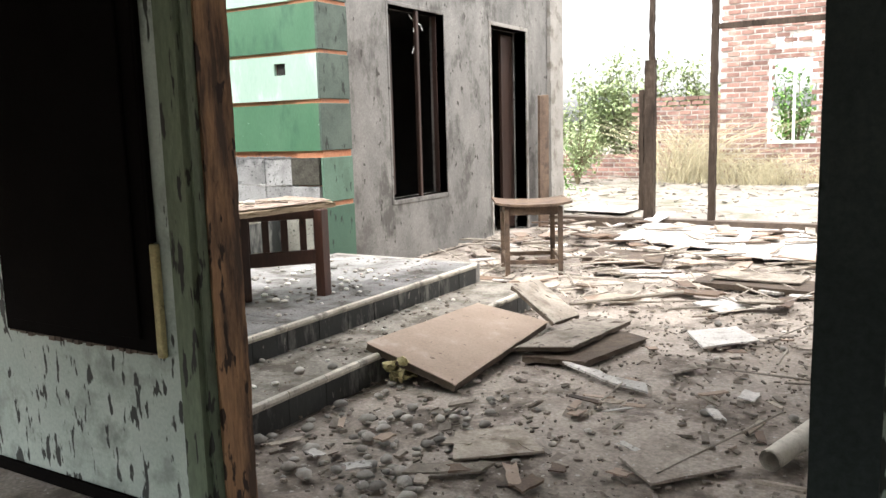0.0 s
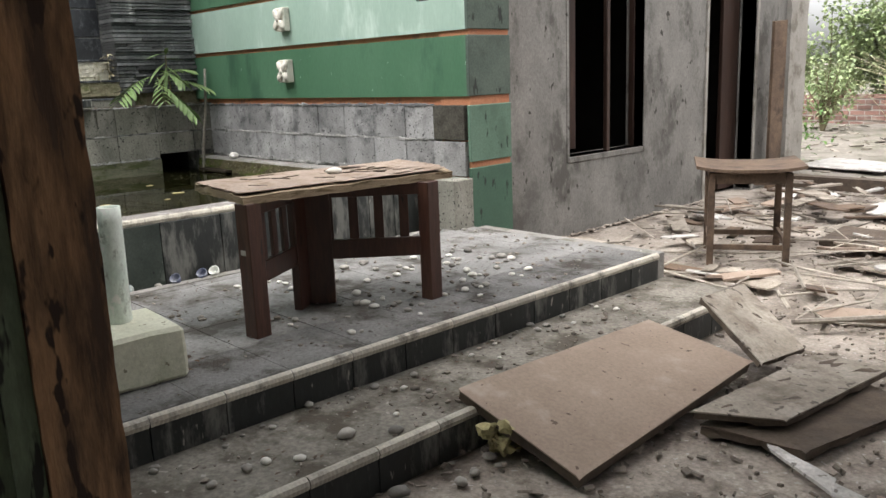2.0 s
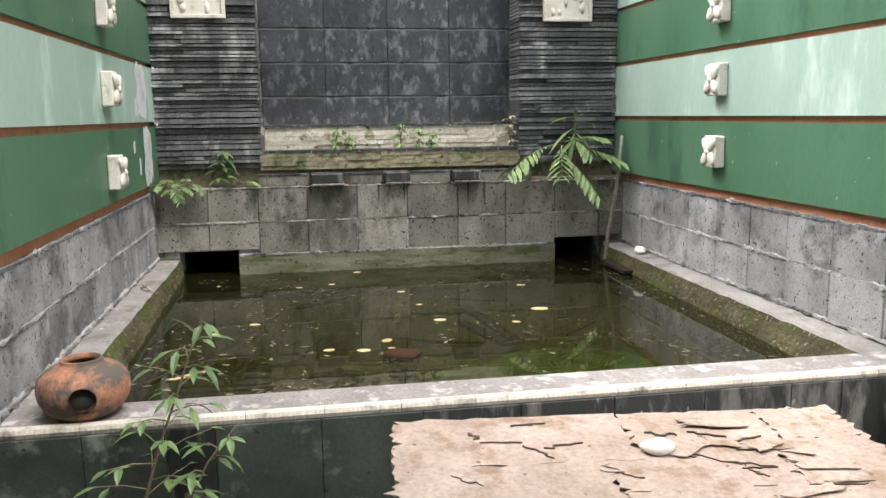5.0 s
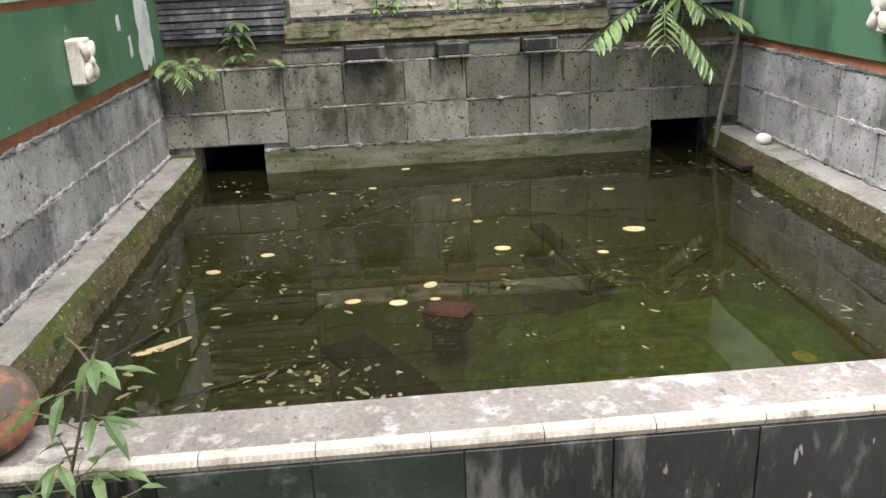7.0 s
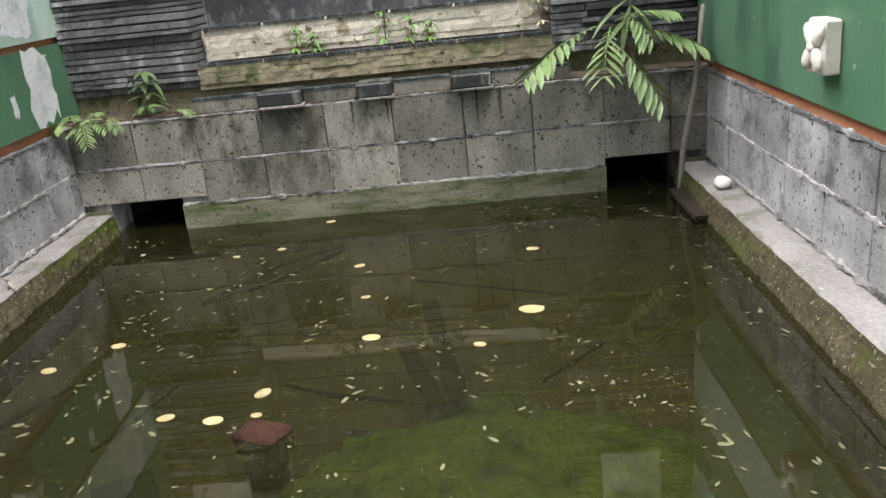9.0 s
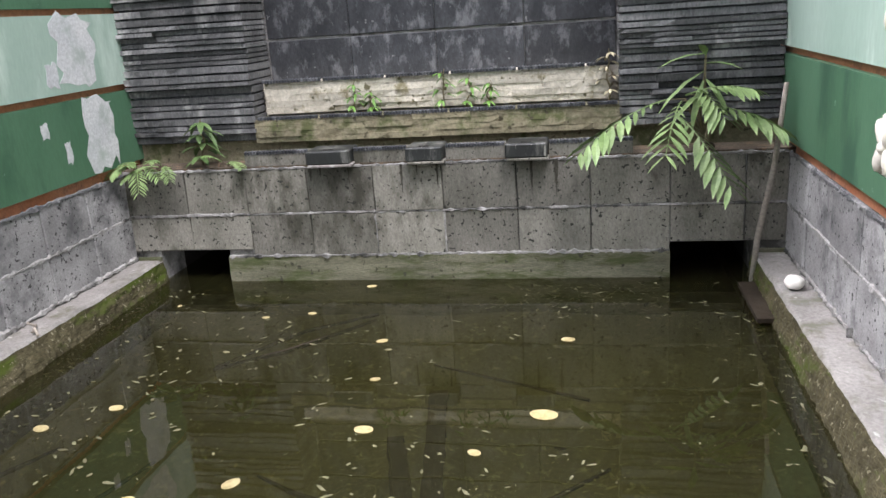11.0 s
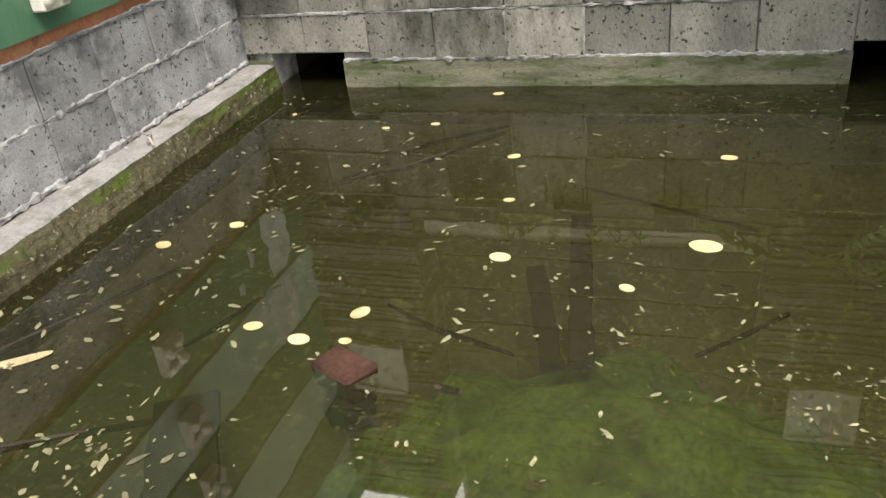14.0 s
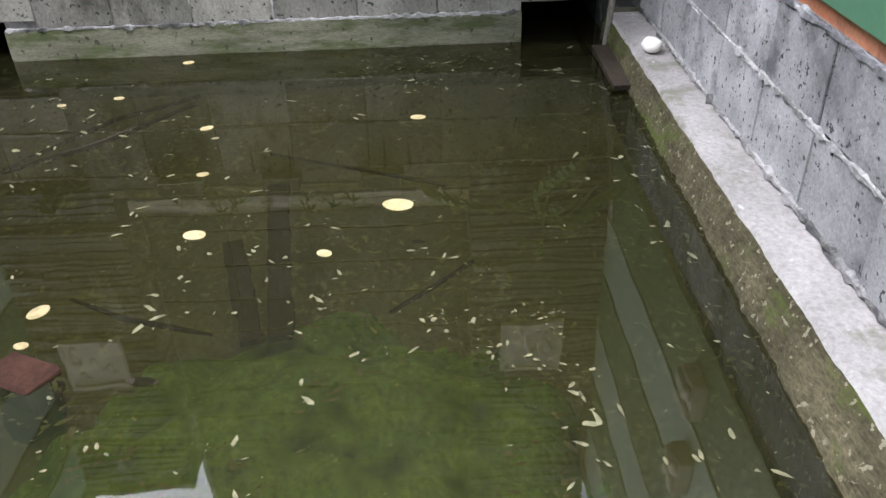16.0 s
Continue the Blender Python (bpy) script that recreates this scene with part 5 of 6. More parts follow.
# ---- boards and debris in the hall ----
def panel_board(name, corners, thick, top_mat, label):
    t = holder(name, label, "board")
    sheet = quad_slab(corners, 0.006, 30, 0.003)
    mid = sum((Vector(p) for p in corners), Vector()) / 4
    for v in sheet.verts:
        if len(v.link_faces) < 4:
            v.co += (v.co - mid) * (0.016 * noise.noise(v.co * 13) + 0.010 * noise.noise(v.co * 41)) * (1 if top_mat == "board" else 4) + Vector((0, 0, 0.006 * noise.noise(v.co * 9)))
    part("face_sheet", sheet, top_mat, t)
    c = [Vector(p) - Vector((0, 0, 0.008)) for p in corners]
    mid = (c[0] + c[1] + c[2] + c[3]) / 4
    inner = [mid + (p - mid) * 0.985 for p in c]
    core = quad_slab(inner, thick, 8, 0.0)
    for v in core.verts:
        v.co += noise.noise_vector(v.co * 16) * (0.008 if top_mat == "board" else 0.02)
    part("core", core, "board_edge", t, "dark rotten core")
    return t


panel_board("broken_door_panel", [(-3.01, 4.06, 0.228), (-2.39, 4.055, 0.055), (-2.39, 5.36, 0.13), (-2.975, 5.41, 0.205)], 0.045, "board", "large faded brown door panel lying against the step")
panel_board("broken_door_panel", [(-2.777, 5.582, 0.32), (-2.803, 6.091, 0.28), (-2.323, 5.769, 0.10), (-2.361, 5.394, 0.12)], 0.028, "sheet", "splintered grey-brown board propped on rubble")
panel_board("broken_door_panel", [(-2.319, 4.687, 0.125), (-2.231, 5.706, 0.115), (-1.923, 5.748, 0.10), (-2.015, 4.874, 0.115)], 0.022, "sheet", "stacked splintered board with rotten edges")
panel_board("broken_door_panel", [(-2.3, 4.729, 0.06), (-2.191, 5.696, 0.06), (-1.725, 5.498, 0.055), (-1.892, 4.77, 0.06)], 0.03, "board_edge", "dark rotten board under the stack")
bm = bmesh.new()
for i in range(26):
    lump(bm, (-2.83 + rng.uniform(-.06, .1), 4.10 + rng.uniform(-.08, .18), 0.035 + rng.uniform(0, .12)), (rng.uniform(.012, .04), rng.uniform(.015, .045), rng.uniform(.012, .04)), i, 1.1, 2)
solid("foam_scrap", bm, "yellow_edge", "yellowed crumpled foam scrap under the door panel", "scrap")


def flat_sheet(corners, mat, label, thick=0.012, category="sheet"):
    s = quad_slab(corners, thick, 4, 0.003)
    for v in s.verts:
        v.co += noise.noise_vector(v.co * 11) * 0.004
    return solid("broken_sheet", s, mat, label, category, group="broken sheets")


flat_sheet([(-1.756, 6.809, 0.03), (-1.467, 6.528, 0.035), (-1.255, 6.923, 0.045), (-1.555, 7.069, 0.05)], "sheet_white", "white patterned ceiling tile lying on the earth")
flat_sheet([(-1.567, 5.883, 0.03), (-1.365, 5.498, 0.03), (-1.063, 5.748, 0.055), (-1.273, 6.081, 0.05)], "sheet_white", "white patterned ceiling tile lying on rubble")
flat_sheet([(-2.061, 3.481, 0.03), (-1.912, 3.2, 0.03), (-1.585, 3.46, 0.035), (-1.838, 3.71, 0.03)], "sheet", "grey flecked board piece lying on pebbles")
flat_sheet([(-2.035, 2.982, 0.03), (-1.74, 3.138, 0.03), (-1.723, 3.242, 0.035), (-2.027, 3.065, 0.04)], "sheet", "narrow curved board piece on the earth")
flat_sheet([(-1.273, 3.564, 0.03), (-1.067, 3.356, 0.03), (-0.777, 3.689, 0.04), (-1.135, 3.928, 0.035)], "dirt", "earth-covered crumpled board piece")
flat_sheet([(-2.062, 4.791, 0.05), (-2.01, 4.729, 0.05), (-1.715, 4.562, 0.04), (-1.738, 4.656, 0.05)], "sheet_white", "torn strip of white board")
flat_sheet([(-1.747, 4.635, 0.045), (-1.715, 4.552, 0.04), (-1.412, 4.458, 0.035), (-1.455, 4.562, 0.05)], "sheet_white", "torn strip of white board")
flat_sheet([(-3.625, 9.908, 0.07), (-2.111, 9.492, 0.08), (-1.768, 11.26, 0.09), (-3.474, 11.468, 0.1)], "sheet_white", "large pale ceiling sheet sagging over rubble")
flat_sheet([(-2.202, 9.18, 0.07), (-0.692, 8.868, 0.08), (-0.444, 10.532, 0.09), (-2.048, 10.636, 0.08)], "sheet_white", "large pale ceiling sheet on rubble")
flat_sheet([(-3.721, 11.364, 0.06), (-3.467, 11.26, 0.06), (-3.236, 11.832, 0.22), (-3.487, 11.884, 0.22)], "sheet_white", "white board piece propped on the sill")
flat_sheet([(-3.382, 8.556, 0.05), (-2.478, 8.452, 0.06), (-2.597, 9.024, 0.075), (-3.4, 9.128, 0.07)], "board_edge", "stack of dark rotten boards", 0.05)
flat_sheet([(-1.95, 7.568, 0.06), (-0.845, 7.412, 0.07), (-0.809, 7.828, 0.08), (-1.864, 7.984, 0.07)], "board_edge", "dark rotten boards on the earth", 0.05)
flat_sheet([(-1.804, 7.672, 0.09), (-1.052, 7.62, 0.1), (-1.014, 7.984, 0.1), (-1.765, 8.036, 0.1)], "sheet", "pale board piece on dark boards")

r4 = random.Random(21)
sheet_meshes = []
for i in range(10):
    bm = bmesh.new()
    slab(bm, ragged(r4, 1, 1, 9, 0.22), -0.5, 0.5)
    sheet_meshes.append([mesh_of("broken_sheet", bm.copy(), m) for m in ("sheet", "sheet", "sheet_white", "board", "brown_wood")])
    bm.free()
k = 0
while k < 250:
    x, y = r4.uniform(-4.9, 1.4), 6.6 + 4.9 * r4.random() ** 0.75
    if math.hypot(x + 3.5, y - 7.7) < 0.45 or (x < -3.4 and y < 6.6):
        continue
    w, d = r4.uniform(0.04, 0.22), r4.uniform(0.12, 0.6)
    ob = new("broken_sheet", r4.choice(r4.choice(sheet_meshes)))
    ob.matrix_world = Matrix.Translation((x, y, 0.03 + r4.random() * (0.045 if y < 8.6 else 0.11))) @ Euler((r4.gauss(0, 0.05), r4.gauss(0, 0.06), r4.uniform(0, 6.3))).to_matrix().to_4x4() @ Matrix.Diagonal((w, d, r4.uniform(0.008, 0.02), 1))
    tagged(ob, "broken ceiling sheet piece lying among the rubble", "sheet", "broken sheets")
    k += 1
for i in range(150):
    x, y = r4.uniform(-2.9, 0.9), r4.uniform(2.9, 6.9)
    if x < -1.7 and y > 3.6:
        continue
    ob = new("broken_sheet", r4.choice(r4.choice(sheet_meshes)))
    ob.matrix_world = Matrix.Translation((x, y, 0.022 + r4.random() * 0.01)) @ Euler((r4.gauss(0, 0.04), r4.gauss(0, 0.04), r4.uniform(0, 6.3))).to_matrix().to_4x4() @ Matrix.Diagonal((r4.uniform(0.015, 0.09) if i > 20 else r4.uniform(0.04, 0.12), r4.uniform(0.05, 0.2), r4.uniform(0.004, 0.01), 1))
    tagged(ob, "small broken board scrap on the earth", "scrap", "broken sheets")

stick_meshes = []
for i in range(5):
    bm = bmesh.new()
    pts = [(0.02 * noise.noise(Vector((i, s, 0))), -0.5 + s / 5, 0.02 * noise.noise(Vector((s, i, 4)))) for s in range(6)]
    tube(bm, pts, [0.010, 0.012, 0.011, 0.012, 0.010, 0.005], 5)
    stick_meshes.append(mesh_of("lath", bm, "stick"))
for i in range(190):
    x, y = r4.uniform(-4.8, 1.2), r4.uniform(3.2, 11.4) if i < 60 else r4.uniform(6.4, 11.4)
    if x < -3.2 and y < 6.7 or (x < -1.75 and 3.7 < y < 6.0):
        continue
    ob = new("lath", r4.choice(stick_meshes))
    ob.matrix_world = Matrix.Translation((x, y, 0.04 + 0.05 * r4.random() * (y > 6.5))) @ Euler((r4.gauss(0, 0.05), 0, r4.uniform(0, 6.3))).to_matrix().to_4x4() @ Matrix.Diagonal((r4.uniform(.4, 1.1), r4.uniform(0.12, 1.1), r4.uniform(.3, .9), 1))
    tagged(ob, "splintered wooden lath among the rubble", "lath", "loose laths")
bm = bmesh.new()
tube(bm, [(-2.61, 6.289, 0.05), (-2.222, 6.684, 0.06), (-1.883, 7.017, 0.07)], [0.016, 0.018, 0.014], 6)
solid("lath", bm, "stick", "long pale splintered lath on the earth", "lath", group="loose laths")
bm = bmesh.new()
turned(bm, [(0.048, 0), (0.048, 0.6), (0.04, 0.6), (0.04, 0.0)], 18)
bm.transform(pose(-0.675, 3.745, 0.055, 0, 0, 0) @ Matrix.Rotation(radians(-17), 4, "Z") @ Matrix.Rotation(radians(-87), 4, "X"))
solid("plastic_pipe", bm, "carved", "cream plastic pipe length lying on the earth", "pipe", smooth=True)


def pebble_set(material, count, seed):
    out = []
    for i in range(count):
        bm = bmesh.new()
        lump(bm, (0, 0, 0), (1, 0.78, 0.5), seed + i, 0.3, 2)
        out.append(mesh_of("pebble", bm, material, True))
    return out


peb, pale = pebble_set("pebble", 5, 3), pebble_set("pale_pebble", 4, 30)


def pebbles(count, area, z, size, label, meshes, group):
    for i in range(count):
        x, y = r4.uniform(area[0], area[1]), r4.uniform(area[2], area[3])
        s = r4.uniform(*size)
        ob = new("pebble", r4.choice(meshes))
        ob.matrix_world = Matrix.Translation((x, y, z + s * 0.36)) @ pose(0, 0, 0, 0, 0, r4.uniform(0, 360)) @ Matrix.Diagonal((s, s, s, 1))
        tagged(ob, label, "pebble", group)


pebbles(26, (-4.9, -3.6, 3.9, 5.4), DECK, (0.014, 0.028), "pale river pebble on the dusty deck", pale, "deck pebbles")
pebbles(50, (-5.1, -3.6, 3.9, 6.2), DECK, (0.010, 0.024), "dark river pebble on the dusty deck", peb, "deck pebbles")
pebbles(9, (-3.40, -2.98, 2.6, 4.2), 0.166, (0.016, 0.04), "river pebble on the dirty step", peb, "step pebbles")
pebbles(12, (-3.40, -2.98, 2.5, 5.6), 0.166, (0.012, 0.024), "pale pebble on the dirty step", pale, "step pebbles")
pebbles(26, (-3.45, -3.36, 2.5, 5.9), 0.166, (0.010, 0.026), "river pebble against the step riser", peb, "step pebbles")
pebbles(60, (-2.9, -1.9, 2.7, 3.75), 0.0, (0.016, 0.045), "river pebble on the earth floor", peb, "floor pebbles")
pebbles(50, (-2.2, 0.4, 2.8, 6.5), 0.0, (0.012, 0.04), "river pebble on the earth floor", peb, "floor pebbles")

pebbles(36, (-2.85, -1.5, 2.75, 4.2), 0.0, (0.012, 0.030), "river pebble on the earth floor", peb, "floor pebbles")
pebbles(34, (-4.75, -3.75, 4.3, 5.6), DECK, (0.016, 0.034), "pale river pebble on the dusty deck", pale + peb, "deck pebbles")

bm = bmesh.new()
for i in range(5200):
    near = i % 2
    x, y = (r4.uniform(-3.0, 0.9), r4.uniform(2.5, 6.6)) if near else (r4.uniform(-4.9, 1.5), r4.uniform(6.4, 11.5))
    a, s = r4.uniform(0, 6.3), r4.uniform(0.004, 0.02) if i % 25 else r4.uniform(0.03, 0.06)
    l = s * r4.uniform(0.6, 3.0)
    box(bm, -s / 2, s / 2, -l / 2, l / 2, 0, r4.uniform(0.004, 0.014), Matrix.Translation((x, y, 0.004)) @ Euler((r4.gauss(0, .25), r4.gauss(0, .25), a)).to_matrix().to_4x4())
solid("floor_grit", bm, "grit", "scattered splinters and grit over the earth floor", "grit", "stuff")
bm = bmesh.new()
for i in range(1500):
    y = 2.4 + abs(r4.gauss(0, 0.42)) if i < 1100 else r4.uniform(2.4, 6.2)
    x = r4.uniform(-5.2, -3.75) if i < 1100 else r4.uniform(-5.2, -3.55)
    s = r4.uniform(0.012, 0.04) if i < 1100 else r4.uniform(0.006, 0.018)
    if noise.noise(Vector((x * 3.5, y * 3.5, 11))) + 0.4 * noise.noise(Vector((x * 11, y * 11, 2))) < (0.0 if i < 1100 else -0.3):
        continue
    a = r4.uniform(0, 6.3)
    leaf(bm, (x, y, DECK + 0.004 + 0.012 * r4.random() * (i < 1100)), (math.cos(a), math.sin(a), r4.uniform(-0.05, 0.12)), (r4.gauss(0, .3), r4.gauss(0, .3), 1), s, s * 0.6, r4.uniform(-0.15, 0.25))
for i in range(160):
    s, a = r4.uniform(0.008, 0.03), r4.uniform(0, 6.3)
    leaf(bm, (r4.uniform(-3.43, -2.97), r4.uniform(2.4, 6.2), 0.171), (math.cos(a), math.sin(a), 0.05), (0, 0, 1), s, s * 0.5, 0.1)
solid("leaf_litter", bm, "dead_leaf", "dead leaves and dirt crumbs on the deck and step", "litter", "stuff")

# litter along the gutter
for cx, cy, tn in ((-4.75, 2.62, 20), (-4.98, 2.95, 70), (-4.45, 2.52, -30)):
    bm = bmesh.new()
    slab(bm, ragged(r4, 0.16, 0.09, 14, 0.3), 0.0, 0.003)
    for v in bm.verts:
        v.co.z += 0.012 * abs(noise.noise(v.co * 14))
    bm.transform(pose(cx, cy, DECK + 0.006, 0, 0, tn))
    solid("plastic_scrap", bm, "bottle", "torn pale plastic scrap on the littered deck", "scrap", group="plastic scraps")
bm = bmesh.new()
tube(bm, [(0, 0, 0), (0, 0.09, 0), (0, 0.13, 0), (0, 0.16, 0)], [0.032, 0.034, 0.03, 0.014], 12)
bm.transform(pose(-5.30, 3.65, 0.31, 0, 12, 60))
solid("plastic_bottle", bm, "bottle", "dusty crushed plastic bottle in the gutter", "bottle", smooth=True)
for y, mat in ((3.95, "blue"), (4.12, "blue"), (4.2, "far_wall")):
    bm = bmesh.new()
    turned(bm, [(0.0, 0.0), (0.024, 0.004), (0.030, 0.038), (0.033, 0.04), (0.027, 0.010), (0.0, 0.008)], 16)
    bm.transform(pose(-5.26, y, 0.335, 40, 10, 20))
    solid("plastic_cup", bm, mat, "discarded small plastic cup in the gutter", "cup", group="plastic cups", smooth=True)
pebbles(14, (-5.4, -5.2, 3.3, 5.7), 0.29, (0.02, 0.04), "river pebble in the gutter", peb, "gutter pebbles")

# ---- litter on the deck and the step ----
r9 = random.Random(33)
for name, x0, x1, z, cnt, lab in (("deck_litter", -5.15, -3.53, 0.331, 520, "dry leaf scraps, grit and splinters strewn over the tiles"), ("step_litter", -3.44, -2.96, 0.167, 340, "grit, splinters and leaf scraps on the step")):
    bm = bmesh.new()
    for i in range(cnt):
        x, y = r9.uniform(x0, x1), r9.uniform(2.42, 6.2)
        if noise.noise(Vector((x * 2.2, y * 1.6, 5))) + 0.2 * r9.random() < -0.05:
            continue
        s = 0.004 + 0.016 * r9.random() ** 3
        if i % 3:
            lump(bm, (x, y, z + s * 0.35), (s, s * r9.uniform(.6, 1.4), s * 0.55), i, 0.7, 1)
        else:
            box(bm, -s, s, -s * 0.35, s * 0.35, -0.0015, 0.0015, Matrix.Translation((x, y, z + 0.004)) @ Euler((r9.gauss(0, .15), r9.gauss(0, .15), r9.uniform(0, 6.3))).to_matrix().to_4x4())
    solid(name, bm, "grit", lab, "litter", "stuff")

# ---- things in and around the pond ----
bm = bmesh.new()
lump(bm, (-8.50, 6.18, SHELF + 0.026), (0.06, 0.045, 0.034), 4, 0.15, 3)
solid("white_stone", bm, "pale_pebble", "smooth white stone on the cement ledge", "stone", smooth=True)
bm = bmesh.new()
tube(bm, [(-8.98, 6.06, 0.34), (-9.0, 6.10, 0.8), (-9.0, 6.17, 1.2), (-9.02, 6.215, 1.63)], [0.016, 0.017, 0.016, 0.013], 8)
solid("leaning_stick", bm, "stick", "thin brown stick leaning in the pond corner", "stick", smooth=True)
bm = bmesh.new()
box(bm, -8.90, -8.36, 5.99, 6.075, WATER + 0.012, WATER + 0.036)
solid("sodden_board", bm, "wet_wood", "sodden dark board floating against the ledge", "board")

bm = bmesh.new()
xs, ys = [-7.2 + 0.025 * i for i in range(60)], [3.85 + 0.025 * i for i in range(78)]
g = []
for x in xs:
    row = []
    for y in ys:
        d = ((x + 6.3) / 0.68) ** 2 + ((y - 4.8) / 0.78) ** 2
        d += 0.55 * noise.noise(Vector((x * 3, y * 3, 0))) + 0.3 * noise.noise(Vector((x * 9, y * 9, 0)))
        z = 0.30 + 0.235 * max(0.0, 1 - max(0, d)) ** 0.5 + (0.02 * noise.noise(Vector((x * 12, y * 12, 3))) if d < 1 else 0)
        row.append(bm.verts.new((x, y, min(z, WATER - 0.012))))
    g.append(row)
for a, b in zip(g, g[1:]):
    for j in range(len(ys) - 1):
        bm.faces.new((a[j], b[j], b[j + 1], a[j + 1]))
solid("algae_mass", bm, "algae", "cloud of green algae just under the water", "algae", "stuff", smooth=True)

bm = boxed(-0.092, 0.092, -0.06, 0.06, 0.49, 0.582, 0.010, 0.008)
bm.transform(pose(-6.61, 4.015, 0.525, 3, -2, 62) @ pose(0, 0, -0.54))
solid("brick", bm, "wet_brick", "wet broken red brick resting on a sunken stone", "brick")
bm = bmesh.new()
lump(bm, (-6.61, 4.015, 0.41), (0.08, 0.08, 0.09), 6, 0.3, 2)
solid("sunken_stone", bm, "wet_wood", "dark stone sunk under the brick", "stone", smooth=True)


def sunk(points, radii, label, name="sunken_stick"):
    bm = bmesh.new()
    tube(bm, points, radii, 6)
    return solid(name, bm, "wet_wood", label, "stick", group="sunken sticks")


S = WATER - 0.009
sunk([(-6.95, 4.03, S), (-6.85, 4.22, S - .005), (-6.79, 4.38, S), (-6.75, 4.5, S)], [.006, .010, .009, .005], "thin dark stick in the water")
sunk([(-6.82, 5.01, S), (-6.94, 5.14, S), (-7.07, 5.27, S)], [.007, .008, .007], "thin dark stick in the water")
sunk([(-7.82, 3.45, S), (-8.06, 3.76, S), (-8.45, 4.08, S)], [.008, .012, .008], "long dark stick in the water")
sunk([(-7.85, 3.45, S), (-8.3, 3.75, S), (-8.56, 4.07, S - .01)], [.006, .010, .008], "long dark stick in the water")
sunk([(-5.98, 2.89, S), (-6.13, 3.22, S), (-6.29, 3.55, S)], [.008, .012, .009], "dark stick in the water")
sunk([(-6.59, 3.42, S), (-6.72, 3.48, S - .005), (-7.02, 3.59, S)], [.006, .008, .006], "thin dark stick in the water")
sunk([(-6.37, 2.73, S), (-6.69, 2.92, S), (-7.11, 3.13, S - .01)], [.014, .012, .006], "thin dark stick in the water")
sunk([(-7.9, 4.5, S), (-7.6, 5.2, S - .01)], [.005, .007], "thin dark stick in the water")
for (x0, y0), (x1, y1), w in (((-7.63, 4.57), (-6.73, 4.70), 0.072), ((-7.24, 4.47), (-6.715, 4.62), 0.068), ((-6.40, 3.60), (-5.78, 3.95), 0.19)):
    bm = bmesh.new()
    a = math.degrees(math.atan2(y1 - y0, x1 - x0))
    l = math.hypot(x1 - x0, y1 - y0)
    box(bm, -l / 2, l / 2, -w / 2, w / 2, -0.012, 0.012)
    bmesh.ops.subdivide_edges(bm, edges=[e for e in bm.edges if abs(e.verts[0].co.x - e.verts[1].co.x) > 0.1], cuts=12)
    for v in bm.verts:
        v.co.y += 0.012 * noise.noise(v.co * 18)
    bm.transform(pose((x0 + x1) / 2, (y0 + y1) / 2, WATER - 0.0135, 0, 0, a))
    solid("sunken_plank", bm, "wet_wood", "dark sodden plank just under the water", "plank", group="sunken planks")


def floating_leaf(x, y, size, turn, label="pale yellow leaf floating on the pond", mat="float_leaf", ratio=0.74):
    bm = bmesh.new()
    pts = [(size * math.cos(2 * math.pi * i / 14) * (1 + 0.08 * noise.noise(Vector((i, x, y)))), size * ratio * math.sin(2 * math.pi * i / 14)) for i in range(14)]
    slab(bm, pts, 0.0, 0.0018)
    for v in bm.verts:
        v.co.z += 0.04 * (v.co.x ** 2 + v.co.y ** 2) / max(size, 0.01)
    bm.transform(pose(x, y, WATER + 0.001, 0, 0, turn))
    return solid("floating_leaf", bm, mat, label, "leaf", group="floating leaves")


for x, y, s, t in ((-7.428, 5.026, 0.056, 80), (-7.278, 4.335, 0.040, 80), (-7.134, 4.789, 0.027, 60), (-6.754, 3.629, 0.033, 100), (-6.709, 3.817, 0.038, 80), (-6.878, 3.96, 0.037, 150), (-7.218, 2.971, 0.036, 70), (-7.407, 3.198, 0.034, 80), (-8.147, 4.194, 0.030, 120), (-8.177, 5.101, 0.034, 80), (-8.461, 3.461, 0.022, 80), (-8.521, 3.707, 0.025, 80), (-8.964, 3.928, 0.03, 100), (-7.721, 4.268, 0.024, 100), (-8.641, 2.859, 0.018, 30), (-6.723, 3.971, 0.022, 80)):
    floating_leaf(x, y, s, t)
floating_leaf(-6.45, 2.922, 0.122, 124, "long cream leaf with brown spots floating on the pond", "dry_leaf", 0.2)
floating_leaf(-6.013, 5.184, 0.045, 20, "bright yellow leaf floating near the rim", "yellow_leaf", 0.8).location.z -= 0.008
floating_leaf(-6.556, 4.357, 0.045, 80, "dark wet leaf floating on the pond", "wet_wood", 0.4).location.z -= 0.004
floating_leaf(-7.188, 5.097, 0.024, 80, "dark wet leaf floating on the pond", "wet_wood", 0.4).location.z -= 0.004
bm = bmesh.new()
for i in range(6800):
    x, y = r4.uniform(-9.0, -5.75), r4.uniform(2.6, 6.05)
    if noise.noise(Vector((x * 1.3, y * 1.3, 7))) + 0.6 * noise.noise(Vector((x * 4, y * 4, 1))) < -0.05:
        continue
    a, s = r4.uniform(0, 6.3), 0.003 + 0.010 * r4.random() ** 1.8
    l = s * r4.uniform(1.0, 3.0)
    w5 = [r4.uniform(0.45, 1.25) for q in range(6)]
    vs = [bm.verts.new((x + (c * math.cos(a) * l - d * math.sin(a) * s) * f, y + (c * math.sin(a) * l + d * math.cos(a) * s) * f, WATER + (0.002 if i % 9 == 0 else -0.007))) for (c, d), f in zip(((-1, 0), (-.3, .7), (.5, .6), (1, 0), (.3, -.7), (-.5, -.6)), w5)]
    bm.faces.new(vs)
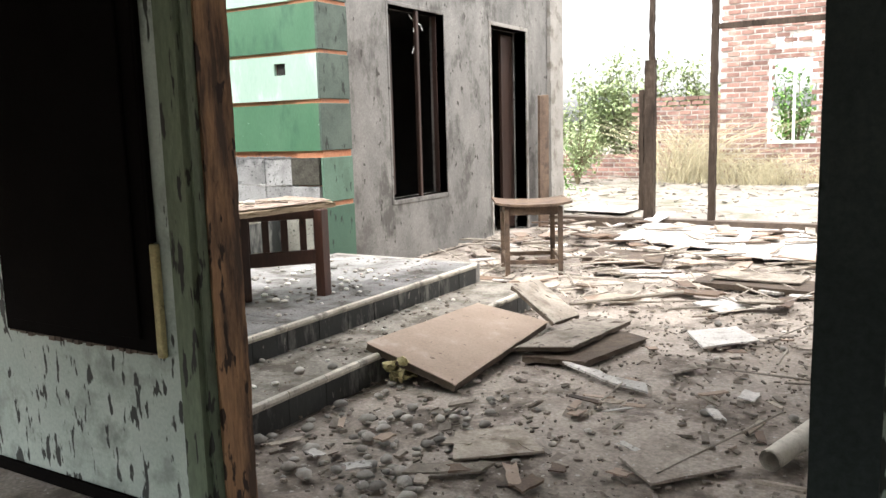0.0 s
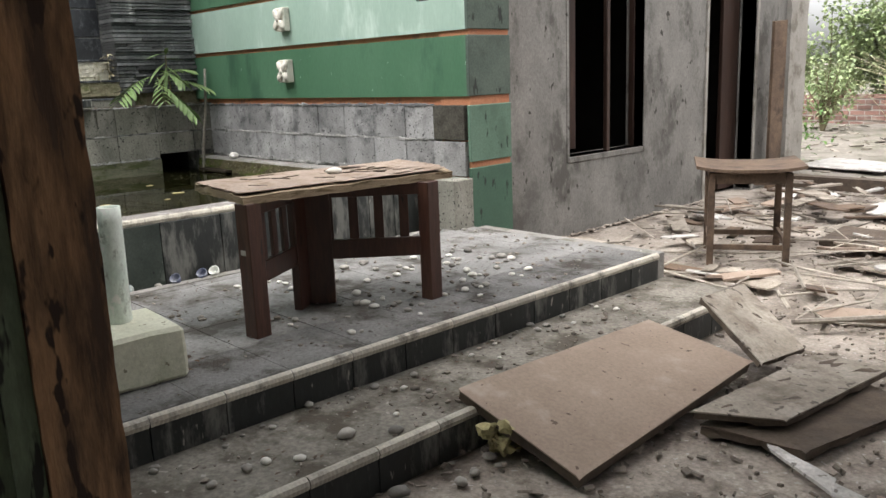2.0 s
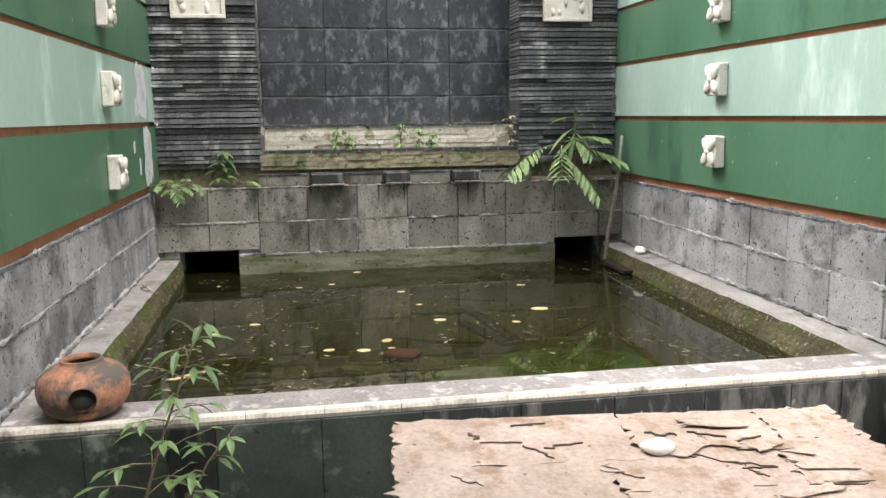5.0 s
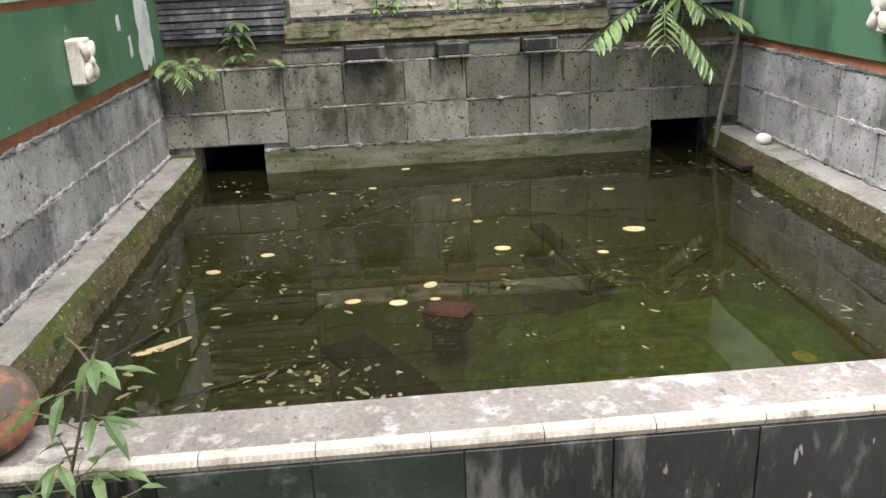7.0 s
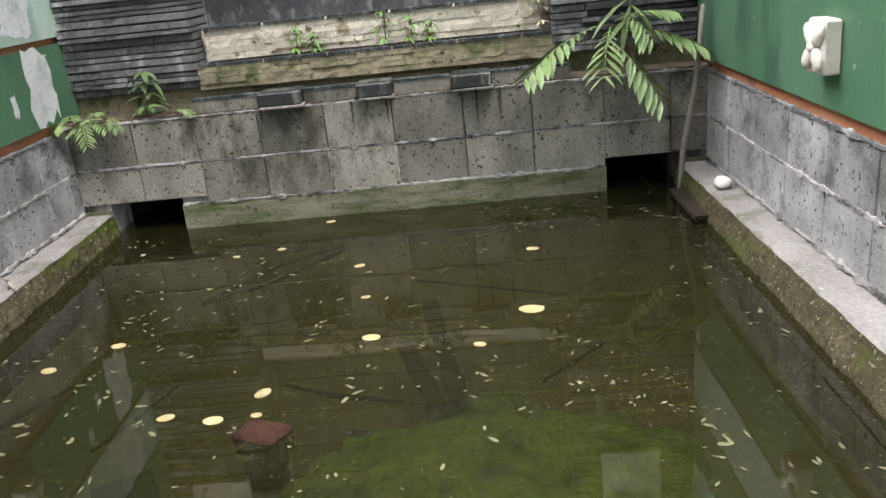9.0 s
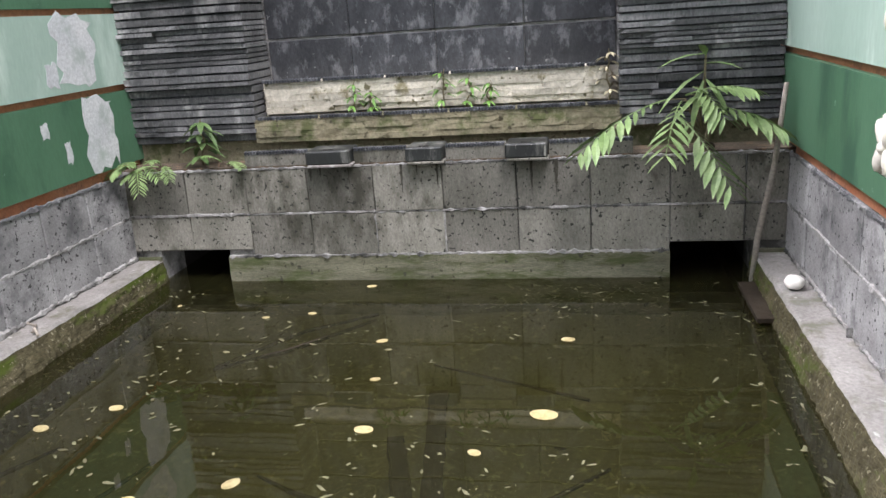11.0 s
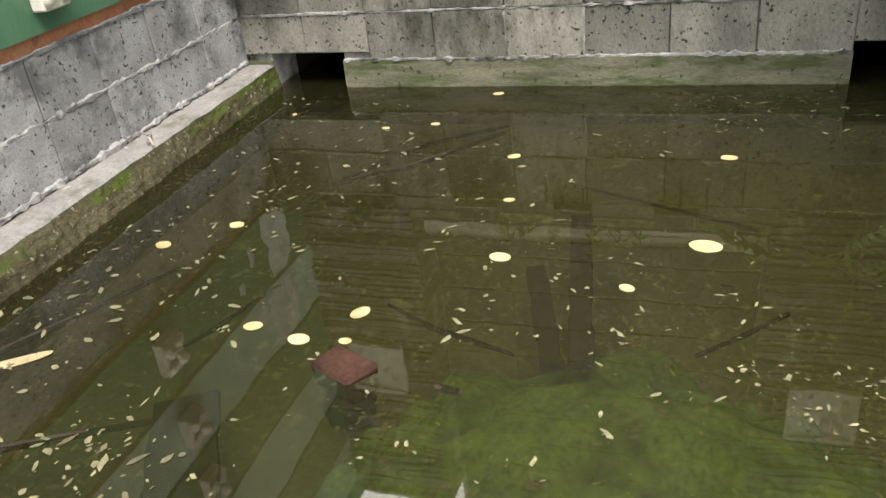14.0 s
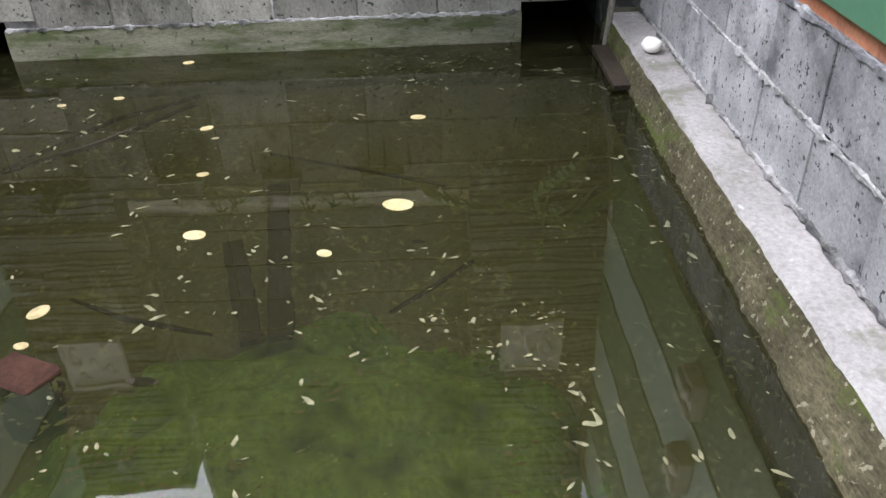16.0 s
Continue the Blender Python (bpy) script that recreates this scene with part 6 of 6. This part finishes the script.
solid("floating_scraps", bm, "speck", "pale scraps floating over the pond", "scraps", "stuff")

bm = bmesh.new()
for cx, cy, sx, sy, cnt in ((-6.71, 5.46, 0.05, 0.04, 130), (-6.53, 5.43, 0.045, 0.06, 150), (-6.76, 5.18, 0.03, 0.06, 130), (-6.76, 5.36, 0.03, 0.05, 60), (-6.64, 5.28, 0.03, 0.035, 80), (-7.0, 5.29, 0.03, 0.05, 50), (-6.87, 4.85, 0.03, 0.06, 70), (-6.3, 5.6, 0.2, 0.1, 60), (-6.3, 4.28, 0.05, 0.06, 70), (-6.0, 3.5, 0.15, 0.2, 330), (-6.6, 3.0, 0.4, 0.2, 220), (-7.6, 3.3, 0.5, 0.4, 200), (-8.3, 4.9, 0.3, 0.5, 120)):
    for i in range(cnt):
        x, y, a = r4.gauss(cx, sx), r4.gauss(cy, sy), r4.uniform(0, 6.3)
        s = (0.002 + 0.008 * r4.random() ** 2) * (1.9 if cy < 4 else 1)
        l = s * r4.uniform(1.0, 2.0)
        bm.faces.new([bm.verts.new((x + (c * math.cos(a) * l - d * math.sin(a) * s) * f, y + (c * math.sin(a) * l + d * math.cos(a) * s) * f, WATER + (0.0025 if i % (3 if cy < 4 else 9) == 0 else -0.007))) for (c, d), f in zip(((-1, 0), (-.3, .7), (.5, .6), (1, 0), (.3, -.7), (-.5, -.6)), [r4.uniform(0.5, 1.3) for q in range(6)])])
solid("floating_scum", bm, "scum", "pale yellowish scum gathered round the algae", "scum", "stuff")

twig = holder("dead_twig", "pale broken twig lying on the cement ledge", "twig")
for pts in ([(-7.98, 2.43, 0.705), (-7.93, 2.47, 0.722), (-7.86, 2.50, 0.715)], [(-7.93, 2.47, 0.722), (-7.90, 2.45, 0.75)], [(-7.90, 2.485, 0.72), (-7.86, 2.53, 0.70)]):
    bm = bmesh.new()
    tube(bm, pts, [0.008] + [0.006] * (len(pts) - 1), 6)
    part("branch", bm, "stick", twig)

# ---- plants ----
def frond(bm, base, way, length, droop, pinna, pairs, first=0.36):
    w = Vector(way).normalized()
    side = w.cross(Vector((0, 0, 1))).normalized()
    pts = [Vector(base) + w * length * f + Vector((0, 0, -droop * length * f * f)) for f in [i / 12 for i in range(13)]]
    tube(bm, pts, [0.005 - 0.0003 * i for i in range(13)], 4)
    for i in range(pairs):
        f = first + (1 - first) * i / (pairs - 1)
        p = Vector(base) + w * length * f + Vector((0, 0, -droop * length * f * f))
        tan = (w * 1.0 + Vector((0, 0, -2 * droop * f))).normalized()
        ln2 = pinna * (1 - 0.5 * abs(f - 0.72) / 0.36)
        for s in (-1, 1):
            leaf(bm, p, tan * rng.uniform(0.6, 0.95) + side * s + Vector((0, 0, rng.uniform(-0.28, -0.05))), (0, 0, 1), ln2 * rng.uniform(0.85, 1.12), ln2 * 0.24, 0.14)


def fern(at, fronds, label):
    f = holder("fern", label, "fern", group="wall ferns")
    bm = bmesh.new()
    lump(bm, at, (0.04, 0.05, 0.03), 2, 0.4, 2)
    part("root", bm, "soil", f)
    for way, length, droop, pinna, pairs in fronds:
        bm = bmesh.new()
        frond(bm, at, way, length, droop, pinna, pairs)
        part("frond", bm, "fern", f)
    return f


plant = holder("fern", "lush green plant with arching compound leaves on the planter ledge", "fern", group="wall ferns")
bm = bmesh.new()
lump(bm, (-9.16, 5.84, 1.285), (0.04, 0.05, 0.03), 2, 0.4, 2)
part("root", bm, "soil", plant)
bm = bmesh.new()
tube(bm, [(-9.16, 5.84, 1.28), (-9.13, 5.86, 1.45), (-9.10, 5.82, 1.63), (-9.08, 5.82, 1.79)], [0.013, 0.011, 0.009, 0.005], 6)
part("stem", bm, "stem", plant)
for base, tip, droop, pinna, pairs in (((-9.08, 5.62, 1.56), (-8.86, 5.24, 1.36), 0.3, 0.24, 11), ((-9.06, 5.66, 1.50), (-8.84, 5.84, 1.22), 0.35, 0.23, 11), ((-9.06, 5.78, 1.52), (-8.88, 6.12, 1.42), 0.35, 0.22, 10), ((-9.07, 5.72, 1.58), (-8.94, 6.02, 1.62), 0.3, 0.21, 10), ((-9.08, 5.70, 1.55), (-8.82, 5.62, 1.36), 0.45, 0.19, 9), ((-9.10, 5.76, 1.62), (-8.95, 5.86, 1.5), 0.45, 0.19, 9)):
    a, b = Vector(base), Vector(tip)
    reach = (b - a).length
    bm = bmesh.new()
    frond(bm, base, (b - a) / reach + Vector((0, 0, droop)), reach * (1 + droop * 0.3), droop, pinna, pairs, 0.08)
    part("frond", bm, "fern", plant)
    bm = bmesh.new()
    tube(bm, [(-9.13, 5.82, 1.36), ((a.x - 9.13) / 2, (a.y + 5.82) / 2, a.z), base], [0.006, 0.005, 0.004], 5)
    part("stalk", bm, "stem", plant)
for base, way, length in (((-9.08, 5.82, 1.79), (0.2, -0.9, 0.05), 0.26), ((-9.1, 5.82, 1.7), (0.3, -0.8, -0.35), 0.34), ((-9.09, 5.82, 1.74), (0.4, 0.7, 0.1), 0.2), ((-9.1, 5.82, 1.66), (0.4, -0.3, -0.6), 0.3), ((-9.1, 5.82, 1.66), (0.5, 0.3, -0.3), 0.26), ((-9.1, 5.83, 1.6), (0.5, -0.7, -0.3), 0.3), ((-9.08, 5.82, 1.78), (0.3, -0.1, 0.25), 0.18)):
    bm = bmesh.new()
    leaf(bm, base, way, (0, 0, 1), length, 0.045, 0.3)
    part("leaf", bm, "fern", plant)
fern((-9.14, 2.62, 1.275), [((0.5, -0.5, 0.4), 0.3, 0.6, 0.07, 12), ((0.6, 0.4, 0.4), 0.28, 0.6, 0.07, 11), ((0.5, 0.0, 0.6), 0.26, 0.5, 0.07, 10)], "small green fern on the planter ledge")
fern((-9.12, 2.46, 1.275), [((0.6, 0.3, 0.3), 0.3, 0.7, 0.09, 11), ((0.6, -0.2, 0.5), 0.28, 0.6, 0.09, 11), ((0.5, 0.7, 0.5), 0.3, 0.6, 0.08, 11), ((0.7, 0.1, 0.8), 0.26, 0.5, 0.08, 10)], "small grey-green fern on the planter ledge")
fern((-9.16, 3.02, 1.275), [((0.5, 0.6, 0.5), 0.26, 0.5, 0.06, 11), ((0.5, -0.3, 0.7), 0.24, 0.4, 0.06, 10)], "small green fern on the planter ledge")


def sapling(at, height, lean, leaves, size, label, seed, mat="leaf_fresh"):
    r5 = random.Random(seed)
    s = holder("sapling", label, "sapling")
    a = Vector(at)
    top = a + Vector((*lean, height))
    pts = [a.lerp(top, f) + Vector((0.03 * noise.noise(Vector((f * 3, seed, 0))), 0.03 * noise.noise(Vector((f * 3, 0, seed))), 0)) for f in [i / 7 for i in range(8)]]
    bm = bmesh.new()
    tube(bm, pts, [0.007 - 0.0006 * i for i in range(8)], 5)
    lb = bmesh.new()
    for i in range(leaves):
        f = 0.2 + 0.8 * i / leaves
        p = a.lerp(top, f)
        ang = i * 2.4 + r5.uniform(-.3, .3)
        reach = height * r5.uniform(0.10, 0.26) * (1.1 - 0.5 * f)
        tip = p + Vector((math.cos(ang) * reach, math.sin(ang) * reach, reach * 0.25))
        tw = bmesh.new()
        tube(tw, [p, p.lerp(tip, 0.5) + Vector((0, 0, 0.01)), tip], [0.003, 0.0025, 0.0015], 4)
        part("twig", tw, "stem", s)
        for j in range(3):
            q = p.lerp(tip, 0.5 + 0.25 * j)
            t2 = ang + (0.8 if j % 2 else -0.8) * (j < 2)
            leaf(lb, q, (math.cos(t2), math.sin(t2), r5.uniform(-0.35, 0.1)), (0, 0, 1), size * r5.uniform(0.7, 1.25), size * 0.36, r5.uniform(0.2, 0.6))
    part("stem", bm, "stem", s)
    part("foliage", lb, mat, s)["kind"] = "stuff"
    return s


sapling((-5.28, 2.85, 0.28), 0.86, (0.0, 0.31), 22, 0.08, "thin green sapling growing from the gutter", 3, "leaf_dull")
sapling((-5.25, 2.90, 0.28), 0.46, (0.0, 0.36), 9, 0.08, "bent young sapling leaning over the gutter", 4, "leaf_dull")
sapling((-5.10, 2.55, 0.30), 0.30, (0.06, 0.0), 7, 0.085, "low green seedling in the gutter", 5)
for y, h, sd in ((3.8, 0.2, 1), (3.9, 0.14, 2), (4.35, 0.24, 3), (4.5, 0.2, 4), (4.62, 0.16, 6)):
    sapling((B - 0.30, y, 1.53), h, (0.05, 0.03), 6, 0.06, "small weed growing on the stone tier", sd, "leaf_fresh")
sapling((B - 0.12, 2.85, 1.27), 0.3, (0.06, 0.05), 9, 0.11, "broad-leaved weed on the planter ledge", 9, "leaf_dull")
sapling((B - 0.3, 5.33, 1.53), 0.3, (0.02, 0.0), 9, 0.06, "dry brown weed on the stone tier", 10, "dry_grass")

# ---- yard behind the hall ----
def brick_sheet(bm, x0, x1, z0, z1, y, holes, seed, top=None):
    r6 = random.Random(seed)
    z, r = z0, 0
    while z < z1:
        x = x0 - (0.15 if r % 2 else 0)
        while x < x1:
            c = (x + 0.135, z + 0.042)
            limit = z1 if top is None else top(c[0])
            if not any(h[0] < c[0] < h[1] and h[2] < c[1] < h[3] for h in holes) and c[1] < limit and c[0] > x0:
                dy = r6.uniform(-0.012, 0.012)
                box(bm, x, x + 0.27 + dy, y - 0.06 + dy, y + 0.04, z, z + 0.082)
            x += 0.3
        z += 0.116
        r += 1


YB = 20.0
HO = [(-3.35, -2.36, 0.97, 2.83), (-3.26, -3.06, 3.02, 3.32), (-2.90, -2.70, 3.05, 3.35), (-2.5, -2.3, 3.08, 3.38)]
house = holder("brick_house", "roofless brick house shell with empty window openings", "house")
bm = bmesh.new()
brick_sheet(bm, -4.42, 3.0, 0.05, 5.6, YB, HO, 1)
part("brickwork", bm, "brick_red", house)["kind"] = "stuff"
bm = bmesh.new()
wall_with(bm, "x", -4.40, 3.0, 0.0, 5.5, YB - 0.045, YB + 0.1, HO)
part("mortar_bed", bm, "brick_mortar", house)["kind"] = "stuff"
win = part("window", boxed(-3.35, -3.30, YB - 0.08, YB + 0.1, 0.97, 2.83, 0.004), "far_wall", house, "pale window frame")
part("sill", boxed(-3.35, -2.36, YB - 0.09, YB + 0.1, 0.95, 1.01, 0.004), "far_wall", win)
part("mullion", boxed(-2.85, -2.80, YB - 0.02, YB + 0.05, 1.01, 2.83, 0.004), "far_wall", win)
bm = bmesh.new()
box(bm, -6.0, 2.0, 27.0, 27.2, 0, 1.7)
box(bm, -6.0, 2.0, 26.9, 27.2, 1.7, 1.8)
solid("far_wall", bm, "far_wall", "pale low wall far behind the brick house", "wall", "structure")

ruin = holder("ruined_wall", "low broken brick wall overgrown with bushes", "wall")
edge_top = lambda x: 2.15 + 0.35 * noise.noise(Vector((x * 1.3, 0, 0))) if x > -6.6 else 0.75 + 0.1 * noise.noise(Vector((x * 2, 0, 0)))
bm = bmesh.new()
brick_sheet(bm, -10.0, -4.42, 0.05, 2.7, YB + 0.6, [], 2, edge_top)
part("brickwork", bm, "brick_red", ruin)["kind"] = "stuff"
bm = bmesh.new()
box(bm, -6.5, -4.42, YB + 0.56, YB + 0.7, 0, 1.85)
box(bm, -10.0, -6.5, YB + 0.56, YB + 0.7, 0, 0.65)
part("mortar_bed", bm, "brick_mortar", ruin)


def bush(at, size, count, label, seed, mat="bush", leaf_size=0.13):
    r7 = random.Random(seed)
    b = holder("bush", label, "bush", group="yard bushes")
    sb, lb = bmesh.new(), bmesh.new()
    a = Vector(at)
    tips = []
    for i in range(14):
        ang = r7.uniform(0, 6.3)
        tip = a + Vector((math.cos(ang) * size[0] * r7.uniform(.3, .95), math.sin(ang) * size[1] * r7.uniform(.3, .95), size[2] * r7.uniform(0.45, 1.0)))
        mid = a.lerp(tip, 0.5) + Vector((r7.uniform(-.15, .15), r7.uniform(-.1, .1), 0.1))
        tube(sb, [a, mid, tip], [0.03, 0.018, 0.006], 5)
        tips += [tip, mid, mid.lerp(tip, 0.5)]
    for i in range(count):
        c = r7.choice(tips)
        p = c + Vector((r7.gauss(0, .2), r7.gauss(0, .2), r7.gauss(0, .18)))
        if p.z < a.z + 0.02:
            continue
        leaf(lb, p, (r7.uniform(-1, 1), r7.uniform(-1, 1), r7.uniform(-.6, .4)), (0, 0, 1), leaf_size * r7.uniform(.6, 1.3), leaf_size * 0.6, 0.3)
    part("branchwork", sb, "stem", b)["kind"] = "stuff"
    part("foliage", lb, mat, b)["kind"] = "stuff"
    return b


bush((-8.3, 21.4, 0.05), (1.3, 0.8, 2.9), 3200, "dense green bush behind the ruined wall", 1)
bush((-6.9, 21.6, 0.05), (1.3, 0.7, 3.0), 3600, "dense green bush behind the ruined wall", 2)
bush((-5.2, 21.8, 0.05), (1.5, 0.7, 2.7), 3600, "green bush topping the ruined wall", 3)
bush((-7.4, 18.6, 0.05), (0.7, 0.6, 1.5), 900, "pale green bush before the ruined wall", 4, "bush", 0.1)
bush((-6.0, 13.6, 0.0), (0.35, 0.4, 0.9), 420, "small yellow-green weed beside the cement wall", 5, "leaf_fresh", 0.08)
bush((-3.6, 26.0, 0.05), (0.8, 0.6, 3.2), 900, "yellow-green tree top beyond the brick house", 6, "leaf_fresh", 0.16)
r8 = random.Random(6)
for cx, cy, wd, ht, cnt, mat, lab in ((-5.0, 19.5, 0.9, 1.9, 420, "dry_grass", "tangle of dry stalks before the ruined wall"), (-3.4, 19.4, 0.9, 0.95, 420, "dry_grass", "tangled dry stalks at the foot of the brick house"), (-1.9, 19.4, 0.9, 0.6, 260, "dry_grass", "dry grass at the foot of the brick house")):
    bm = bmesh.new()
    for i in range(cnt):
        x, y = cx + r8.gauss(0, wd * 0.5), cy + r8.uniform(-.4, .4)
        h = ht * r8.uniform(0.3, 1.0)
        dx, dy = r8.gauss(0, 0.75) * h, r8.gauss(0, 0.3) * h
        tube(bm, [(x, y, 0.02), (x + dx * .35, y + dy * .4, h * 0.6), (x + dx, y + dy, h * r8.uniform(.75, 1.0))], [0.007, 0.006, 0.002], 3)
    solid("dry_brush", bm, mat, lab, "brush", "stuff")
bm = bmesh.new()
for i in range(420):
    x, y = r8.uniform(-9, 1.5), r8.uniform(12, 20)
    s = r8.uniform(0.02, 0.12)
    box(bm, -s / 2, s / 2, -s, s, 0, 0.02, Matrix.Translation((x, y, 0.012 * (y - 12) - 0.005)) @ Euler((r8.gauss(0, .2), r8.gauss(0, .2), r8.uniform(0, 6.3))).to_matrix().to_4x4())
solid("yard_rubble", bm, "grit_pale", "scattered rubble scraps over the yard", "rubble", "stuff")
flat_sheet([(-5.6, 13.2, 0.05), (-4.4, 13.0, 0.06), (-4.3, 13.9, 0.06), (-5.5, 14.2, 0.07)], "sheet_white", "white board lying in the yard")
flat_sheet([(-2.3, 18.2, 0.12), (-0.9, 18.2, 0.12), (-0.8, 18.8, 0.13), (-2.3, 18.9, 0.13)], "sheet_white", "white board lying in the yard")
